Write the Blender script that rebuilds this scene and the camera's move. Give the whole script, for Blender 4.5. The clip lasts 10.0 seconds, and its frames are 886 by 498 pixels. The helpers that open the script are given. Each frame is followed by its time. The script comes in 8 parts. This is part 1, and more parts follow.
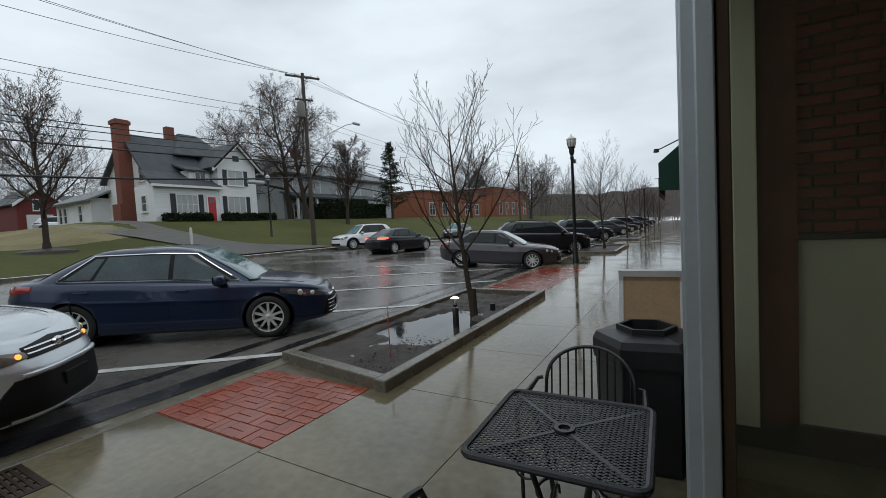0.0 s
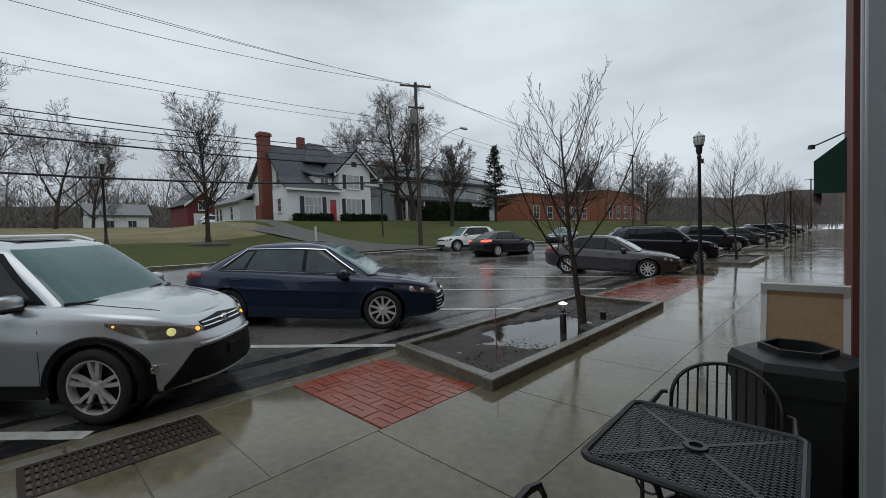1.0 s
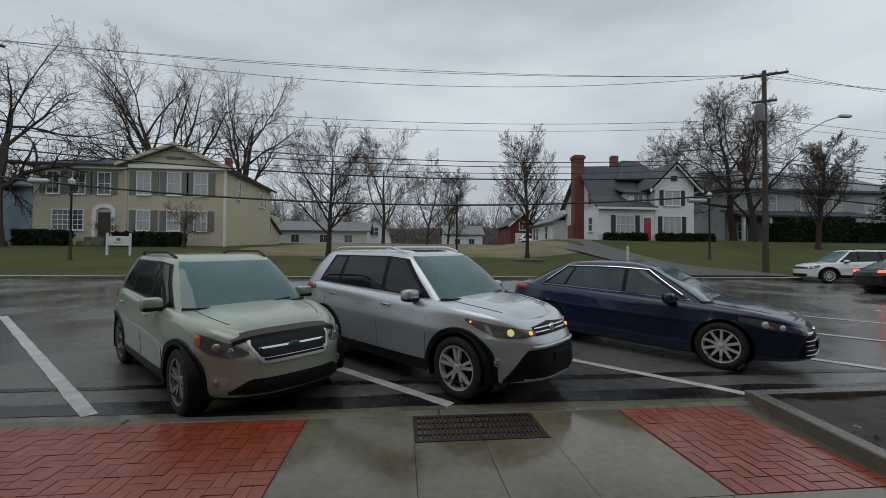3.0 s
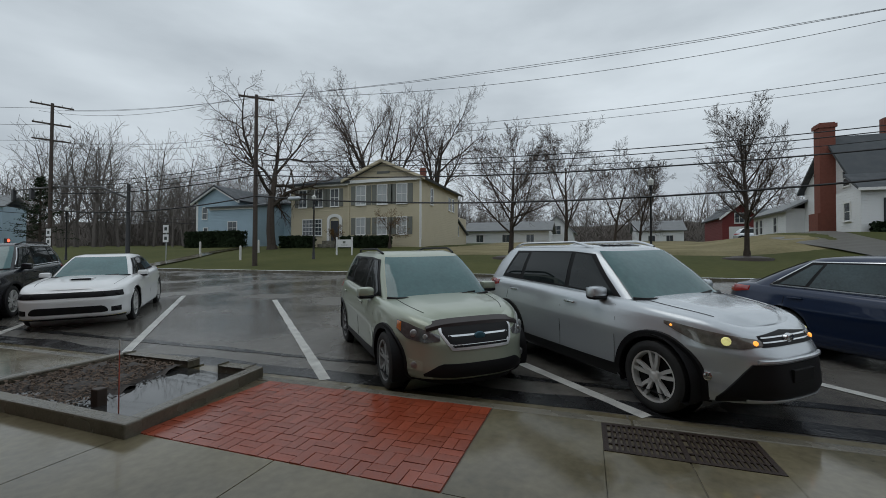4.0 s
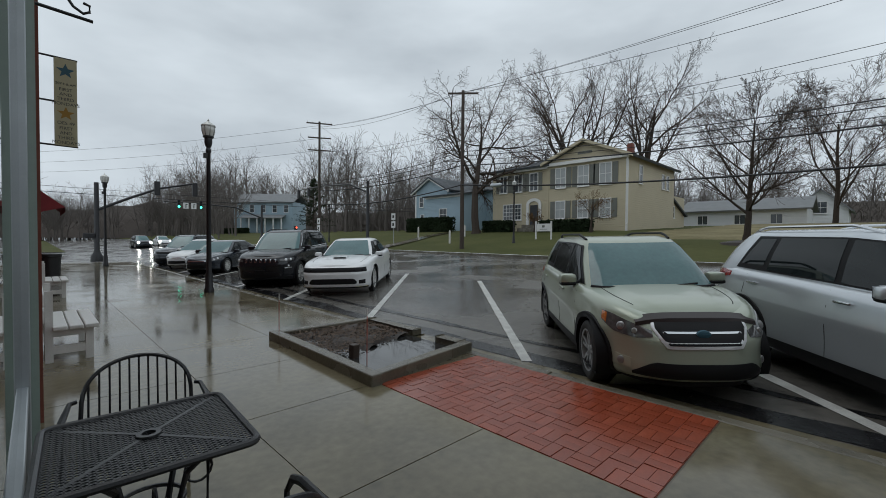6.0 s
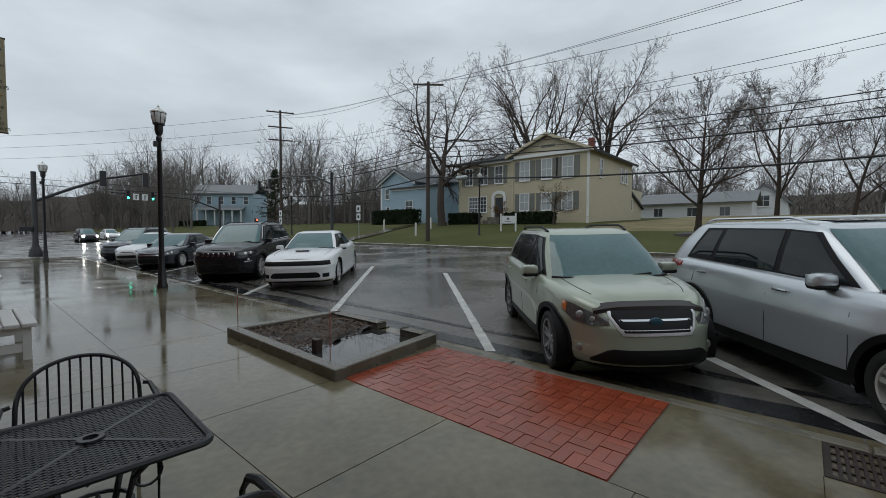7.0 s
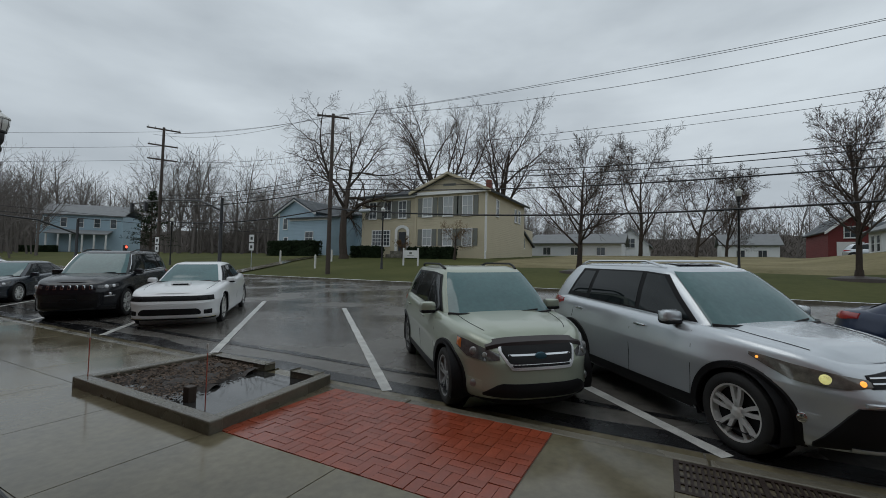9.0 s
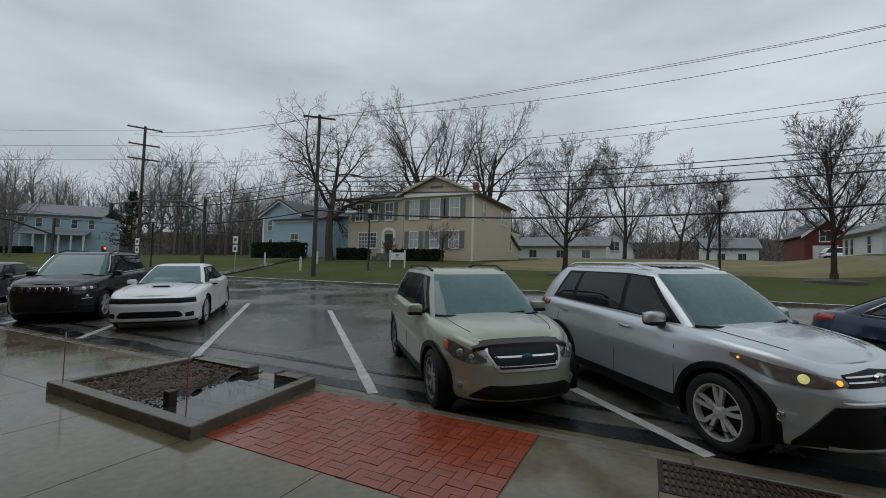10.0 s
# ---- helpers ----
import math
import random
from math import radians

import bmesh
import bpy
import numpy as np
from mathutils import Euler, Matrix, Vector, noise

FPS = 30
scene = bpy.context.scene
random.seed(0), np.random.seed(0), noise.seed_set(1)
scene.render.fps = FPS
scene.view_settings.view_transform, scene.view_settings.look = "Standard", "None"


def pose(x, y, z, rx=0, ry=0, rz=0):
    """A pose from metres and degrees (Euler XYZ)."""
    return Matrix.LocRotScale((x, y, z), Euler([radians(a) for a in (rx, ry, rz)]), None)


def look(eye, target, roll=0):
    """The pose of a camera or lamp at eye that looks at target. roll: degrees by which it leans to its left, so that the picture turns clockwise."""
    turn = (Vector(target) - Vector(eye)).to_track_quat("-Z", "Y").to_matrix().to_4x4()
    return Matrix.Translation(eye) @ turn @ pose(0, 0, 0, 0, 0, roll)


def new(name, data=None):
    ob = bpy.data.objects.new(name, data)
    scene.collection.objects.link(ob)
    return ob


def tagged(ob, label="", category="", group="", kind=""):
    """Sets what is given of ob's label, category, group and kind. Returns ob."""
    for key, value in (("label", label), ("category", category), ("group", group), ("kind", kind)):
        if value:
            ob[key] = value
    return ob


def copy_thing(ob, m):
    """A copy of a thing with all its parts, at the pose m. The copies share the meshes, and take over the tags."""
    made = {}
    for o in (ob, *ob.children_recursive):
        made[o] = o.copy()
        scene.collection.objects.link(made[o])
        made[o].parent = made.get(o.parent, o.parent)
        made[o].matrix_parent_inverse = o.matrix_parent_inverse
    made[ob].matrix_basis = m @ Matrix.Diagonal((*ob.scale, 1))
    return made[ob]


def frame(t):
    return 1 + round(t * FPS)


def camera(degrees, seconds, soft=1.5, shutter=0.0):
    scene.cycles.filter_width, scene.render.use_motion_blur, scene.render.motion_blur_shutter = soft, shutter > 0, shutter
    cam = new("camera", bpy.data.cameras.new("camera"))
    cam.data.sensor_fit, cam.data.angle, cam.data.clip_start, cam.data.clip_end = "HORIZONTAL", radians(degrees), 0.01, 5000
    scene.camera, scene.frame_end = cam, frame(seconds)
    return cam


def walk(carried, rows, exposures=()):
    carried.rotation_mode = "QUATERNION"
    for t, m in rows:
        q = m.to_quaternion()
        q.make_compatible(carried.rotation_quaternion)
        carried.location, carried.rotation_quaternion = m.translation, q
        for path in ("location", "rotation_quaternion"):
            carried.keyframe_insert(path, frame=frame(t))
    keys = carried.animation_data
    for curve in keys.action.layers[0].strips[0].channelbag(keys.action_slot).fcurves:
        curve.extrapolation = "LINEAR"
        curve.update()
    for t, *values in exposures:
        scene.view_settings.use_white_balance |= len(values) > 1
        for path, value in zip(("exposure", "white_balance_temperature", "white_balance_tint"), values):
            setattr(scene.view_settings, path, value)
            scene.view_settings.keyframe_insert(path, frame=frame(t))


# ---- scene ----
cam = camera(93.5, 10.0, soft=0.9, shutter=0.0)
PATH = [
    (0, (-0.04, -0.1, 1.63), (-1.039, 1.629, 1.525), -3.1),
    (0.5, (-0.048, -0.13, 1.63), (-1.142, 1.541, 1.535), -2.9),
    (1, (-0.073, -0.232, 1.624), (-1.458, 1.209, 1.554), -1.8),
    (1.5, (-0.132, -0.388, 1.629), (-1.762, 0.771, 1.601), -1.1),
    (2, (-0.14, -0.475, 1.632), (-1.904, 0.467, 1.656), -0.5),
    (2.5, (-0.179, -0.466, 1.619), (-2.074, 0.175, 1.65), 0.1),
    (2.7, (-0.208, -0.42, 1.608), (-2.154, 0.042, 1.647), 0.4),
    (3.8, (-0.315, -0.394, 1.53), (-2.262, -0.848, 1.565), -0.2),
    (4, (-0.312, -0.407, 1.526), (-2.205, -1.053, 1.562), 0.2),
    (4.5, (-0.295, -0.453, 1.55), (-1.886, -1.665, 1.577), 1.1),
    (5, (-0.255, -0.48, 1.556), (-1.661, -1.902, 1.547), 0.9),
    (5.2, (-0.241, -0.473, 1.559), (-1.577, -1.961, 1.54), 0.7),
    (6.5, (-0.281, -0.414, 1.55), (-1.744, -1.776, 1.479), 0.3),
    (7, (-0.287, -0.41, 1.553), (-1.795, -1.721, 1.47), 0.3),
    (7.5, (-0.289, -0.404, 1.555), (-1.813, -1.696, 1.463), 0.6),
    (8, (-0.291, -0.39, 1.564), (-1.878, -1.604, 1.484), 0.9),
    (8.5, (-0.292, -0.351, 1.59), (-2.001, -1.389, 1.589), 1.2),
    (9, (-0.303, -0.351, 1.598), (-2.07, -1.284, 1.682), 1.4),
    (9.5, (-0.313, -0.357, 1.591), (-2.088, -1.274, 1.69), 1.5),
    (10, (-0.311, -0.36, 1.591), (-2.105, -1.236, 1.688), 1.5),
]
walk(cam, [(t, look(eye, target, roll)) for t, eye, target, roll in PATH], exposures=[(0.0, 0.35), (0.6, 0.28), (1.2, 0.08), (2.0, 0.0), (4.0, 0.07), (5.0, 0.05), (6.3, 0.16), (7.2, 0.16), (8.3, 0.0), (10.0, -0.03)])

# ---- light: a grey, rainy late afternoon under a closed cloud cover ----
world = bpy.data.worlds.new("overcast")
scene.world = world
world.use_nodes = True
wn = world.node_tree
wn.nodes.clear()


def wnode(kind, **values):
    n = wn.nodes.new(kind)
    for key, value in values.items():
        n.inputs[key].default_value = value
    return n


w_out = wnode("ShaderNodeOutputWorld")
w_bg = wnode("ShaderNodeBackground", Strength=1.0)
w_co = wnode("ShaderNodeTexCoord")
w_map = wnode("ShaderNodeMapping", Scale=(1.2, 1.2, 3.6), Location=(0.3, 1.1, 0.2))
w_noise = wnode("ShaderNodeTexNoise", Scale=1.6, Detail=5.0, Roughness=0.5)
w_ramp = wnode("ShaderNodeValToRGB")
w_ramp.color_ramp.elements[0].position, w_ramp.color_ramp.elements[0].color = 0.34, (0.43, 0.485, 0.535, 1)
w_ramp.color_ramp.elements[1].position, w_ramp.color_ramp.elements[1].color = 0.66, (0.63, 0.70, 0.755, 1)
wn.links.new(w_co.outputs["Generated"], w_map.inputs["Vector"])
wn.links.new(w_map.outputs["Vector"], w_noise.inputs["Vector"])
wn.links.new(w_noise.outputs["Fac"], w_ramp.inputs["Fac"])
wn.links.new(w_ramp.outputs["Color"], w_bg.inputs["Color"])
wn.links.new(w_bg.outputs["Background"], w_out.inputs["Surface"])

sun = new("sun", bpy.data.lights.new("sun", "SUN"))
sun.data.energy, sun.data.angle, sun.data.color = 0.35, radians(40), (1.0, 0.98, 0.95)
sun.matrix_world = look((0, 0, 40), (-8, 12, 0))

# ---- materials ----


def mat(name, color, rough=0.5, metal=0.0, vary=0.15, scale=6.0, bump=0.0, bump_scale=60.0, rough_vary=0.0, coat=0.0, rnd=0.0, emit=0.0, second=None, spec=0.5):
    """A surface with colour variation at two scales, uneven gloss and fine relief, all sized in metres."""
    m = bpy.data.materials.new(name)
    m.use_nodes = True
    nt = m.node_tree
    b = nt.nodes["Principled BSDF"]
    b.inputs["Roughness"].default_value, b.inputs["Metallic"].default_value = rough, metal
    b.inputs["Coat Weight"].default_value, b.inputs["Coat Roughness"].default_value = coat, 0.04
    b.inputs["Specular IOR Level"].default_value = spec
    co = nt.nodes.new("ShaderNodeTexCoord")
    big, fine = nt.nodes.new("ShaderNodeTexNoise"), nt.nodes.new("ShaderNodeTexNoise")
    for n, s in ((big, scale), (fine, scale * 14)):
        n.inputs["Scale"].default_value, n.inputs["Detail"].default_value = s, 4.0
        nt.links.new(co.outputs["Object"], n.inputs["Vector"])
    mix = nt.nodes.new("ShaderNodeMix")
    mix.data_type = "RGBA"
    dark = tuple(c * (1 - vary) for c in color)
    light = tuple(min(1.0, c * (1 + vary)) for c in color) if second is None else second
    mix.inputs["A"].default_value, mix.inputs["B"].default_value = (*dark, 1), (*light, 1)
    add = nt.nodes.new("ShaderNodeMath")
    add.operation = "MULTIPLY_ADD"
    nt.links.new(fine.outputs["Fac"], add.inputs[0])
    add.inputs[1].default_value = 0.5
    nt.links.new(big.outputs["Fac"], add.inputs[2])
    shift = nt.nodes.new("ShaderNodeMath")
    shift.operation = "SUBTRACT"
    shift.use_clamp = True
    nt.links.new(add.outputs[0], shift.inputs[0])
    shift.inputs[1].default_value = 0.25
    nt.links.new(shift.outputs[0], mix.inputs["Factor"])
    last = mix.outputs["Result"]
    if rnd:
        info, hsv = nt.nodes.new("ShaderNodeObjectInfo"), nt.nodes.new("ShaderNodeHueSaturation")
        rng = nt.nodes.new("ShaderNodeMapRange")
        rng.inputs["To Min"].default_value, rng.inputs["To Max"].default_value = 1 - rnd, 1 + rnd
        nt.links.new(info.outputs["Random"], rng.inputs["Value"])
        nt.links.new(rng.outputs["Result"], hsv.inputs["Value"])
        nt.links.new(last, hsv.inputs["Color"])
        last = hsv.outputs["Color"]
    nt.links.new(last, b.inputs["Base Color"])
    if rough_vary:
        rr = nt.nodes.new("ShaderNodeMapRange")
        rr.inputs["From Min"].default_value, rr.inputs["From Max"].default_value = 0.35, 0.65
        rr.inputs["To Min"].default_value, rr.inputs["To Max"].default_value = max(0.02, rough - rough_vary), min(1, rough + rough_vary)
        nt.links.new(big.outputs["Fac"], rr.inputs["Value"])
        nt.links.new(rr.outputs["Result"], b.inputs["Roughness"])
    if bump:
        bn, bp = nt.nodes.new("ShaderNodeTexNoise"), nt.nodes.new("ShaderNodeBump")
        bn.inputs["Scale"].default_value, bn.inputs["Detail"].default_value = bump_scale, 5.0
        bp.inputs["Strength"].default_value, bp.inputs["Distance"].default_value = bump, 0.01
        nt.links.new(co.outputs["Object"], bn.inputs["Vector"])
        nt.links.new(bn.outputs["Fac"], bp.inputs["Height"])
        nt.links.new(bp.outputs["Normal"], b.inputs["Normal"])
    if emit:
        nt.links.new(last, b.inputs["Emission Color"])
        b.inputs["Emission Strength"].default_value = emit
    return m


CONCRETE = mat("wet_concrete", (0.150, 0.130, 0.082), 0.085, vary=0.8, scale=0.9, bump=0.05, bump_scale=30, rough_vary=0.085, rnd=0.08)
CONCRETE_DARK = mat("wet_kerb", (0.135, 0.122, 0.092), 0.25, vary=0.5, scale=2.5, bump=0.3, bump_scale=40, rough_vary=0.12)
JOINT = mat("joint_dirt", (0.11, 0.092, 0.062), 0.25, vary=0.3)
ASPHALT = mat("wet_asphalt", (0.118, 0.111, 0.10), 0.20, vary=0.8, scale=0.45, bump=0.28, bump_scale=40, rough_vary=0.17)
TAR = mat("tar_patch", (0.016, 0.016, 0.017), 0.2, vary=0.3, scale=3, bump=0.5, bump_scale=25, rough_vary=0.12)
PAINT_LINE = mat("line_paint", (0.56, 0.56, 0.53), 0.35, vary=0.55, scale=5.0, bump=0.3, bump_scale=60)
BRICK = mat("wet_paver", (0.275, 0.058, 0.028), 0.15, vary=0.3, scale=3.0, bump=0.2, bump_scale=50, rough_vary=0.14, rnd=0.13)
BRICK_BED = mat("red_joint_sand", (0.24, 0.055, 0.03), 0.4, vary=0.3, scale=8)
GRASS = mat("winter_lawn", (0.062, 0.08, 0.025), 0.9, vary=0.3, scale=0.2, bump=0.9, bump_scale=7, second=(0.125, 0.122, 0.048), spec=0.1)
STRAW = mat("straw_field", (0.16, 0.145, 0.065), 0.9, vary=0.4, scale=0.3, bump=0.9, bump_scale=7, second=(0.34, 0.29, 0.17), spec=0.1)
HILL = mat("wooded_hillside", (0.075, 0.062, 0.055), 0.95, vary=0.35, scale=0.12, bump=1.0, bump_scale=1.0, second=(0.115, 0.1, 0.09), spec=0.05)
SOIL = mat("wet_mulch", (0.03, 0.02, 0.014), 0.6, vary=0.4, scale=7, bump=1.0, bump_scale=25)
LEAF_LITTER = mat("leaf_litter", (0.085, 0.05, 0.027), 0.6, vary=0.45, scale=9, bump=0.6, rnd=0.3)
WATER = mat("puddle_water", (0.035, 0.035, 0.034), 0.03, vary=0.2, scale=2, bump=0.02, bump_scale=9)
BLACK_IRON = mat("black_paint_iron", (0.018, 0.018, 0.02), 0.35, vary=0.25, scale=9, bump=0.12, bump_scale=120)
BLACK_PLASTIC = mat("black_plastic", (0.018, 0.018, 0.019), 0.42, vary=0.25, scale=7, bump=0.15, bump_scale=160)
GRATE_IRON = mat("rusty_grate", (0.03, 0.017, 0.012), 0.45, metal=0.3, vary=0.4, scale=12, bump=0.4)
BARK = mat("wet_bark", (0.058, 0.045, 0.036), 0.8, vary=0.35, scale=9, bump=0.8, bump_scale=30, spec=0.2)
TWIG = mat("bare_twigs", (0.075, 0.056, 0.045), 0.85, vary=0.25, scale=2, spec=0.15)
# Lighter than the near twigs: distance haze is painted into this colour.
HAZED_TWIG = mat("hazed_woods_twigs", (0.155, 0.138, 0.128), 0.95, vary=0.25, scale=0.05, spec=0.05)
POLE_WOOD = mat("old_pole_wood", (0.062, 0.046, 0.036), 0.75, vary=0.3, scale=5, bump=0.6, bump_scale=25)
WIRE = mat("cable_black", (0.02, 0.02, 0.022), 0.6)
HEDGE = mat("evergreen_leaves", (0.02, 0.034, 0.014), 0.75, vary=0.4, scale=4, bump=0.5, spec=0.2)
WHITE_WOOD = mat("weathered_white_paint", (0.66, 0.65, 0.62), 0.4, vary=0.18, scale=4, bump=0.25, bump_scale=30, rough_vary=0.1)
ALUMINIUM = mat("aluminium_frame", (0.44, 0.47, 0.49), 0.4, metal=0.6, vary=0.12, scale=5, bump=0.05)
BRONZE = mat("bronze_frame", (0.10, 0.065, 0.045), 0.3, metal=0.5, vary=0.2, scale=6)
PLYWOOD = mat("plywood", (0.36, 0.21, 0.10), 0.5, vary=0.3, scale=3, bump=0.2, second=(0.52, 0.35, 0.19))
GREEN_CLOTH = mat("green_awning_cloth", (0.006, 0.06, 0.035), 0.7, vary=0.2, scale=3)
RED_CLOTH = mat("red_awning_cloth", (0.22, 0.02, 0.025), 0.7, vary=0.2, scale=3)
CREAM_WALL = mat("cream_plaster", (0.66, 0.61, 0.43), 0.8, vary=0.1, scale=1.5, bump=0.15)
WALL_BRICK = mat("old_red_brick", (0.20, 0.055, 0.035), 0.8, vary=0.3, scale=4, bump=0.4, bump_scale=40, rnd=0.25)
# Grazing sky reflection of shop glass, painted onto the pier as its colour.
PALE_SKY_SHEEN = mat("pale_green_sky_sheen", (0.27, 0.33, 0.29), 0.35, vary=0.15, scale=2, bump=0.05)
DARK_WOOD = mat("dark_wood", (0.05, 0.033, 0.024), 0.5, vary=0.3, scale=4)
SIDING_YELLOW = mat("yellow_siding", (0.49, 0.43, 0.30), 0.6, vary=0.08, scale=0.8, bump=0.05)
SIDING_BLUE = mat("blue_siding", (0.32, 0.43, 0.50), 0.6, vary=0.08, scale=0.8)
SIDING_WHITE = mat("white_siding", (0.72, 0.73, 0.73), 0.55, vary=0.06, scale=0.8)
SIDING_GREY = mat("grey_siding", (0.36, 0.38, 0.39), 0.65, vary=0.1, scale=0.8)
TRIM_WHITE = mat("white_trim_paint", (0.74, 0.74, 0.72), 0.5, vary=0.06, scale=2)
SHUTTER_GREY = mat("grey_green_shutter", (0.16, 0.165, 0.145), 0.6, vary=0.12, scale=3)
SHUTTER_BLACK = mat("black_shutter", (0.022, 0.025, 0.03), 0.5, vary=0.15, scale=3)
SHINGLE = mat("slate_grey_shingles", (0.06, 0.068, 0.075), 0.7, vary=0.25, scale=1.2, bump=0.5, bump_scale=6, rough_vary=0.15)
SHINGLE_LIGHT = mat("light_grey_shingles", (0.20, 0.21, 0.215), 0.7, vary=0.2, scale=1.2, bump=0.4, bump_scale=6)
RED_PAINT = mat("red_door_paint", (0.46, 0.02, 0.03), 0.4, vary=0.12, scale=3)
BARN_RED = mat("barn_red_siding", (0.16, 0.022, 0.02), 0.7, vary=0.15, scale=1)
CHIMNEY_BRICK = mat("chimney_brick", (0.19, 0.062, 0.042), 0.8, vary=0.25, scale=5, bump=0.4, bump_scale=20)
ORANGE_BRICK = mat("orange_brick_wall", (0.27, 0.095, 0.05), 0.8, vary=0.2, scale=2.0, bump=0.3, bump_scale=12)
WINDOW_GLASS = mat("house_window_glass", (0.06, 0.07, 0.078), 0.06, vary=0.3, scale=0.7, coat=0.5)
BLIND = mat("pale_window_blind", (0.36, 0.38, 0.38), 0.35, vary=0.15, scale=1.5, coat=0.6)
SIGN_CREAM = mat("cream_sign_board", (0.46, 0.43, 0.27), 0.5, vary=0.1, scale=4)
SIGN_WHITE = mat("white_sign_board", (0.74, 0.74, 0.73), 0.45, vary=0.05)
SIGN_INK = mat("sign_lettering", (0.05, 0.06, 0.055), 0.6)
SIGN_BLUE = mat("sign_blue_emblem", (0.03, 0.10, 0.14), 0.6)
SIGN_GOLD = mat("sign_gold", (0.35, 0.2, 0.03), 0.6)
STAKE_RED = mat("red_marker_stake", (0.42, 0.09, 0.06), 0.5)
LAMP_GLASS = mat("frosted_lamp_glass", (0.62, 0.62, 0.58), 0.22, vary=0.1, scale=4, coat=0.6)
DRIVEWAY = mat("gravel_drive", (0.10, 0.095, 0.082), 0.5, vary=0.2, scale=1.0, bump=0.4, bump_scale=20)

# vehicles
P_SAGE = mat("sage_green_car_paint", (0.38, 0.425, 0.335), 0.3, metal=0.25, vary=0.04, scale=2, coat=0.8)
P_SILVER = mat("silver_car_paint", (0.62, 0.66, 0.69), 0.27, metal=0.5, vary=0.04, scale=2, coat=0.8)
P_NAVY = mat("navy_car_paint", (0.006, 0.018, 0.055), 0.28, metal=0.3, vary=0.05, scale=2, coat=0.7)
CLEAR_GLASS = mat("car_clear_side_glass", (0.05, 0.075, 0.08), 0.03, vary=0.6, scale=2.5, spec=0.5)
P_WHITE = mat("white_car_paint", (0.82, 0.83, 0.83), 0.28, vary=0.03, scale=2, coat=0.8)
P_BLACK = mat("black_car_paint", (0.008, 0.010, 0.014), 0.25, vary=0.1, scale=2, coat=0.3)
P_GREY = mat("dark_grey_car_paint", (0.05, 0.045, 0.052), 0.28, metal=0.3, vary=0.06, scale=2, coat=0.9)
P_TEAL = mat("grey_green_car_paint", (0.14, 0.17, 0.165), 0.3, metal=0.3, vary=0.06, scale=2, coat=0.8)
P_BLUEBLACK = mat("blue_black_car_paint", (0.02, 0.028, 0.04), 0.25, metal=0.3, vary=0.06, scale=2, coat=0.9)
CAR_GLASS = mat("car_side_glass", (0.012, 0.017, 0.018), 0.03, vary=0.3, scale=1.5, spec=0.42)
# Opaque windscreen; the sky's reflection is painted in as pale teal.
SKY_WINDSCREEN = mat("windscreen_sky_sheen", (0.075, 0.165, 0.17), 0.05, vary=0.4, scale=1.3, coat=0.4)
TRIM_BLACK = mat("car_black_trim", (0.010, 0.010, 0.011), 0.5, vary=0.2, scale=6, bump=0.1, bump_scale=150, spec=0.22)
CHROME = mat("car_chrome", (0.72, 0.73, 0.74), 0.12, metal=1.0, vary=0.05)
RIM_ALLOY = mat("wheel_alloy", (0.74, 0.74, 0.72), 0.3, metal=0.35, vary=0.1, scale=8)
TYRE = mat("tyre_rubber", (0.018, 0.018, 0.018), 0.7, vary=0.25, scale=10, bump=0.3, bump_scale=60)
LAMP_CLEAR = mat("headlamp_lens", (0.10, 0.10, 0.10), 0.10, metal=0.3, vary=0.9, scale=14, coat=1.0)
LAMP_RED = mat("tail_lamp_lens", (0.32, 0.012, 0.012), 0.15, vary=0.3, scale=14, coat=1.0)
LAMP_RED_ON = mat("tail_lamp_lit", (0.9, 0.05, 0.03), 0.2, emit=4.0)
LAMP_AMBER = mat("amber_lamp_lens", (0.55, 0.16, 0.03), 0.15, vary=0.3, scale=14, coat=1.0)
LAMP_AMBER_ON = mat("amber_lamp_lit", (1.0, 0.36, 0.06), 0.2, emit=1.3)
LENS_WARM = mat("headlamp_lens_lit", (0.15, 0.14, 0.125), 0.12, metal=0.4, vary=0.9, scale=16, coat=0.6, emit=0.05)
LAMP_WARM_ON = mat("side_lamp_lit", (1.0, 0.60, 0.22), 0.2, vary=0.85, scale=22, emit=0.55)
LAMP_WHITE_ON = mat("headlamp_lit", (1.0, 0.95, 0.86), 0.2, emit=160.0)
GREEN_ON = mat("green_signal_lit", (0.05, 1.0, 0.55), 0.2, emit=6.0)
RED_ON = mat("red_signal_lit", (1.0, 0.06, 0.03), 0.2, emit=6.0)
WARM_ON = mat("path_light_lit", (1.0, 0.8, 0.6), 0.2, emit=2.2)

# ---- building helpers ----


def root(name, m, label, category, group="", kind=""):
    """An Empty at the base of a thing, which parents its parts."""
    ob = new(name)
    ob.matrix_world = m
    return tagged(ob, label, category, group, kind)


def mesh_ob(name, verts, faces, material, parent=None, label="", smooth=False, group="", category="", kind=""):
    me = bpy.data.meshes.new(name)
    me.from_pydata([tuple(v) for v in verts], [], faces)
    me.materials.append(material)
    if smooth:
        me.polygons.foreach_set("use_smooth", [True] * len(me.polygons))
        me.set_sharp_from_angle(angle=radians(38))
    ob = new(name, me)
    ob.parent = parent
    return tagged(ob, label, category, group, kind)


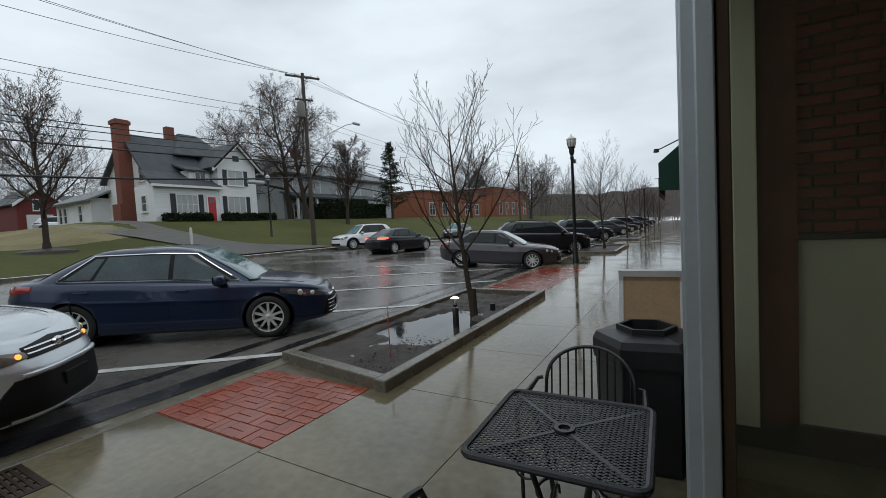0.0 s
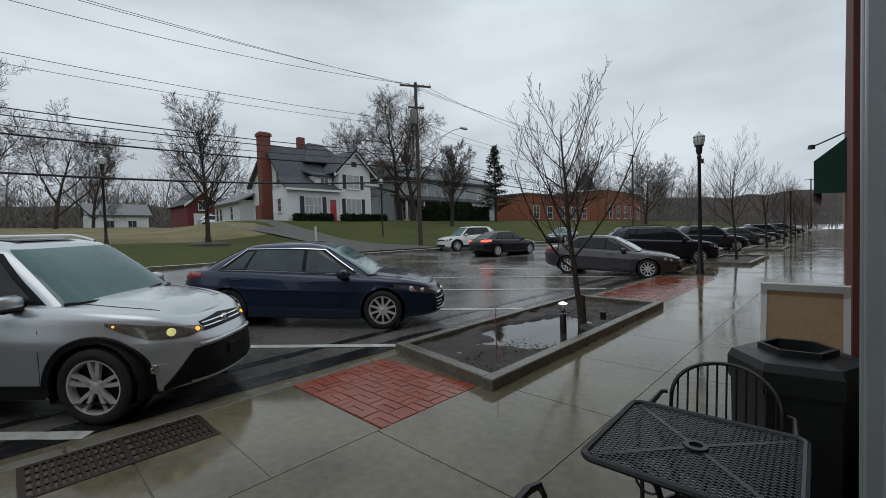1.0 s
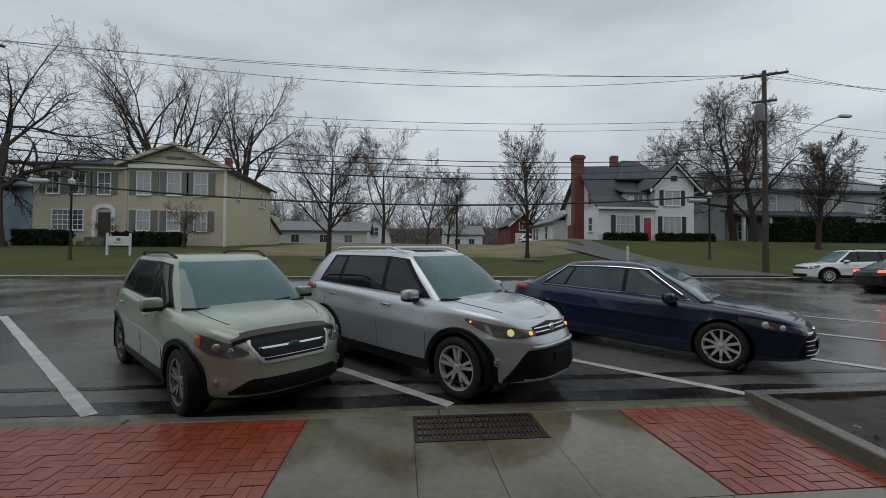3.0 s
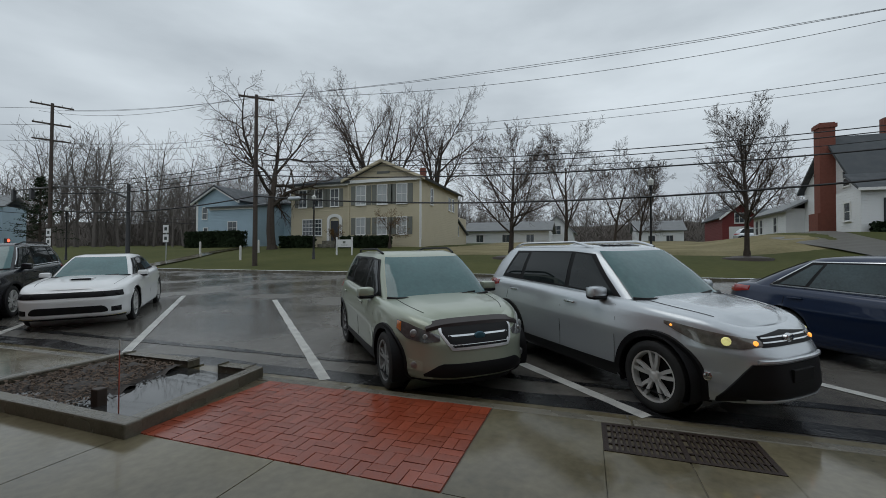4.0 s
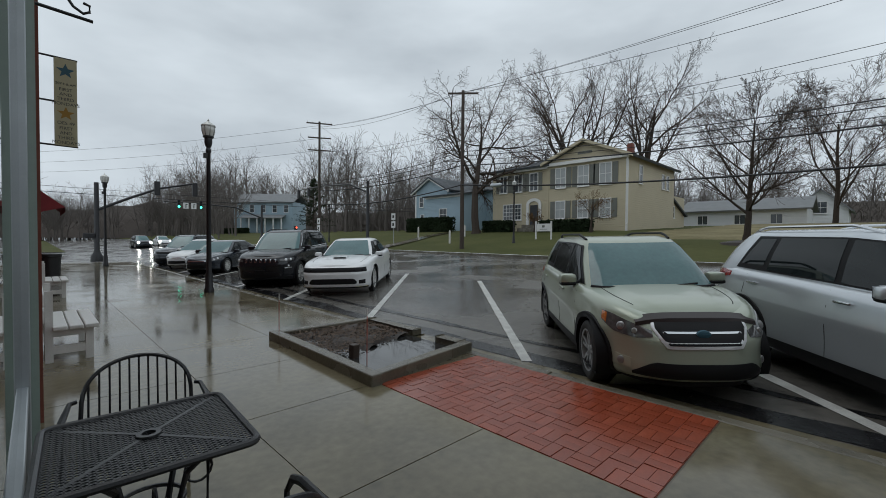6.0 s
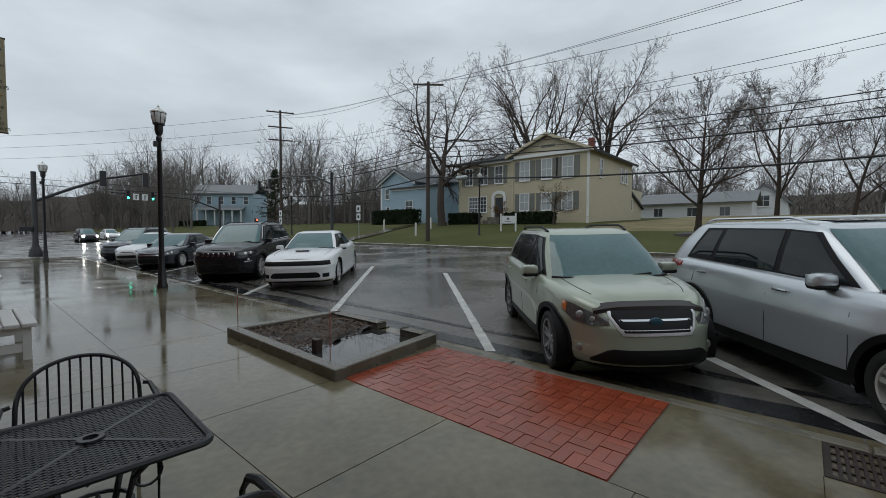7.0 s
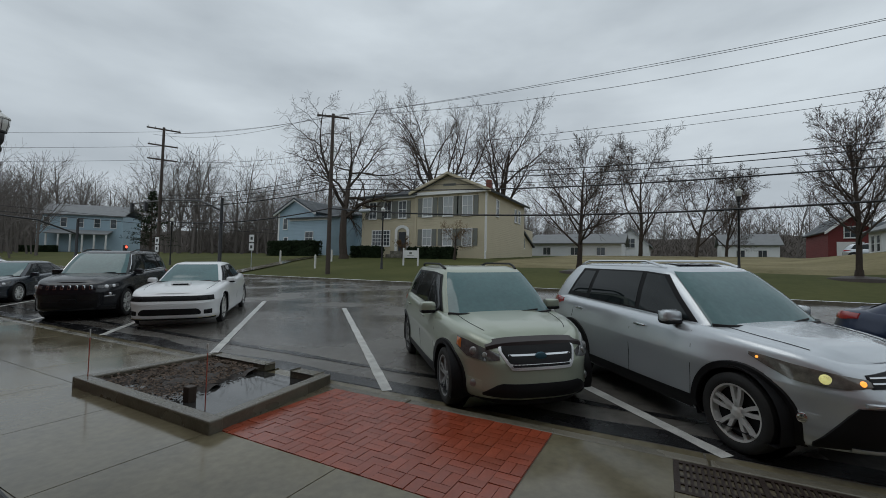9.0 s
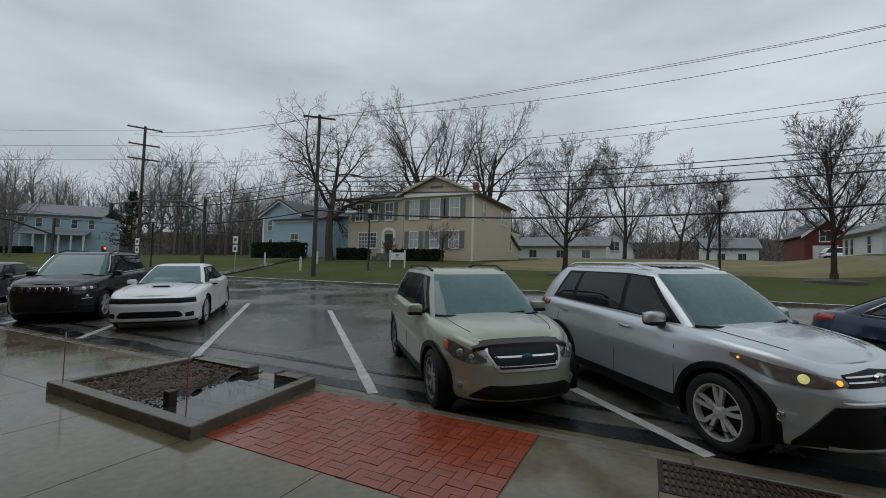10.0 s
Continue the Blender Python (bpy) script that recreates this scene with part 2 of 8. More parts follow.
def part(name, bm, material, parent, label="", smooth=False):
    """One mesh object out of a bmesh, under a thing or a part."""
    bmesh.ops.recalc_face_normals(bm, faces=bm.faces)
    me = bpy.data.meshes.new(name)
    bm.to_mesh(me)
    bm.free()
    me.materials.append(material)
    if smooth:
        me.polygons.foreach_set("use_smooth", [True] * len(me.polygons))
        me.set_sharp_from_angle(angle=radians(40))
    ob = new(name, me)
    ob.parent = parent
    return tagged(ob, label)


def box(bm, x0, y0, z0, x1, y1, z1, bevel=0.0, m=None):
    """A box into bm, bevelled where asked, turned by m."""
    r = bmesh.ops.create_cube(bm, size=1.0)
    vs = r["verts"]
    for v in vs:
        v.co = Vector(((x0 + x1) / 2 + v.co.x * (x1 - x0), (y0 + y1) / 2 + v.co.y * (y1 - y0), (z0 + z1) / 2 + v.co.z * (z1 - z0)))
    if bevel:
        es = list({e for v in vs for e in v.link_edges})
        vs = list({v for f in bmesh.ops.bevel(bm, geom=es, offset=bevel, segments=2, affect="EDGES", profile=0.5)["faces"] for v in f.verts} | {v for v in vs if v.is_valid})
    if m is not None:
        bmesh.ops.transform(bm, matrix=m, verts=vs)
    return bm


def boxes(*rows, bevel=0.0):
    bm = bmesh.new()
    for row in rows:
        box(bm, *row, bevel=bevel)
    return bm


def lathe(bm, profile, n=20, m=None):
    """Turns (radius, z) points round z."""
    rings = []
    for r, z in profile:
        rings.append([bm.verts.new((r * math.cos(2 * math.pi * k / n), r * math.sin(2 * math.pi * k / n), z)) for k in range(n)] if r > 1e-5 else [bm.verts.new((0, 0, z))])
    for a, b in zip(rings, rings[1:]):
        for k in range(n):
            q = [a[k % len(a)], a[(k + 1) % len(a)], b[(k + 1) % len(b)], b[k % len(b)]]
            q = list(dict.fromkeys(q))
            if len(q) > 2:
                bm.faces.new(q)
    if m is not None:
        bmesh.ops.transform(bm, matrix=m, verts=[v for ring in rings for v in ring])
    return bm


def tube(bm, pts, radius, n=6, ends=True):
    """A round bar along a polyline; radius may be one number or one for each point."""
    pts = [Vector(p) for p in pts]
    rad = [radius] * len(pts) if isinstance(radius, (int, float)) else radius
    rings, up = [], Vector((0, 0, 1))
    for i, p in enumerate(pts):
        d = (pts[min(i + 1, len(pts) - 1)] - pts[max(i - 1, 0)]).normalized()
        side = d.cross(up)
        if side.length < 0.05:
            side = d.cross(Vector((0, 1, 0)))
        side.normalize()
        top = side.cross(d)
        rings.append([bm.verts.new(p + rad[i] * (math.cos(2 * math.pi * k / n) * side + math.sin(2 * math.pi * k / n) * top)) for k in range(n)])
    for a, b in zip(rings, rings[1:]):
        for k in range(n):
            bm.faces.new((a[k], a[(k + 1) % n], b[(k + 1) % n], b[k]))
    if ends and n > 2:
        bm.faces.new(rings[0][::-1])
        bm.faces.new(rings[-1])
    return bm


def arc_pts(cx, cz, r, a0, a1, n):
    return [(cx + r * math.cos(radians(a0 + (a1 - a0) * k / n)), cz + r * math.sin(radians(a0 + (a1 - a0) * k / n))) for k in range(n + 1)]


def letters(name, body, size, m, material, parent):
    """Raised lettering as a mesh, in the built-in font."""
    cu = bpy.data.curves.new(name, "FONT")
    cu.body, cu.size, cu.align_x, cu.align_y, cu.extrude = body, size, "CENTER", "CENTER", 0.002
    tmp = bpy.data.objects.new(name, cu)
    me = bpy.data.meshes.new_from_object(tmp)
    bpy.data.objects.remove(tmp)
    me.materials.append(material)
    ob = new(name, me)
    ob.parent = parent
    ob.matrix_local = m
    return ob


def lerp_table(table, x, col=1):
    """Straight-line interpolation in rows sorted by their first number."""
    if x <= table[0][0]:
        return table[0][col]
    for a, b in zip(table, table[1:]):
        if x <= b[0]:
            f = (x - a[0]) / (b[0] - a[0])
            return a[col] + (b[col] - a[col]) * f
    return table[-1][col]


def soft_table(table, x):
    """As lerp_table, rounded at the corners."""
    return sum(lerp_table(table, x + d) * w for d, w in ((-0.1, 0.2), (-0.05, 0.2), (0, 0.2), (0.05, 0.2), (0.1, 0.2)))

# ---- ground: a road that rises gently away from the shops, and lawns beyond it ----
STREET0, SLOPE, KERB_X, FAR_X = -0.12, 0.04, -4.62, -20.8


def street_z(x):
    return STREET0 + SLOPE * (-5.0 - x)


def ramp(v, a, b):
    f = min(1.0, max(0.0, (v - a) / (b - a)))
    return f * f * (3 - 2 * f)


def lawn_z(x, y=0.0):
    """Height of the lawns, which rise to the houses on both hands."""
    d = FAR_X - x
    base = lerp_table(((0, 0.66), (8.5, 1.62), (16, 2.1), (41, 3.55), (60, 3.75), (200, 5.0), (600, 12.0)), d)
    return base + (1.25 * ramp(y, 8, 15) + 0.3 * ramp(-y, 9, 16)) * ramp(d, 4, 15) * (1 - ramp(d, 18, 36))


def sheet(name, xs, ys, zf, material, label, category="ground"):
    v = [(x, y, zf(x, y)) for x in xs for y in ys]
    n = len(ys)
    f = [(i * n + j, (i + 1) * n + j, (i + 1) * n + j + 1, i * n + j + 1) for i in range(len(xs) - 1) for j in range(n - 1)]
    return mesh_ob(name, v, f, material, label=label, category=category, kind="structure", smooth=True)


YS = [-900, -500, -300, -200, -150, -120, -100, -80] + [y for y in range(-70, 71, 2)] + [80, 100, 120, 150, 200, 300, 500, 900]
XS = [-1500, -900, -600, -400, -250, -180, -140, -110, -90, -80, -70, -62, -56] + [-52 + 1.5 * k for k in range(21)] + [FAR_X]
sheet("lawn", XS, YS, lambda x, y: lawn_z(x, y) + (noise.noise((x * 0.2, y * 0.2, 0)) * 0.06 if x < -22 else 0), GRASS, "rough winter lawn, patchy green and straw, rising from the road")
sheet("road", [FAR_X - 0.15, -17, -12, -8, KERB_X + 0.1], [-900, -300, -150, -60, -45, -38, -20, 0, 20, 60, 150, 300, 900], lambda x, y: street_z(x), ASPHALT, "wet dark asphalt street with a shiny film of rain", "road")
# the far side of the crossing road, and the ground behind the shops
sheet("ground", [KERB_X + 0.1, 40, 900], [-900, -300, -34.0], lambda x, y: -0.135, ASPHALT, "wet asphalt of the crossing road", "road")
sheet("verge", [-2.5, 8, 40, 120], [-300, -200, -120, -80, -58], lambda x, y: -0.10 + 0.02 * (x + 2.5) ** 0.5, GRASS, "rough winter grass beyond the crossing road")
tagged(part("far_kerb", boxes((FAR_X - 0.16, -300, 0.3, FAR_X, 300, street_z(FAR_X) + 0.13)), CONCRETE_DARK, None, "wet concrete kerb along the far lawn"), "", "kerb", "", "structure")
bm = bmesh.new()
# near kerb: cast lengths with joints
y = -33.0
while y < 140:
    box(bm, KERB_X, y + 0.006, -0.25, KERB_X + 0.15, y + 2.994, 0.004, bevel=0.018)
    y += 3.0
part("near_kerb", bm, CONCRETE_DARK, None, "wet concrete kerb between brick strip and parking bays")["kind"] = "structure"
# gutter pan beside the kerb
bm = bmesh.new()
y = -33.0
while y < 140:
    v = [bm.verts.new((x, yy, street_z(x) + 0.004 + (0.0 if x < -5 else -0.004))) for x, yy in ((-5.05, y + 0.01), (KERB_X, y + 0.01), (KERB_X, y + 2.99), (-5.05, y + 2.99))]
    bm.faces.new(v)
    y += 3.0
part("gutter", bm, CONCRETE, None, "concrete gutter pan along the kerb, wet")["kind"] = "structure"
# tar seam and worn asphalt along the gutter
bm = bmesh.new()
for (xa, xb) in ((-5.42, -5.07), (-6.02, -5.86)):
    prev = None
    for k in range(300):
        yy = -33 + k * 0.5
        a = xa + 0.13 * noise.noise((yy * 0.9, xa, 0.3))
        b = xb + 0.06 * noise.noise((yy * 1.3, xb, 5.3))
        cur = (bm.verts.new((a, yy, street_z(a) + 0.006)), bm.verts.new((b, yy, street_z(b) + 0.006)))
        if prev:
            bm.faces.new((prev[0], prev[1], cur[1], cur[0]))
        prev = cur
part("tar_seam", bm, TAR, None, "black broken tar seam in the asphalt beside the gutter")["kind"] = "structure"

# parking lines at 45 degrees, worn paint
LINES = [0.19 + 3.86 * k for k in range(-6, 24)]
for y0 in LINES:
    bm = bmesh.new()
    prev = None
    for k in range(40):
        d = 8.6 * k / 39
        x, yy = -5.06 - d * 0.7071, y0 - d * 0.7071
        wob = 0.075 * (1 + 0.16 * noise.noise((d * 3, y0, 0)))
        c, s = 0.7071 * wob, 0.7071 * wob
        cur = (bm.verts.new((x - c, yy + s, street_z(x - c) + 0.009)), bm.verts.new((x + c, yy - s, street_z(x + c) + 0.009)))
        if prev:
            bm.faces.new((prev[0], prev[1], cur[1], cur[0]))
        prev = cur
    ob = part("parking_line", bm, PAINT_LINE, None, "worn white painted parking line on wet asphalt")
    tagged(ob, "", "road marking", "parking lines", "structure")

# ---- vehicles ----


class Shell:
    """The lower body of a car: an outline in plan, with a height and an inset that change along it. x ahead, y left."""

    ROWS = ((0.0, 0.15), (0.03, 0.07), (0.10, 0.034), (0.18, 0.02), (0.30, 0.022), (0.44, 0.018), (0.56, 0.008), (0.635, 0.0), (0.665, 0.003), (0.74, 0.018), (0.82, 0.03), (0.88, 0.04), (0.925, 0.052), (0.96, 0.072), (0.985, 0.102), (1.0, 0.145))

    def __init__(self, length, width, top, low, nf, nr, lean):
        self.a, self.b, self.top, self.low, self.lean = length / 2, width / 2, top, low, lean
        raw = []
        for k in range(4001):
            th = math.pi * k / 4000
            n = nf if th < math.pi / 2 else nr
            c, s = math.cos(th), math.sin(th)
            raw.append((math.copysign(abs(c) ** (2 / n), c) * self.a, abs(s) ** (2 / n) * self.b))
        raw = np.array(raw)
        self.arc = np.r_[0, np.cumsum(np.hypot(*np.diff(raw, axis=0).T))]
        self.raw, self.total = raw, self.arc[-1]

    @staticmethod
    def rise(g, crown):
        """The arch of the bonnet across the car, with a pressed crease on both hands."""
        return crown * ((1 - g * g) + 0.30 * ramp(0.68 - abs(g), 0.0, 0.07) - 0.15 * ramp(0.58 - abs(g), 0.0, 0.4)) if crown else 0.0

    def deck(self, x, g, off=0.0):
        """A point on the bonnet: x along the car, g from -1 to 1 across."""
        p = self.pt(self.s_at(x), soft_table(self.top, x))
        return Vector((p.x, p.y * g, p.z + self.rise(g, 0.035) * min(1.0, p.y / (0.6 * self.b)) + off))

    def inset(self, f):
        return lerp_table(self.ROWS, f)

    def pt(self, s, z, off=0.0):
        """A point on the skin, s metres along the outline from the middle of the nose, off metres proud."""
        x, y = np.interp(s, self.arc, self.raw[:, 0]), np.interp(s, self.arc, self.raw[:, 1])
        lo, hi = soft_table(self.low, x), soft_table(self.top, x)
        f = min(1.0, max(0.0, (z - lo) / (hi - lo)))
        ins = self.inset(f) - off
        px, py = x * (1 - ins / self.a), y * (1 - ins / self.b)
        px -= self.lean * f * f * max(0.0, (x / self.a)) ** 6
        return Vector((px, py, z))

    def s_at(self, x):
        """Where along the outline the flank has this x."""
        return float(np.interp(-x, -self.raw[:, 0], self.arc))

    def body(self, arches, radius, wheel_z):
        n, rows, across = 150, len(self.ROWS), 20
        ss = np.linspace(0, self.total, n)
        verts, faces, index = [], [], {}

        def vid(key, co):
            if key not in index:
                index[key] = len(verts)
                verts.append(Vector(co))
            return index[key]

        grid = {}
        for side in (1, -1):
            for i, s in enumerate(ss):
                x = np.interp(s, self.arc, self.raw[:, 0])
                lo, hi = soft_table(self.low, x), soft_table(self.top, x)
                for j, (f, _) in enumerate(self.ROWS):
                    p = self.pt(s, lo + f * (hi - lo))
                    mid = i in (0, n - 1)
                    grid[side, i, j] = vid((0 if mid else side, i, j), (p.x, 0 if mid else p.y * side, p.z))
        inside = set()
        for xw in arches:
            for (side, i, j), v in grid.items():
                p = verts[v]
                d = math.hypot(p.x - xw, p.z - wheel_z)
                if abs(p.y) > 0.55 * self.b and d < radius:
                    inside.add(v)
        for side in (1, -1):
            for i in range(n - 1):
                for j in range(rows - 1):
                    q = [grid[side, i, j], grid[side, i + 1, j], grid[side, i + 1, j + 1], grid[side, i, j + 1]]
                    if all(v in inside for v in q):
                        continue
                    q = list(dict.fromkeys(q))
                    if len(q) > 2:
                        faces.append(q if side < 0 else q[::-1])
        for v in inside:
            p = verts[v]
            xw = min(arches, key=lambda a: abs(a - p.x))
            d = max(1e-4, math.hypot(p.x - xw, p.z - wheel_z))
            verts[v] = Vector((xw + (p.x - xw) / d * radius, p.y, wheel_z + (p.z - wheel_z) / d * radius))
        for j, crown in ((rows - 1, 0.035), (0, 0.0)):
            line = []
            for i in range(n):
                l, r = verts[grid[1, i, j]], verts[grid[-1, i, j]]
                row = [grid[1, i, j]]
                for k in range(1, across):
                    g = k / across
                    p = l.lerp(r, g)
                    p.z += self.rise(2 * g - 1, crown) * min(1.0, l.y / (0.6 * self.b))
                    row.append(vid(("t", j, i, k), p))
                row.append(grid[-1, i, j])
                line.append(row)
            for i in range(1, n - 2):
                for k in range(across):
                    q = [line[i][k], line[i + 1][k], line[i + 1][k + 1], line[i][k + 1]]
                    faces.append(q if j else q[::-1])
        return verts, faces

    def patch(self, rows, off=0.006, cols=14, side=1):
        """A panel laid on the skin: rows of (s, z low, z high)."""
        s0, s1 = rows[0][0], rows[-1][0]
        ring, verts, faces = 4, [], []
        for i in range(cols + 1):
            s = s0 + (s1 - s0) * i / cols
            a, b = lerp_table(rows, s, 1), lerp_table(rows, s, 2)
            for j in range(ring + 1):
                edge = i in (0, cols) or j in (0, ring)
                p = self.pt(abs(s), a + (b - a) * j / ring, -0.012 if edge else off)
                verts.append((p.x, p.y * side * (-1 if s < 0 else 1), p.z))
        # the rim drops back into the body just inside the border
        for i in range(cols + 1):
            for j in range(ring + 1):
                if i in (0, cols) or j in (0, ring):
                    ii, jj = min(max(i, 0.12), cols - 0.12), min(max(j, 0.1), ring - 0.1)
                    s = s0 + (s1 - s0) * ii / cols
                    a, b = lerp_table(rows, s, 1), lerp_table(rows, s, 2)
                    p = self.pt(abs(s), a + (b - a) * jj / ring, off * 0.7)
                    verts[i * (ring + 1) + j] = (p.x, p.y * side * (-1 if s < 0 else 1), p.z)
        w = ring + 1
        for i in range(cols):
            for j in range(ring):
                faces.append((i * w + j, (i + 1) * w + j, (i + 1) * w + j + 1, i * w + j + 1))
        # skirts close the gap to the skin
        border = [i * w for i in range(cols + 1)] + [cols * w + j for j in range(1, w)] + [i * w + ring for i in range(cols - 1, -1, -1)] + [j for j in range(ring - 1, 0, -1)]
        base = len(verts)
        for v in border:
            p = Vector(verts[v])
            verts.append(p * (1 - 0.02 / max(0.3, Vector((p.x, p.y, 0)).length)) if off < 0.05 else p)
            verts[-1] = Vector((verts[-1][0], verts[-1][1], p.z))
        m = len(border)
        for k in range(m):
            faces.append((border[k], border[(k + 1) % m], base + (k + 1) % m, base + k))
        return verts, faces


class Cabin:
    """The glasshouse: rings that lean in from the belt line to the roof."""

    def __init__(self, front, rear, wide, belt, roof, n=5.0):
        self.front, self.rear, self.wide, self.belt, self.roof, self.n = front, rear, wide, belt, roof, n

    def ring(self, h):
        xf, xr = lerp_table(self.front, h), lerp_table(self.rear, h)
        return (xf + xr) / 2, (xf - xr) / 2, lerp_table(self.wide, h)

    def z(self, x, h):
        return soft_table(self.belt, x) + h * (soft_table(self.roof, x) - soft_table(self.belt, x))

    def at(self, x, h, off=0.0):
        c, a, w = self.ring(h)
        f = min(0.999, abs((x - c) / a))
        return Vector((x, w * (1 - f**self.n) ** (1 / self.n) + off, self.z(x, h)))

    def nose(self, g, h, off=0.0, back=False):
        """A point on the windscreen (or the rear window): g from -1 to 1 across."""
        c, a, w = self.ring(h)
        f = min(0.999, abs(g))
        x = c + (-1 if back else 1) * (a * (1 - f**self.n) ** (1 / self.n) + off)
        return Vector((x, g * w, self.z(x, h) + off * 0.6))

    def body(self):
        hs = (0, 0.15, 0.35, 0.55, 0.75, 0.88, 0.95, 0.985, 1.0)
        n, verts, faces = 120, [], []
        for h in hs:
            c, a, w = self.ring(h)
            for k in range(n):
                th = 2 * math.pi * k / n
                co, si = math.cos(th), math.sin(th)
                x = c + a * math.copysign(abs(co) ** (2 / self.n), co)
                y = w * math.copysign(abs(si) ** (2 / self.n), si)
                verts.append((x, y, self.z(x, h)))
        for r in range(len(hs) - 1):
            for k in range(n):
                faces.append((r * n + k, r * n + (k + 1) % n, (r + 1) * n + (k + 1) % n, (r + 1) * n + k))
        top = (len(hs) - 1) * n
        for k in range(n // 2):
            a, b, c, d = top + k, top + k + 1, top + (n - k - 1) % n, top + (n - k) % n
            if k == 0:
                faces.append((a, b, c))
            elif k == n // 2 - 1:
                faces.append((a, b, d))
            else:
                faces.append((a, b, c, d))
        return verts, faces

    def pane(self, quad, side, off):
        """A side window: (x front, x rear) at the foot and the head, with their h."""
        (f0, r0, h0), (f1, r1, h1) = quad
        verts, faces, nx, nh = [], [], 16, 6
        for j in range(nh + 1):
            g = j / nh
            h, f, r = h0 + (h1 - h0) * g, f0 + (f1 - f0) * g, r0 + (r1 - r0) * g
            for i in range(nx + 1):
                p = self.at(r + (f - r) * i / nx, h, off)
                verts.append((p.x, p.y * side, p.z))
        for j in range(nh):
            for i in range(nx):
                a = j * (nx + 1) + i
                faces.append((a, a + 1, a + nx + 2, a + nx + 1))
        return verts, faces

    def screen(self, h0, h1, wide, off, back=False):
        verts, faces, nx, nh = [], [], 30, 9
        for j in range(nh + 1):
            for i in range(nx + 1):
                verts.append(self.nose(wide * (2 * i / nx - 1), h0 + (h1 - h0) * j / nh, off, back))
        for j in range(nh):
            for i in range(nx):
                a = j * (nx + 1) + i
                faces.append((a, a + 1, a + nx + 2, a + nx + 1))
        return verts, faces


def wheel_meshes(kind, radius, rim, spokes):
    """Meshes of one wheel, turned about y with its face at +y."""
    turn = Matrix.Rotation(radians(-90), 4, "X")
    w = 0.11
    bm = lathe(bmesh.new(), [(rim - 0.01, -w), (radius - 0.035, -w), (radius - 0.006, -w * 0.8), (radius, -w * 0.5), (radius, w * 0.5), (radius - 0.006, w * 0.8), (radius - 0.04, w), (rim + 0.005, w * 0.96), (rim - 0.012, w * 0.82)], 40, turn)
    tyre = bm
    bm = bmesh.new()
    lathe(bm, [(rim - 0.004, w * 0.9), (rim - 0.022, w * 0.86), (rim - 0.03, w * 0.3), (rim - 0.04, -w * 0.8)], 40, turn)
    for k in range(spokes):
        a = 2 * math.pi * k / spokes
        m = Matrix.Rotation(a, 4, "Y")
        for sgn in ((-1, 1) if kind == "split" else (0,)):
            hw = 0.021 if kind == "split" else (0.040 if spokes < 7 else 0.021)
            lean = sgn * 0.045
            vs = []
            for r, dy, hh, sh in ((0.05, w * 0.66, hw * 1.1, 0.0), (rim * 0.55, w * 0.72, hw * 0.85, lean * 0.7), (rim - 0.012, w * 0.80, hw * 0.9, lean)):
                for z in (-1, 1):
                    vs.append((bm.verts.new(m @ Vector((sh + z * hh, dy, r))), bm.verts.new(m @ Vector((sh + z * hh * 1.15, dy - 0.035, r)))))
            for q in (0, 2):
                (a0, a1), (b0, b1), (c0, c1), (d0, d1) = vs[q], vs[q + 1], vs[q + 2], vs[q + 3]
                bm.faces.new((a0, b0, d0, c0))
                bm.faces.new((a0, c0, c1, a1))
                bm.faces.new((b0, b1, d1, d0))
    lathe(bm, [(0.0, w * 0.72), (0.028, w * 0.72), (0.034, w * 0.68), (0.068, w * 0.64), (0.075, w * 0.5)], 20, turn)
    alloy = bm
    bm = lathe(bmesh.new(), [(0.0, w * 0.18), (rim - 0.03, w * 0.18), (rim - 0.03, w * 0.05)], 28, turn)
    return tyre, alloy, bm


def lamp_disc(parent, name, p, normal, r, material, label=""):
    m = Vector(normal).to_track_quat("Z", "Y").to_matrix().to_4x4()
    bm = lathe(bmesh.new(), [(0, 0.012), (r * 0.7, 0.010), (r, 0.0), (r * 1.02, -0.02)], 16)
    bmesh.ops.transform(bm, matrix=Matrix.Translation(p) @ m, verts=bm.verts)
    return part(name, bm, material, parent, label, smooth=True)


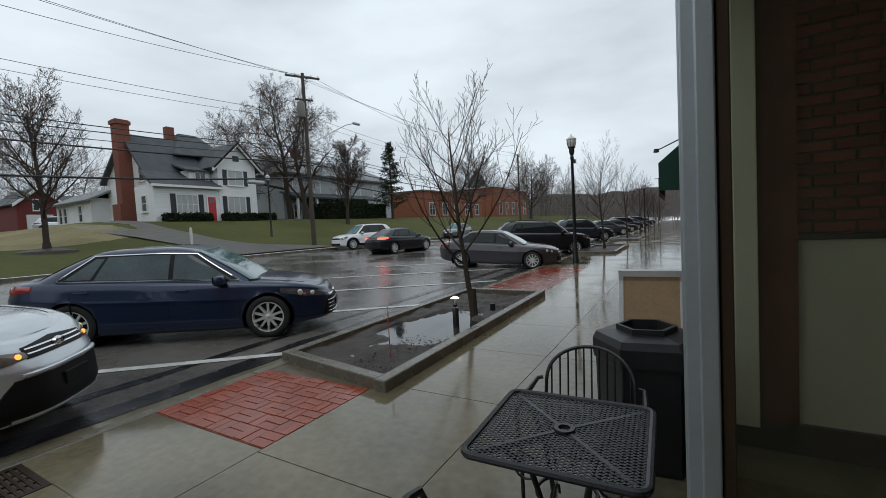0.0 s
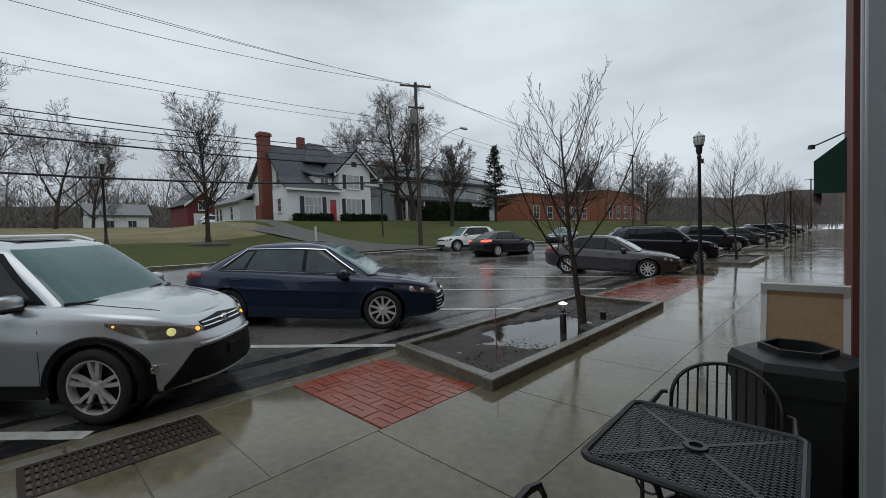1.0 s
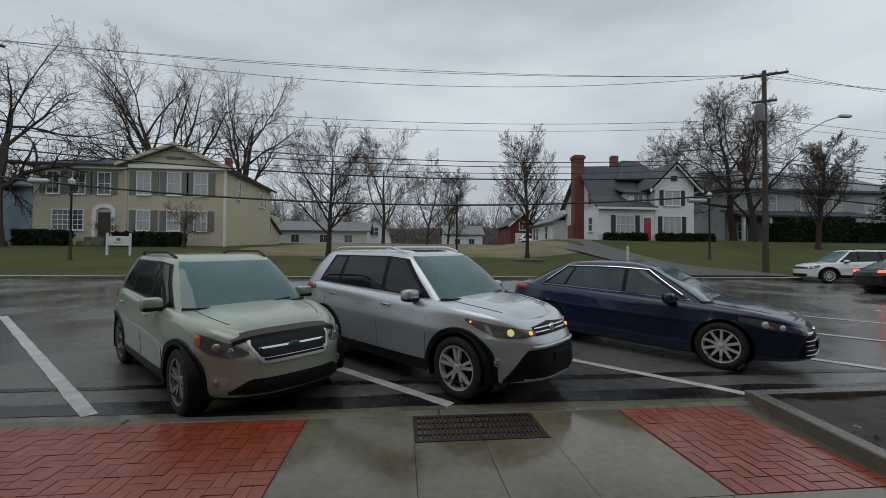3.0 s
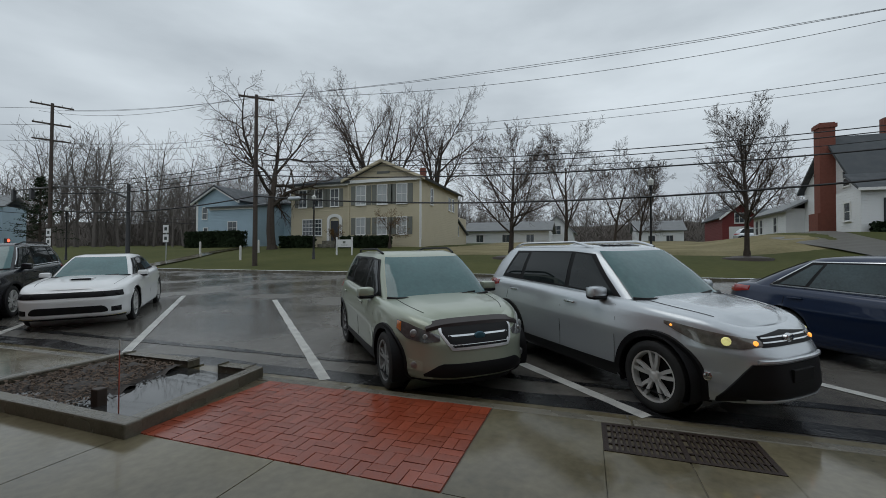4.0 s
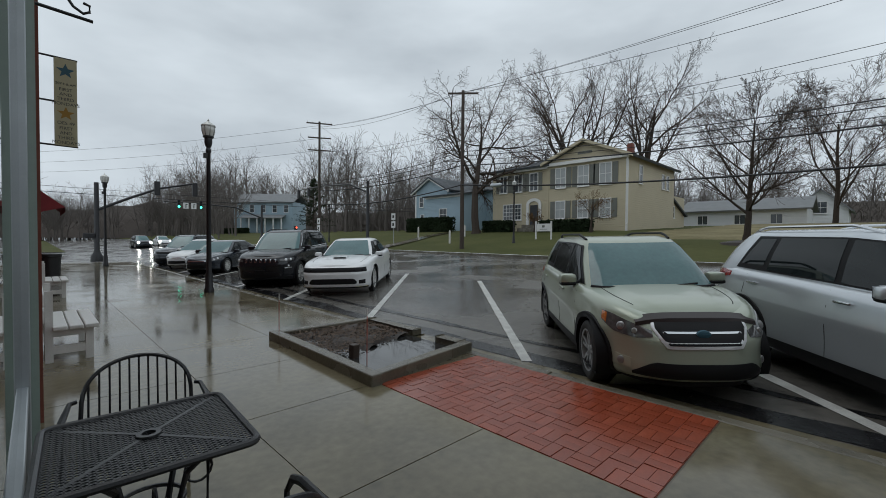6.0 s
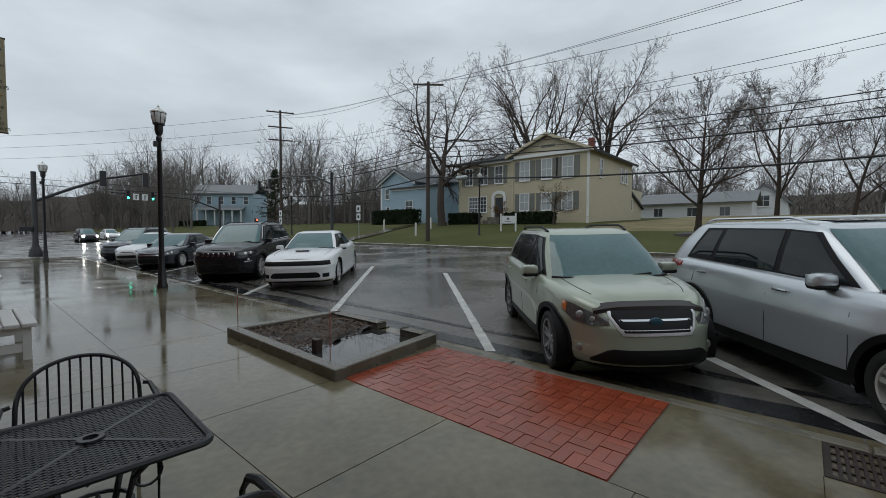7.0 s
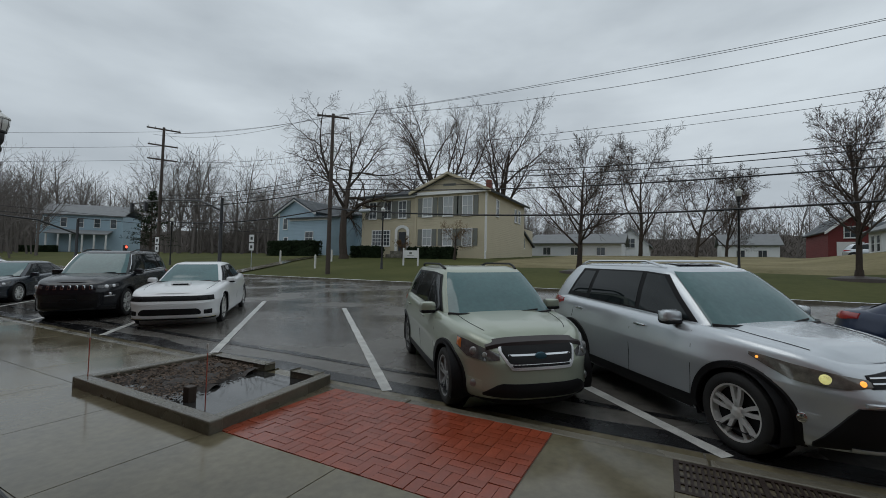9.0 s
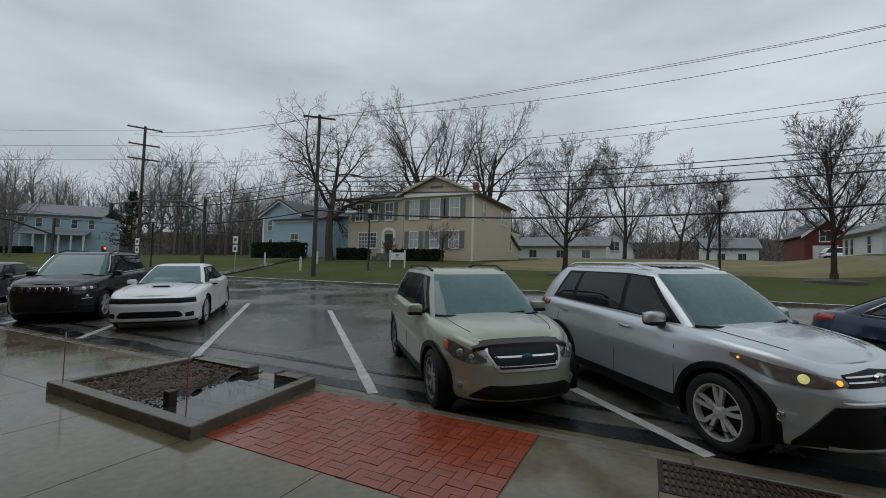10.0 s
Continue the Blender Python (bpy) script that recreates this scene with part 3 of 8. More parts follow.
def build_car(name, spec, m, label, category="car", group="parked cars"):
    """A car at pose m (its middle on the ground, x ahead), from a table of its shape."""
    car = root(name, m, label, category, group)
    g = spec
    L, W = g["length"], g["width"]
    shell = Shell(L, W, g["top"], g["low"], g.get("nf", 3.6), g.get("nr", 5.0), g.get("lean", 0.06))
    rw, arch = g["wheel"], g["wheel"] + g.get("gap", 0.055)
    xf, xr = g["axles"]
    paint = g["paint"]
    v, f = shell.body((xf, xr), arch, rw)
    mesh_ob("body", v, f, paint, car, smooth=True)
    cab = Cabin(g["screen"], g["back"], g["wide"], g["belt"], g["roof"], g.get("cab_n", 5.0))
    v, f = cab.body()
    mesh_ob("cabin", v, f, paint, car, smooth=True)
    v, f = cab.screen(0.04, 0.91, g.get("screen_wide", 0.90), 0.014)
    mesh_ob("windscreen", v, f, SKY_WINDSCREEN, car, "grey-green glass beaded with rain, sky reflection put into its colour", smooth=True)
    v, f = cab.screen(0.12, 0.86, 0.84, 0.012, back=True)
    mesh_ob("rear_window", v, f, CAR_GLASS, car, smooth=True)
    for side in (1, -1):
        v, f = cab.pane(g["glass_area"], side, 0.008)
        mesh_ob("window_surround", v, f, TRIM_BLACK, car, smooth=True)
        for quad in g["panes"]:
            v, f = cab.pane(quad, side, 0.012)
            mesh_ob("side_window", v, f, g.get("glass", CAR_GLASS), car, smooth=True)
        if "chrome_line" in g:
            bm = bmesh.new()
            (f0, r0, h0), (f1, r1, h1) = g["glass_area"]
            line = [cab.at(f0 + (r0 - f0) * k / 10, h0, 0.008) for k in range(11)] + [cab.at(r0 + (r1 - r0) * k / 6, h0 + (h1 - h0) * k / 6, 0.008) for k in range(1, 7)]
            line += [cab.at(r1 + (f1 - r1) * k / 10, h1, 0.008) for k in range(1, 11)]
            line += [cab.at(f1 + (f0 - f1) * k / 6, h1 + (h0 - h1) * k / 6, 0.008) for k in range(1, 6)]
            tube(bm, [(p.x, p.y * side, p.z) for p in line], 0.014, 5)
            part("window_trim", bm, CHROME, car, "bright chrome window surround", smooth=True)
        # wheels
        for x in (xf, xr):
            wheel = new("wheel")
            wheel.parent = car
            steer = g.get("steer", 0.0) if x == xf else 0.0
            wheel.matrix_local = Matrix.Translation((x, side * (W / 2 - 0.16), rw)) @ Matrix.Rotation(radians(steer + (0 if side > 0 else 180)), 4, "Z")
            for nm, bm, mt in zip(("tyre", "rim", "brake_disc"), wheel_meshes(g.get("spoke_kind", "plain"), rw, g["rim"], g["spokes"]), (TYRE, g.get("alloy", RIM_ALLOY), TRIM_BLACK)):
                part(nm, bm, mt, wheel, smooth=True)
            bm = lathe(bmesh.new(), [(arch + 0.015, W / 2 - 0.05), (arch + 0.012, W / 2 - 0.42), (0.0, W / 2 - 0.42)], 32)
            bmesh.ops.transform(bm, matrix=Matrix.Translation((x, 0, rw)) @ Matrix.Rotation(radians(-90 * side), 4, "X"), verts=bm.verts)
            for vv in list(bm.verts):
                if vv.co.z < rw - 0.16:
                    vv.co.z = rw - 0.16
            part("wheel_well", bm, TRIM_BLACK, car, smooth=True)
            if g.get("cladding"):
                bm, rows = bmesh.new(), []
                for k in range(25):
                    a = radians(-18 + 216 * k / 24)
                    row = []
                    for r, o in ((arch - 0.012, -0.03), (arch - 0.012, 0.014), (arch + 0.05, 0.016), (arch + 0.062, -0.01)):
                        px, pz = x + r * math.cos(a), rw + r * math.sin(a)
                        p = shell.pt(shell.s_at(px), pz, o)
                        row.append(bm.verts.new((px, p.y * side, pz)))
                    rows.append(row)
                for ra, rb in zip(rows, rows[1:]):
                    for q in range(3):
                        bm.faces.new((ra[q], ra[q + 1], rb[q + 1], rb[q]))
                part("wheel_arch_trim", bm, g.get("clad_paint", TRIM_BLACK), car, smooth=True)
        sa, sb = shell.s_at(xf - arch - 0.02), shell.s_at(xr + arch + 0.02)
        v, f = shell.patch([(sa, g["sill"][0], g["sill"][1]), (sb, g["sill"][0], g["sill"][1])], 0.008, 20, side)
        mesh_ob("sill", v, f, TRIM_BLACK if g.get("cladding") else paint, car, smooth=True)
        # door gaps
        for xd, z0, z1 in g["gaps"]:
            s = shell.s_at(xd)
            v, f = shell.patch([(s - 0.004, z0, z1), (s + 0.004, z0, z1)], 0.0015, 2, side)
            mesh_ob("door_gap", v, f, TRIM_BLACK, car)
        for xd, zd in g["handles"]:
            p = shell.pt(shell.s_at(xd), zd, 0.02)
            bm = box(bmesh.new(), p.x - 0.10, side * p.y - 0.012, zd - 0.014, p.x + 0.10, side * p.y + 0.012, zd + 0.014, bevel=0.009)
            part("door_handle", bm, g.get("handle_paint", paint), car, smooth=True)
        # mirrors
        mx, mz = g["mirror"]
        base = cab.at(mx, 0.04)
        my = side * (base.y + 0.14)
        mirror = part("mirror", box(bmesh.new(), mx - 0.07, my - 0.115, mz - 0.07, mx + 0.09, my + 0.115, mz + 0.08, bevel=0.05), g.get("mirror_paint", paint), car, smooth=True)
        part("mirror_base", box(bmesh.new(), mx - 0.066, my - 0.108, mz - 0.078, mx + 0.094, my + 0.108, mz - 0.02, bevel=0.03), TRIM_BLACK, mirror, smooth=True)
        part("mirror_foot", tube(bmesh.new(), [(mx + 0.02, side * (base.y - 0.02), mz - 0.05), (mx + 0.01, my, mz - 0.04)], 0.028, 6), TRIM_BLACK, mirror)
        v = [(mx - 0.074, my - 0.09, mz - 0.05), (mx - 0.074, my + 0.09, mz - 0.05), (mx - 0.074, my + 0.09, mz + 0.06), (mx - 0.074, my - 0.09, mz + 0.06)]
        mesh_ob("mirror_glass", v, [(0, 1, 2, 3)], CHROME, mirror)
        # lamps
        head = new("headlamp")
        head.parent = car
        v, f = shell.patch(g["head"], 0.012, 12, side)
        mesh_ob("lens", v, f, g.get("lens_paint", LAMP_CLEAR), head, "clear headlamp lens", smooth=True)
        s0, s1 = g["head"][0][0], g["head"][-1][0]
        for frac, r in g.get("bulbs", ((0.40, 0.042), (0.64, 0.052))) if g.get("lit") != "beam" else ((0.45, 0.13),):
            s = s0 + (s1 - s0) * frac
            z = (lerp_table(g["head"], s, 1) + lerp_table(g["head"], s, 2)) / 2
            p, q = shell.pt(s, z, 0.016), shell.pt(s, z, 0.3)
            lit = g.get("lit")
            mt = LAMP_WHITE_ON if lit == "beam" else (g.get("bulb_paint", BRIGHT_TRIM) if lit != "park" else LAMP_AMBER_ON if frac < 0.25 or frac > 0.85 else LAMP_WARM_ON)
            nrm = q - p
            lamp_disc(head, "reflector", (p.x, p.y * side, p.z), (nrm.x, nrm.y * side, 0.25 * nrm.length), r, mt)
        if "amber" in g:
            v, f = shell.patch(g["amber"], 0.017, 6, side)
            mesh_ob("indicator", v, f, LAMP_AMBER_ON if g.get("lit") == "park" else LAMP_AMBER, head, "amber indicator lens", smooth=True)
        v, f = shell.patch(g["tail"], 0.014, 10, side)
        mesh_ob("tail_lamp", v, f, LAMP_RED_ON if g.get("braking") else LAMP_RED, car, "red tail lamp lens", smooth=True)
        if "fog" in g:
            s, z = g["fog"]
            v, f = shell.patch([(s - 0.13, z - 0.055, z + 0.05), (s + 0.11, z - 0.06, z + 0.06)], 0.006, 6, side)
            mesh_ob("fog_lamp_housing", v, f, g.get("fog_paint", paint), car, smooth=True)
            p, q = shell.pt(s, z, 0.012), shell.pt(s, z, 0.3)
            lamp_disc(car, "fog_lamp", (p.x, p.y * side, p.z), (q.x - p.x, (q.y - p.y) * side, 0), 0.042, g.get("bulb_paint", CHROME), "round fog lamp")
        if g.get("rails"):
            x0, x1 = g["rails"]
            pts = []
            for k in range(13):
                x = x0 + (x1 - x0) * k / 12
                lift = 0.055 * min(1, 6 * min(k, 12 - k) / 12)
                p = cab.at(x, 0.95)
                pts.append((x, side * (p.y - 0.03), cab.z(x, 0.97) + lift))
            part("roof_rail", tube(bmesh.new(), pts, 0.018, 6), g.get("rail_paint", TRIM_BLACK), car, "raised roof rail", smooth=True)
    # nose: grille and intakes
    for nm, rows, mt, off, lab in g["nose"]:
        v, f = shell.patch(rows, off, 22)
        mesh_ob(nm, v, f, mt, car, lab, smooth=True)
    for z0, z1, s in g.get("bars", ()):
        v, f = shell.patch([(-s, z0, z1), (s, z0, z1)], 0.02, 18)
        mesh_ob("grille_bar", v, f, CHROME, car, "chrome grille bar", smooth=True)
    for s in g.get("slots", ()):
        v, f = shell.patch([(s - 0.035, g["slot_z"][0], g["slot_z"][1]), (s + 0.035, g["slot_z"][0], g["slot_z"][1])], 0.022, 4)
        mesh_ob("grille_slot", v, f, CHROME, car, "chrome-rimmed grille slot", smooth=True)
        v, f = shell.patch([(s - 0.024, g["slot_z"][0] + 0.015, g["slot_z"][1] - 0.015), (s + 0.024, g["slot_z"][0] + 0.015, g["slot_z"][1] - 0.015)], 0.027, 4)
        mesh_ob("grille_slot_mesh", v, f, TRIM_BLACK, car, smooth=True)
    if "badge" in g:
        p = shell.pt(0.0, g["badge"], 0.03)
        bm = lathe(bmesh.new(), [(0, 0.014), (0.05, 0.012), (0.066, 0.006), (0.07, -0.02)], 20)
        bmesh.ops.transform(bm, matrix=Matrix.Translation(p) @ Matrix.Rotation(radians(90), 4, "Y") @ Matrix.Diagonal((0.62, 1, 1, 1)), verts=bm.verts)
        part("badge", bm, g.get("badge_paint", CHROME), car, "plain oval badge", smooth=True)
    # bonnet shut lines
    x1 = L / 2 - 0.34
    x0 = g["screen"][0][1] - 0.06
    for side in (1, -1):
        line = [shell.deck(x0 + (x1 - x0) * k / 14, side * (0.83 + 0.03 * k / 14), 0.001) for k in range(15)]
        part("bonnet_gap", tube(bmesh.new(), line, 0.0045, 4), TRIM_BLACK, car)
    # wipers
    for y0, y1 in ((0.12, 0.55), (-0.55, -0.08)):
        pa, pb = cab.nose(y0 / 0.75, 0.07, 0.02), cab.nose(y1 / 0.85, 0.13 if y0 > 0 else 0.09, 0.02)
        part("wiper", tube(bmesh.new(), [pa, pa.lerp(pb, 0.5) + Vector((0.01, 0, 0.006)), pb], 0.012, 5), TRIM_BLACK, car)
    bm = bmesh.new()
    pts = [cab.nose(0.9 * (2 * k / 14 - 1), 0.055, 0.014) for k in range(15)]
    tube(bm, pts, 0.034, 6)
    part("cowl", bm, TRIM_BLACK, car, smooth=True)
    for nm, rows, mt in g.get("extras", ()):
        v, f = shell.patch(rows, 0.012, 10)
        mesh_ob(nm, v, f, mt, car, smooth=True)
    if "plate_z" in g:
        p = shell.pt(0.0, g["plate_z"], 0.03)
        part("plate_holder", box(bmesh.new(), p.x - 0.03, -0.16, p.z - 0.06, p.x + 0.006, 0.16, p.z + 0.06, bevel=0.006), TRIM_BLACK, car)
    if "sunroof" in g:
        x0, x1 = g["sunroof"]
        v = []
        for i in range(7):
            for j in range(7):
                x, y = x0 + (x1 - x0) * i / 6, 0.36 * (j / 3 - 1)
                v.append((x, y, cab.z(x, 1.0) + 0.012))
        f = [(i * 7 + j, (i + 1) * 7 + j, (i + 1) * 7 + j + 1, i * 7 + j + 1) for i in range(6) for j in range(6)]
        mesh_ob("sunroof", v, f, CAR_GLASS, car, smooth=True)
    if "bug_shield" in g:
        v, f = [], []
        for k in range(25):
            y = -0.60 + 1.20 * k / 24
            s = abs(y)
            p = shell.pt(s * 1.02, g["bug_shield"], 0.0)
            drop = 0.05 * (abs(y) / 0.60) ** 4
            v += [(p.x + 0.024, y, p.z - drop - 0.006), (p.x + 0.012, y, p.z + 0.032 - drop), (p.x - 0.085, y, p.z + 0.074 - drop), (p.x - 0.10, y, p.z + 0.0 - drop)]
        for k in range(24):
            for q in range(3):
                f.append((4 * k + q, 4 * k + q + 1, 4 * k + 5 + q, 4 * k + 4 + q))
        mesh_ob("hood_deflector", v, f, DEFLECTOR, car, "dark smoked plastic hood deflector", smooth=True)
    if "scoop" in g:
        part("hood_scoop", box(bmesh.new(), g["scoop"] - 0.22, -0.22, g["scoop_z"] - 0.06, g["scoop"] + 0.05, 0.22, g["scoop_z"] + 0.032, bevel=0.03), paint, car, smooth=True)
        part("scoop_opening", box(bmesh.new(), g["scoop"] + 0.03, -0.18, g["scoop_z"] - 0.016, g["scoop"] + 0.058, 0.18, g["scoop_z"] + 0.024, bevel=0.006), TRIM_BLACK, car)
    return car


BRIGHT_TRIM = mat("satin_bright_trim", (0.78, 0.79, 0.80), 0.32, metal=0.55, vary=0.05)
DARK_ALLOY = mat("machined_dark_alloy", (0.34, 0.34, 0.34), 0.3, metal=0.6, vary=0.5, scale=9)
GUARD_YELLOW = mat("pale_yellow_guard", (0.62, 0.53, 0.16), 0.45, vary=0.1)
DEFLECTOR = mat("smoked_deflector", (0.022, 0.013, 0.012), 0.35, vary=0.2, scale=3)


def suv_spec(L, W, H, axles, wheel, paint, hood=1.02, **more):
    """The shape of a tall hatchback-bodied car; more: what sets one apart."""
    a = L / 2
    g = dict(
        length=L, width=W, axles=axles, wheel=wheel, rim=wheel * 0.725, spokes=10, paint=paint,
        top=[(-a, hood - 0.06), (-a + 0.12, hood + 0.07), (-a + 0.8, hood + 0.075), (a - 1.55, hood + 0.015), (a - 1.1, hood - 0.005), (a - 0.5, hood - 0.065), (a - 0.18, hood - 0.12), (a, hood - 0.185)],
        low=[(-a, 0.36), (-a + 0.5, 0.26), (-0.9, 0.22), (0.9, 0.21), (a - 0.5, 0.22), (a, 0.27)],
        screen=[(0, a - 1.18), (0.5, a - 1.56), (0.85, a - 1.88), (0.95, a - 2.0), (1.0, a - 2.2)],
        back=[(0, -a + 0.14), (0.5, -a + 0.34), (0.85, -a + 0.56), (0.95, -a + 0.66), (1.0, -a + 0.85)],
        wide=[(0, W / 2 - 0.13), (0.5, W / 2 - 0.205), (0.85, W / 2 - 0.285), (0.95, W / 2 - 0.335), (1.0, W / 2 - 0.46)],
        belt=[(-a, hood + 0.03), (-a + 0.8, hood + 0.035), (a - 1.5, hood - 0.03), (a - 1.1, hood - 0.05)],
        roof=[(-a, H - 0.10), (-a + 0.9, H - 0.03), (0.0, H), (a - 2.0, H - 0.035), (a - 1.2, H - 0.09)],
        cab_n=8.0, screen_wide=0.90,
        glass_area=((a - 1.46, -a + 0.74, 0.09), (a - 2.02, -a + 1.02, 0.86)),
        panes=[((a - 1.56, 0.06, 0.12), (a - 2.06, 0.06, 0.83)), ((-0.02, -a + 1.36, 0.12), (-0.02, -a + 1.44, 0.83)), ((-a + 1.28, -a + 0.84, 0.20), (-a + 1.36, -a + 1.08, 0.80))],
        sill=(0.24, 0.40), gaps=[(a - 1.42, 0.36, hood - 0.04), (0.02, 0.36, hood + 0.01), (-a + 1.05, 0.62, hood + 0.03)], handles=[(0.22, hood - 0.11), (-a + 1.25, hood - 0.08)],
        mirror=(a - 1.68, hood + 0.06), cladding=True,
        head=[(0.36, hood - 0.33, hood - 0.27), (0.62, hood - 0.36, hood - 0.23), (0.95, hood - 0.31, hood - 0.165), (1.12, hood - 0.24, hood - 0.13)],
        tail=[], nose=[], rails=(-a + 0.75, a - 2.15),
    )
    g.update(more)
    if not g["tail"]:
        t = Shell(L, W, g["top"], g["low"], 3.6, 5.0, 0).total
        g["tail"] = [(t - 1.40, hood - 0.05, hood + 0.02), (t - 1.0, hood - 0.13, hood + 0.04), (t - 0.6, hood - 0.12, hood + 0.02)]
    return g


def sedan_spec(L, W, H, axles, wheel, paint, hood=0.93, **more):
    a = L / 2
    g = dict(
        length=L, width=W, axles=axles, wheel=wheel, rim=wheel * 0.725, spokes=10, paint=paint, gap=0.045, nf=3.2, nr=4.0,
        top=[(-a, hood - 0.06), (-a + 0.1, hood + 0.06), (-a + 0.55, hood + 0.085), (-0.6, hood + 0.04), (a - 1.6, hood - 0.01), (a - 1.1, hood - 0.04), (a - 0.55, hood - 0.09), (a - 0.2, hood - 0.15), (a, hood - 0.21)],
        low=[(-a, 0.32), (-a + 0.5, 0.22), (-0.9, 0.17), (0.9, 0.16), (a - 0.5, 0.18), (a, 0.22)],
        screen=[(0, a - 1.22), (0.5, a - 1.72), (0.85, a - 2.12), (0.95, a - 2.28), (1.0, a - 2.5)],
        back=[(0, -a + 0.46), (0.5, -a + 0.88), (0.85, -a + 1.26), (0.95, -a + 1.42), (1.0, -a + 1.65)],
        wide=[(0, W / 2 - 0.12), (0.5, W / 2 - 0.215), (0.85, W / 2 - 0.315), (0.95, W / 2 - 0.37), (1.0, W / 2 - 0.49)],
        belt=[(-a, hood + 0.03), (-a + 0.8, hood + 0.04), (a - 1.6, hood - 0.04), (a - 1.1, hood - 0.09)],
        roof=[(-a + 0.4, H - 0.10), (-a + 1.3, H - 0.03), (-0.2, H), (a - 2.3, H - 0.02), (a - 1.5, H - 0.08)],
        cab_n=8.0, screen_wide=0.86,
        glass_area=((a - 1.52, -a + 0.92, 0.10), (a - 2.20, -a + 1.42, 0.84)),
        panes=[((a - 1.64, 0.04, 0.13), (a - 2.26, 0.04, 0.80)), ((-0.03, -a + 1.46, 0.13), (-0.03, -a + 1.62, 0.80)), ((-a + 1.41, -a + 1.05, 0.15), (-a + 1.57, -a + 1.44, 0.76))],
        sill=(0.18, 0.27), gaps=[(a - 1.5, 0.3, hood - 0.06), (0.0, 0.28, hood), (-a + 1.15, 0.55, hood + 0.03)], handles=[(0.2, hood - 0.12), (-a + 1.32, hood - 0.09)],
        mirror=(a - 1.78, hood + 0.03),
        head=[(0.42, hood - 0.33, hood - 0.28), (0.65, hood - 0.34, hood - 0.24), (0.95, hood - 0.29, hood - 0.175), (1.2, hood - 0.22, hood - 0.145)],
        tail=[], nose=[],
    )
    g.update(more)
    if not g["tail"]:
        t = Shell(L, W, g["top"], g["low"], 3.2, 4.0, 0).total
        g["tail"] = [(t - 1.15, hood - 0.05, hood + 0.03), (t - 0.85, hood - 0.10, hood + 0.035), (t - 0.45, hood - 0.08, hood + 0.02)]
    return g


def parked(nose_right_x, nose_right_y, half_w, front_axle, angle=45.0):
    """The pose of a car whose front right wheel stands at this place."""
    c, s = math.cos(radians(angle)), math.sin(radians(angle))
    lx, ly = front_axle, -(half_w - 0.10)
    x, y = nose_right_x - (c * lx - s * ly), nose_right_y - (s * lx + c * ly)
    # the car lies in the plane of the sloping road
    up = Vector((SLOPE, 0, 1)).normalized()
    ahead = Vector((c, s, -SLOPE * c)).normalized()
    left = up.cross(ahead)
    r = Matrix((ahead, left, up)).transposed().to_4x4()
    return Matrix.Translation((x, y, street_z(x))) @ r


def near_car(name, spec, x, y, angle, label):
    """Parks a car with its front right wheel at this place."""
    build_car(name, spec, parked(x, y, spec["width"] / 2, spec["axles"][0], angle), label)


crosstrek = suv_spec(
    4.62, 1.95, 1.675, (1.36, -1.37), 0.352, P_SAGE, hood=1.055, lean=0.20, nf=3.1, spokes=5, spoke_kind="split", alloy=DARK_ALLOY, rail_paint=TRIM_BLACK, mirror_paint=P_SAGE, fog=(0.86, 0.42), bug_shield=0.855, badge=0.745, badge_paint=SIGN_BLUE,
    head=[(0.48, 0.71, 0.765), (0.66, 0.685, 0.82), (0.95, 0.71, 0.885), (1.18, 0.80, 0.905)], amber=[(1.07, 0.775, 0.885), (1.17, 0.805, 0.897)], bulbs=((0.28, 0.030), (0.52, 0.045)), bulb_paint=DARK_ALLOY,
    nose=[("grille_frame", [(-0.50, 0.80, 0.865), (-0.36, 0.60, 0.872), (0.36, 0.60, 0.872), (0.50, 0.80, 0.865)], BRIGHT_TRIM, 0.014, "chrome grille frame"), ("grille", [(-0.462, 0.80, 0.850), (-0.345, 0.635, 0.855), (0.345, 0.635, 0.855), (0.462, 0.80, 0.850)], TRIM_BLACK, 0.020, "black honeycomb grille"), ("lower_intake", [(-0.74, 0.305, 0.33), (-0.50, 0.305, 0.47), (0.50, 0.305, 0.47), (0.74, 0.305, 0.33)], TRIM_BLACK, 0.012, "black lower intake"), ("bumper_lip", [(-0.95, 0.205, 0.25), (0.95, 0.205, 0.25)], TRIM_BLACK, 0.016, "black bumper lip")],
    bars=((0.742, 0.776, 0.43),),
)
near_car("hatchback_car", crosstrek, -5.06, -2.76, 42, "sage green compact crossover with black roof rails and hood deflector, parked")

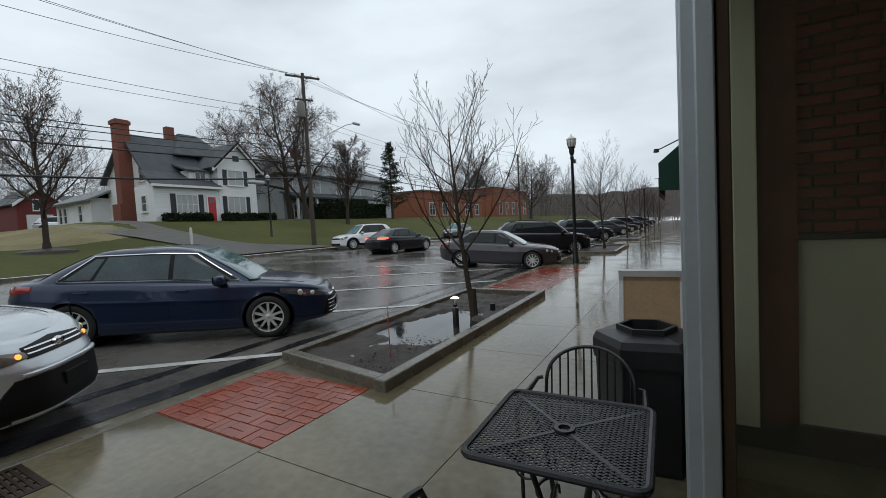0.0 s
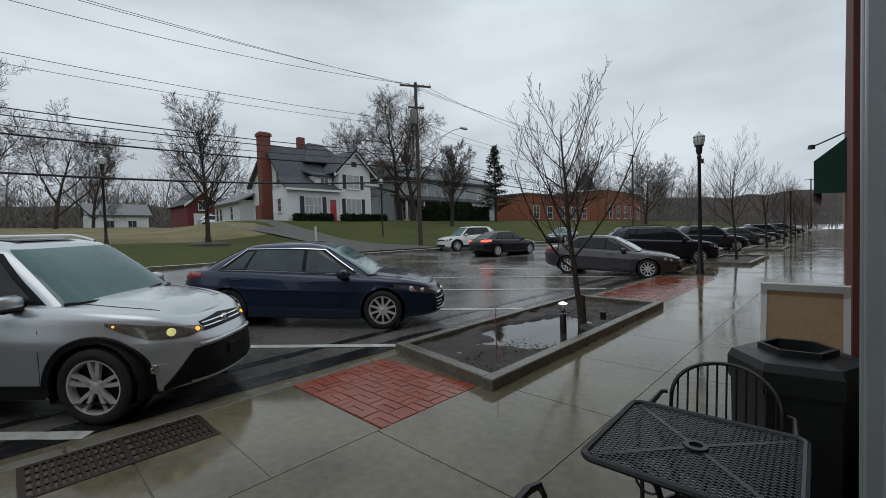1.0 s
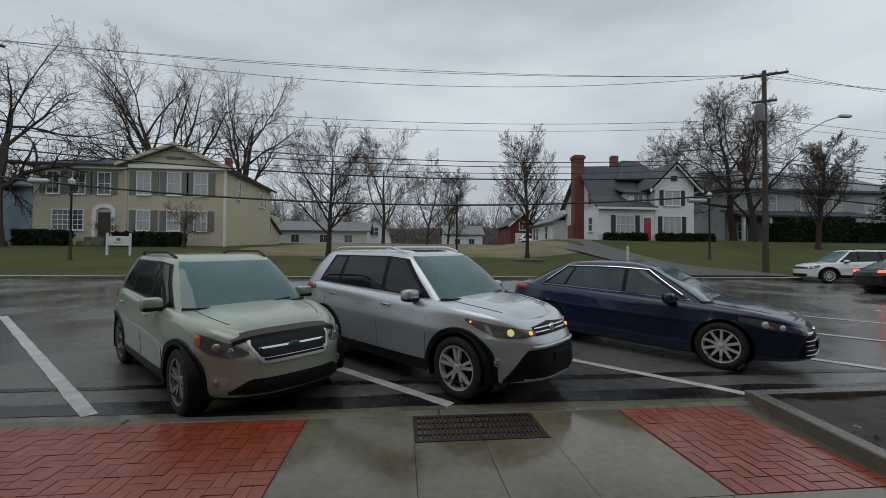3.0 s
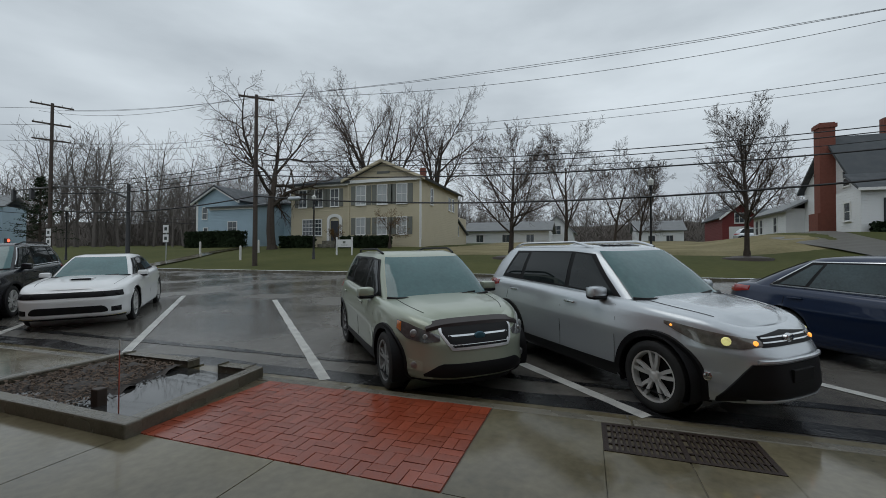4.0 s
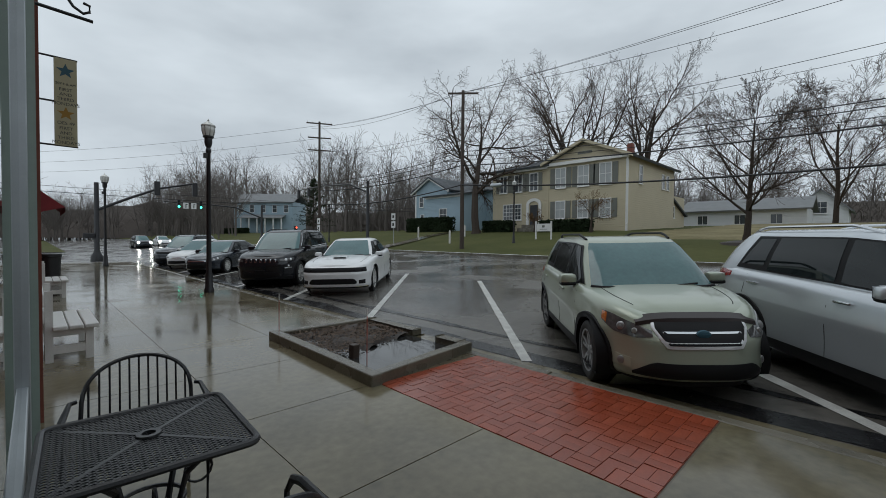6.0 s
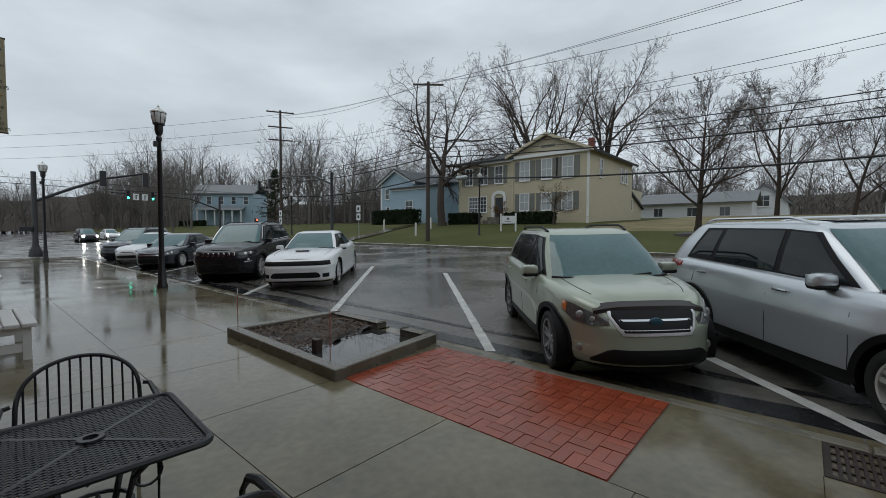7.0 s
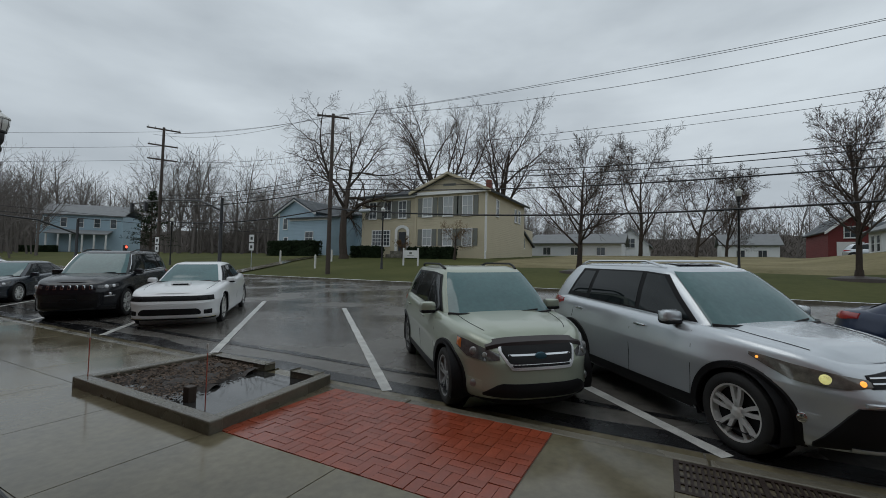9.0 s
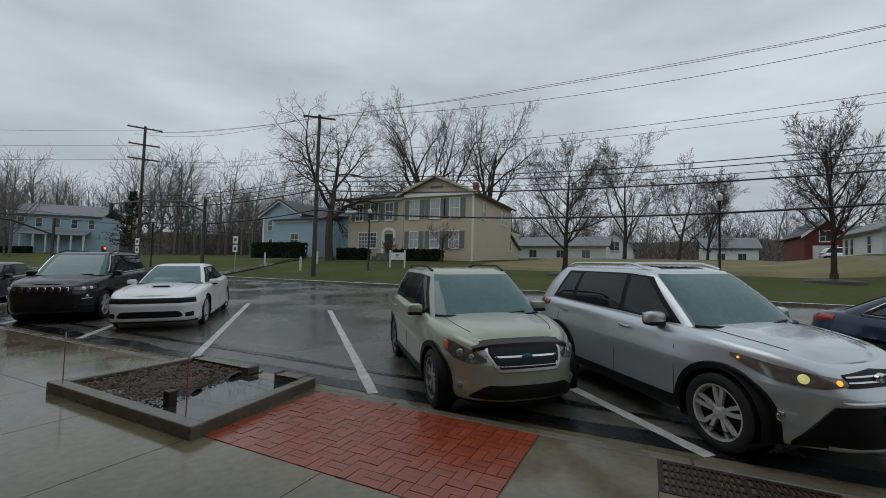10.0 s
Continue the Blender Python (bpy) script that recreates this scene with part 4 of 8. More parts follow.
rav = suv_spec(
    4.80, 1.93, 1.76, (1.47, -1.33), 0.376, P_SILVER, hood=1.125, lean=0.17, nf=3.1, spokes=5, spoke_kind="split", rail_paint=CHROME, mirror_paint=P_SILVER, handle_paint=CHROME, lit="park", fog=(0.93, 0.50), sunroof=(-0.60, 0.22), badge=0.865, plate_z=0.54,
    head=[(0.34, 0.815, 0.86), (0.62, 0.785, 0.90), (0.98, 0.80, 0.945), (1.20, 0.89, 0.975), (1.34, 0.955, 0.985)], bulbs=((0.12, 0.024), (0.40, 0.042), (0.92, 0.012)), lens_paint=LENS_WARM,
    nose=[("grille", [(-0.40, 0.80, 0.90), (0.0, 0.80, 0.93), (0.40, 0.80, 0.90)], TRIM_BLACK, 0.012, "black upper grille"), ("lower_intake", [(-0.86, 0.26, 0.30), (-0.56, 0.31, 0.66), (0.56, 0.31, 0.66), (0.86, 0.26, 0.30)], TRIM_BLACK, 0.020, "black lower bumper and intake"), ("bumper_trim", [(-0.5, 0.665, 0.70), (0.5, 0.665, 0.70)], P_SILVER, 0.030, ""), ("skid_trim", [(-0.62, 0.285, 0.33), (0.62, 0.285, 0.33)], P_SILVER, 0.026, "")],
    bars=((0.875, 0.889, 0.38), (0.835, 0.849, 0.38)),
)
near_car("suv_car", rav, -5.27, 0.29, 42, "silver compact SUV with lit amber side lamps and roof rails, parked")

camry = sedan_spec(
    5.12, 1.92, 1.555, (1.49, -1.43), 0.356, P_NAVY, hood=0.985, lean=0.12, spokes=10, chrome_line=True, glass=CLEAR_GLASS, badge=0.64, plate_z=0.44,
    head=[(0.44, 0.64, 0.695), (0.66, 0.635, 0.73), (0.98, 0.66, 0.79), (1.36, 0.745, 0.825)], amber=[(0.94, 0.68, 0.71), (1.08, 0.70, 0.733)],
    nose=[("grille", [(-0.63, 0.27, 0.38), (-0.50, 0.26, 0.60), (0.50, 0.26, 0.60), (0.63, 0.27, 0.38)], TRIM_BLACK, 0.014, "black slatted lower grille")],
    bars=((0.315, 0.33, 0.52), (0.38, 0.395, 0.52), (0.445, 0.46, 0.52), (0.51, 0.525, 0.52), (0.61, 0.635, 0.44)),
)
near_car("sedan_car", camry, -6.16, 4.45, 40, "dark navy blue sedan with chrome window trim, parked")

challenger = sedan_spec(
    5.45, 2.09, 1.56, (1.68, -1.52), 0.388, P_WHITE, hood=1.035, nf=5.5, lean=0.05, spokes=5, spoke_kind="split", scoop=1.80, scoop_z=1.02, fog=(0.86, 0.40), fog_paint=TRIM_BLACK,
    screen=[(0, 1.18), (0.5, 0.74), (0.85, 0.36), (0.95, 0.2), (1.0, -0.02)], back=[(0, -2.02), (0.5, -1.62), (0.85, -1.24), (0.95, -1.05), (1.0, -0.8)],
    wide=[(0, 0.86), (0.5, 0.75), (0.85, 0.65), (0.95, 0.6), (1.0, 0.48)], roof=[(-2.3, 1.42), (-1.3, 1.52), (-0.4, 1.56), (0.3, 1.53), (1.1, 1.46)],
    glass_area=((0.93, -1.50, 0.10), (0.26, -1.12, 0.84)), mirror=(0.72, 1.06),
    head=[(0.46, 0.68, 0.785), (1.02, 0.69, 0.79)], lens_paint=TRIM_BLACK, mirror_paint=P_WHITE, bulbs=((0.30, 0.044), (0.72, 0.044)), bulb_paint=TRIM_BLACK,
    panes=[((0.84, -0.62, 0.13), (0.22, -0.60, 0.80)), ((-0.68, -1.36, 0.2), (-0.66, -1.14, 0.74))],
    nose=[("grille", [(-1.04, 0.675, 0.80), (1.04, 0.675, 0.80)], TRIM_BLACK, 0.008, "black full-width grille recess"), ("lower_intake", [(-0.68, 0.36, 0.40), (-0.60, 0.34, 0.495), (0.60, 0.34, 0.495), (0.68, 0.36, 0.40)], TRIM_BLACK, 0.012, "black lower intake"), ("splitter", [(-1.15, 0.215, 0.26), (1.15, 0.215, 0.26)], TRIM_BLACK, 0.03, "black chin splitter")],
    extras=[("splitter_guard", [(0.62, 0.22, 0.262), (1.12, 0.22, 0.262)], GUARD_YELLOW), ("splitter_guard", [(-1.12, 0.22, 0.262), (-0.62, 0.22, 0.262)], GUARD_YELLOW)],
)


def parked_left(x, y, half_w, front_axle, angle=45.0):
    """As parked(), from the place of the front left wheel."""
    c, s = math.cos(radians(angle)), math.sin(radians(angle))
    ly = 2 * (half_w - 0.10)
    return parked(x + s * ly, y - c * ly, half_w, front_axle, angle)


build_car("coupe_car", challenger, parked_left(-7.55, -10.85, 1.045, 1.68, 45), "white muscle coupe with a hood scoop and black grille, parked")

jeep = suv_spec(
    5.1, 2.06, 1.88, (1.54, -1.55), 0.40, P_BLACK, hood=1.19, nf=4.6, lean=0.05, spokes=5, spoke_kind="split", plate_z=0.53, chrome_line=True,
    head=[(0.62, 0.86, 0.945), (1.05, 0.87, 0.965), (1.22, 0.90, 0.955)], bulbs=((0.35, 0.05), (0.68, 0.045)),
    nose=[("grille", [(-0.60, 0.83, 0.965), (0.60, 0.83, 0.965)], P_BLACK, 0.012, ""), ("lower_intake", [(-0.64, 0.35, 0.53), (0.64, 0.35, 0.53)], TRIM_BLACK, 0.012, "black lower intake"), ("fog_trim", [(0.78, 0.625, 0.655), (1.08, 0.63, 0.665)], CHROME, 0.014, "chrome fog lamp trim"), ("fog_trim", [(-1.08, 0.63, 0.665), (-0.78, 0.625, 0.655)], CHROME, 0.014, "chrome fog lamp trim")],
    slots=(-0.48, -0.32, -0.16, 0.0, 0.16, 0.32, 0.48), slot_z=(0.84, 0.955), fog=(0.92, 0.70),
)
build_car("suv_car", jeep, parked_left(-6.85, -14.25, 1.03, 1.54, 45), "large black SUV with a seven-slot chrome grille, parked")

plain_sedan = dict(spokes=10, nose=[("grille", [(-0.5, 0.30, 0.45), (0.5, 0.30, 0.45)], TRIM_BLACK, 0.012, "dark grille"), ("upper_grille", [(-0.4, 0.58, 0.63), (0.4, 0.58, 0.63)], CHROME, 0.012, "bright grille bar")])
plain_suv = dict(nose=[("grille", [(-0.5, 0.68, 0.80), (0.5, 0.68, 0.80)], TRIM_BLACK, 0.012, "dark grille"), ("lower_intake", [(-0.6, 0.3, 0.45), (0.6, 0.3, 0.45)], TRIM_BLACK, 0.012, "black lower intake")])
blue_black = sedan_spec(4.85, 1.84, 1.46, (1.42, -1.4), 0.335, P_BLUEBLACK, **plain_sedan)
build_car("sedan_car", blue_black, parked_left(-6.55, -21.0, 0.92, 1.42, 45), "blue-black sedan parked behind a lamp post")
white_hatch = sedan_spec(4.4, 1.76, 1.48, (1.3, -1.3), 0.31, P_WHITE, **plain_sedan)
build_car("sedan_car", white_hatch, parked_left(-6.5, -24.9, 0.88, 1.3, 45), "small white sedan in a row of parked cars")
dark_suv = suv_spec(4.7, 1.88, 1.72, (1.42, -1.35), 0.36, P_BLUEBLACK, **plain_suv)
build_car("suv_car", dark_suv, parked_left(-6.7, -28.4, 0.94, 1.42, 45), "dark blue SUV in a row of parked cars")

accord = sedan_spec(4.84, 1.84, 1.46, (1.43, -1.35), 0.33, P_GREY, **plain_sedan)
build_car("sedan_car", accord, parked(-4.95, 15.0, 0.92, 1.43, 10), "dark grey sedan parked beyond the planter")
van = suv_spec(5.1, 1.98, 1.74, (1.55, -1.5), 0.35, P_BLACK, hood=1.08, **plain_suv)
build_car("minivan_car", van, parked(-4.9, 22.0, 0.99, 1.55, 30), "black minivan in the row of parked cars")
for x, y, sp, lab in ((-5.3, 34.0, dark_suv, "dark SUV in the row of parked cars"), (-5.2, 45.0, blue_black, "dark sedan in the row of parked cars"), (-5.2, 53.0, accord, "dark grey sedan far along the street"), (-5.2, 61.0, dark_suv, "dark SUV far along the street"), (-5.2, 70.0, blue_black, "dark sedan far along the street"), (-5.2, 80.0, dark_suv, "dark SUV far along the street"), (-5.3, 92.0, blue_black, "dark sedan far along the street")):
    build_car("suv_car" if sp is dark_suv else "sedan_car", sp, parked(x, y, 0.93, 1.42, 30), lab)

# ---- planters ----


def bar_between(name, a, b, wide, z0, z1, material, parent):
    """A kerb bar from a to b in plan, its left edge on that line."""
    a, b = Vector((*a, 0)), Vector((*b, 0))
    d = (b - a).normalized()
    m = Matrix.Translation(a) @ Matrix((d, Vector((-d.y, d.x, 0)), Vector((0, 0, 1)))).transposed().to_4x4()
    bm = box(bmesh.new(), 0, 0, z0, (b - a).length, wide, z1, bevel=0.016)
    bmesh.ops.transform(bm, matrix=m, verts=bm.verts)
    return part(name, bm, material, parent)


def soil_sheet(name, corners, z, rough, material, parent, label="", n=22, hollow=None):
    """A bumpy sheet between four corners in plan; hollow: (x, y, half width, half length, depth) of a dip."""
    a, b, c, d = [Vector(p) for p in corners]
    v, f = [], []
    for i in range(n + 1):
        for j in range(n + 1):
            u, w = i / n, j / n
            p = (a * (1 - u) + b * u) * (1 - w) + (d * (1 - u) + c * u) * w
            dip = 0.0
            if hollow:
                hx, hy, ha, hb, deep = hollow
                dip = deep * ramp(1.25 - math.hypot((p.x - hx) / ha, (p.y - hy) / hb) + 0.35 * noise.noise((p.x * 2, p.y * 2, 0)), 0.0, 0.35)
            v.append((p.x, p.y, z - dip + rough * noise.noise((p.x * 3, p.y * 3, 1.7)) + rough * 0.5 * noise.noise((p.x * 11, p.y * 11, 4.1))))
    for i in range(n):
        for j in range(n):
            k = i * (n + 1) + j
            f.append((k, k + n + 1, k + n + 2, k + 1))
    return mesh_ob(name, v, f, material, parent, label, smooth=True)


def leaf_scatter(name, corners, z, count, seed, parent, material=None):
    rng, a, b, c, d = random.Random(seed), *[Vector(p) for p in corners]
    v, f = [], []
    for _ in range(count):
        u, w = rng.random(), rng.random()
        p = (a * (1 - u) + b * u) * (1 - w) + (d * (1 - u) + c * u) * w
        s, r, t = rng.uniform(0.007, 0.026), rng.uniform(0, 6.3), rng.uniform(-0.5, 0.5)
        q = Vector((p.x, p.y, z + rng.uniform(0.0, 0.045)))
        e, g = Vector((math.cos(r), math.sin(r), t)) * s, Vector((-math.sin(r), math.cos(r), rng.uniform(-0.6, 0.6))) * s * 0.5
        k = len(v)
        v += [q - e, q + g, q + e, q - g]
        f.append((k, k + 1, k + 2, k + 3))
    return mesh_ob(name, v, f, material or LEAF_LITTER, parent, "scattered brown leaf litter", kind="stuff")


def stake(x, y, h, lean=0.0):
    ob = root("marker_stake", Matrix.Translation((x, y, 0.0)) @ Matrix.Rotation(lean, 4, "X"), "thin red fibreglass marker stake standing in a planter", "stake", "marker stakes")
    part("rod", tube(bmesh.new(), [(0, 0, -0.05), (0, 0, h)], 0.006, 6), STAKE_RED, ob)
    part("tip", tube(bmesh.new(), [(0, 0, h), (0, 0, h + 0.10)], 0.007, 6), WHITE_WOOD, ob, "pale tip")


planter = root("planter", Matrix.Identity(4), "long concrete-kerbed planter with wet mulch and a rain puddle", "planter", "street planters")
C1 = [(-2.65, 3.12), (-2.70, 8.92), (-4.66, 8.98), (-4.64, 3.48)]
bar_between("kerb_bar", C1[0], C1[1], 0.15, -0.05, 0.125, CONCRETE_DARK, planter)
bar_between("kerb_bar", (C1[1][0] - 0.15, C1[1][1]), C1[2], 0.15, -0.05, 0.120, CONCRETE_DARK, planter)
bar_between("kerb_bar", (C1[2][0], C1[2][1] - 0.15), C1[3], 0.15, -0.25, 0.115, CONCRETE_DARK, planter)
bar_between("kerb_bar", (C1[3][0] + 0.15, C1[3][1] - 0.03), (C1[0][0] - 0.15, C1[0][1] + 0.03), 0.15, -0.05, 0.122, CONCRETE_DARK, planter)
IN1 = [(-2.78, 3.2), (-2.82, 8.84), (-4.52, 8.85), (-4.5, 3.5)]
soil_sheet("soil", IN1, 0.045, 0.05, SOIL, planter, "dark wet mulch", n=60, hollow=(-3.6, 5.65, 0.62, 1.0, 0.09))
soil_sheet("puddle", [(-2.78, 3.9), (-2.8, 7.3), (-4.5, 7.3), (-4.5, 3.9)], 0.016, 0.0, WATER, planter, "still rain puddle", n=4)
leaf_scatter("litter", [(-2.8, 6.9), (-2.82, 8.8), (-4.4, 8.8), (-4.3, 6.9)], 0.03, 1500, 3, planter)
leaf_scatter("twig_litter", [(-2.85, 3.4), (-2.85, 5.0), (-3.6, 4.9), (-3.6, 3.5)], 0.03, 500, 4, planter, SOIL)
stake(-3.2, 3.93, 0.62)


def path_light(x, y, h, tall=True):
    ob = root("path_light", Matrix.Translation((x, y, 0.0)), "short black path light standing in the planter mulch", "path light", "path lights")
    part("post", lathe(bmesh.new(), [(0.05, 0.0), (0.05, h * 0.62), (0.044, h * 0.64), (0.0, h * 0.64)], 14), BLACK_IRON, ob, smooth=True)
    if tall:
        part("stem", lathe(bmesh.new(), [(0.012, h * 0.62), (0.012, h * 0.95)], 10), ALUMINIUM, ob)
        part("cap", lathe(bmesh.new(), [(0.0, h * 1.02), (0.03, h * 1.01), (0.07, h * 0.965), (0.07, h * 0.95), (0.0, h * 0.94)], 16), WARM_ON, ob, "lit lamp cap", smooth=True)
        part("collar", lathe(bmesh.new(), [(0.03, h * 0.78), (0.045, h * 0.74), (0.03, h * 0.68)], 12), BLACK_IRON, ob, smooth=True)


path_light(-3.25, 5.75, 0.50)
path_light(-3.14, 7.0, 0.26, False)

planter = root("planter", Matrix.Identity(4), "square concrete-kerbed planter, half leaf litter and half puddle, its kerb notched", "planter", "street planters")
C2 = [(-2.75, -4.02), (-2.80, -6.82), (-4.66, -6.80), (-4.62, -4.26)]
bar_between("kerb_bar", C2[1], C2[0], 0.15, -0.05, 0.125, CONCRETE_DARK, planter)
bar_between("kerb_bar", C2[2], (C2[1][0] - 0.15, C2[1][1] + 0.02), 0.15, -0.05, 0.122, CONCRETE_DARK, planter)
bar_between("kerb_bar", (C2[0][0] - 0.15, C2[0][1] - 0.02), (C2[3][0], C2[3][1] - 0.02), 0.15, -0.05, 0.120, CONCRETE_DARK, planter)
bar_between("kerb_bar", (C2[2][0] + 0.15, -5.42), (C2[2][0] + 0.15, C2[2][1] + 0.15), -0.15, -0.25, 0.118, CONCRETE_DARK, planter)
bar_between("kerb_bar", (C2[3][0] + 0.15, -4.42), (C2[3][0] + 0.15, -4.86), -0.15, -0.25, 0.118, CONCRETE_DARK, planter)
bar_between("spillway", (-4.48, -4.86), (-4.48, -5.42), -0.25, -0.25, 0.012, CONCRETE, planter)
IN2 = [(-2.88, -4.1), (-2.92, -6.75), (-4.5, -6.72), (-4.48, -4.3)]
soil_sheet("puddle", IN2, 0.028, 0.0, WATER, planter, "still rain puddle", n=4)
soil_sheet("soil", [(-2.88, -5.0), (-2.92, -6.75), (-4.5, -6.72), (-4.48, -5.5)], 0.055, 0.09, SOIL, planter, "dark wet soil", n=30)
leaf_scatter("litter", [(-2.9, -5.05), (-2.93, -6.7), (-4.48, -6.7), (-4.46, -5.6)], 0.06, 4200, 5, planter)
stake(-3.1, -4.62, 0.62)
stake(-2.92, -6.72, 0.60)
part("stump", box(bmesh.new(), -3.22, -5.06, 0.02, -3.12, -4.96, 0.20, bevel=0.012), DARK_WOOD, root("cut_post", Matrix.Identity(4), "short dark cut-off post in the planter puddle", "post"), "")
planter = root("planter", Matrix.Identity(4), "concrete-kerbed planter with mulch round a young street tree", "planter", "street planters")
for y0 in (20.2,):
    for a, b in (((-2.7, y0), (-2.7, y0 + 5.5)), ((-2.85, y0 + 5.5), (-4.62, y0 + 5.5)), ((-4.62, y0 + 5.35), (-4.62, y0)), ((-4.47, y0), (-2.85, y0))):
        bar_between("kerb_bar", a, b, 0.15, -0.05, 0.12, CONCRETE_DARK, planter)
soil_sheet("soil", [(-2.85, 20.3), (-2.85, 25.6), (-4.5, 25.6), (-4.5, 20.3)], 0.03, 0.06, SOIL, planter, "dark wet mulch")
planter = root("planter", Matrix.Identity(4), "concrete-kerbed planter far along the pavement", "planter", "street planters")
for a, b in (((-2.7, 31.5), (-2.7, 37)), ((-2.85, 37), (-4.62, 37)), ((-4.62, 36.85), (-4.62, 31.5)), ((-4.47, 31.5), (-2.85, 31.5))):
    bar_between("kerb_bar", a, b, 0.15, -0.05, 0.12, CONCRETE_DARK, planter)
soil_sheet("soil", [(-2.85, 31.6), (-2.85, 36.9), (-4.5, 36.9), (-4.5, 31.6)], 0.03, 0.06, SOIL, planter, "dark wet mulch")

# ---- drain grate ----
grate = root("drain_grate", Matrix.Identity(4), "rusty cast iron drain grate set in the wet pavement", "grate")
part("frame", boxes((-4.44, -0.27, -0.03, -4.40, 0.93, 0.006), (-3.90, -0.27, -0.03, -3.86, 0.93, 0.006), (-4.40, -0.27, -0.03, -3.90, -0.23, 0.006), (-4.40, 0.89, -0.03, -3.90, 0.93, 0.006), (-4.40, 0.31, -0.03, -3.90, 0.35, 0.006)), GRATE_IRON, grate)
part("pit", boxes((-4.40, -0.23, -0.06, -3.90, 0.89, -0.03)), TAR, grate)
for k in range(26):
    y = -0.20 + 0.042 * k
    if not 0.28 < y < 0.36:
        part("bar", boxes((-4.40, y, -0.03, -3.90, y + 0.020, 0.005)), GRATE_IRON, grate)
for x in (-4.28, -4.15, -4.02):
    part("cross_bar", boxes((x - 0.012, -0.23, -0.028, x + 0.012, 0.89, 0.003)), GRATE_IRON, grate)

# ---- street lamps ----


def street_lamp(x, y, z, h=4.88):
    ob = root("street_lamp", Matrix.Translation((x, y, z)), "black post lamp with a glass acorn lantern and finial", "street lamp", "street lamps")
    part("post", lathe(bmesh.new(), [(0.0, 0.0), (0.13, 0.0), (0.13, 0.08), (0.10, 0.14), (0.095, 0.5), (0.075, 0.58), (0.065, 0.9), (0.052, h * 0.80), (0.07, h * 0.805), (0.07, h * 0.82), (0.05, h * 0.83)], 16), BLACK_IRON, ob, smooth=True)
    part("capital", lathe(bmesh.new(), [(0.05, h * 0.83), (0.085, h * 0.845), (0.10, h * 0.86), (0.10, h * 0.885), (0.14, h * 0.89), (0.14, h * 0.897), (0.0, h * 0.897)], 16), BLACK_IRON, ob, smooth=True)
    part("globe", lathe(bmesh.new(), [(0.13, h * 0.897), (0.165, h * 0.925), (0.17, h * 0.952), (0.155, h * 0.956)], 20), LAMP_GLASS, ob, "ribbed frosted glass lantern", smooth=True)
    part("hood", lathe(bmesh.new(), [(0.185, h * 0.952), (0.185, h * 0.958), (0.14, h * 0.966), (0.06, h * 0.978), (0.02, h * 0.984), (0.03, h * 0.988), (0.012, h * 0.993), (0.0, h)], 18), LAMP_GLASS, ob, "glass hood with finial", smooth=True)
    for k in range(8):
        a = 2 * math.pi * k / 8
        part("rib", tube(bmesh.new(), [(0.132 * math.cos(a), 0.132 * math.sin(a), h * 0.897), (0.168 * math.cos(a), 0.168 * math.sin(a), h * 0.925), (0.173 * math.cos(a), 0.173 * math.sin(a), h * 0.955)], 0.007, 4), BLACK_IRON, ob)
    part("outlet_box", box(bmesh.new(), 0.03, -0.05, h * 0.77, 0.13, 0.05, h * 0.80, bevel=0.01), BLACK_IRON, ob)
    return ob


lamp_a = street_lamp(-3.61, 16.16, 0.0)
for x, y, z in ((-3.76, -13.43, 0.0), (-3.3, 46.0, 0.0), (-2.9, -28.5, 0.0), (-26.5, -19.5, lawn_z(-26.5, -19.5) - 0.05), (-27.5, 21.2, lawn_z(-27.5, 21.2) - 0.05), (-27.0, 3.2, lawn_z(-27, 3.2) - 0.05), (-24.5, -44.0, lawn_z(-24.5, -44) - 0.05)):
    copy_thing(lamp_a, Matrix.Translation((x, y, z)))

# ---- cafe furniture: black steel mesh ----


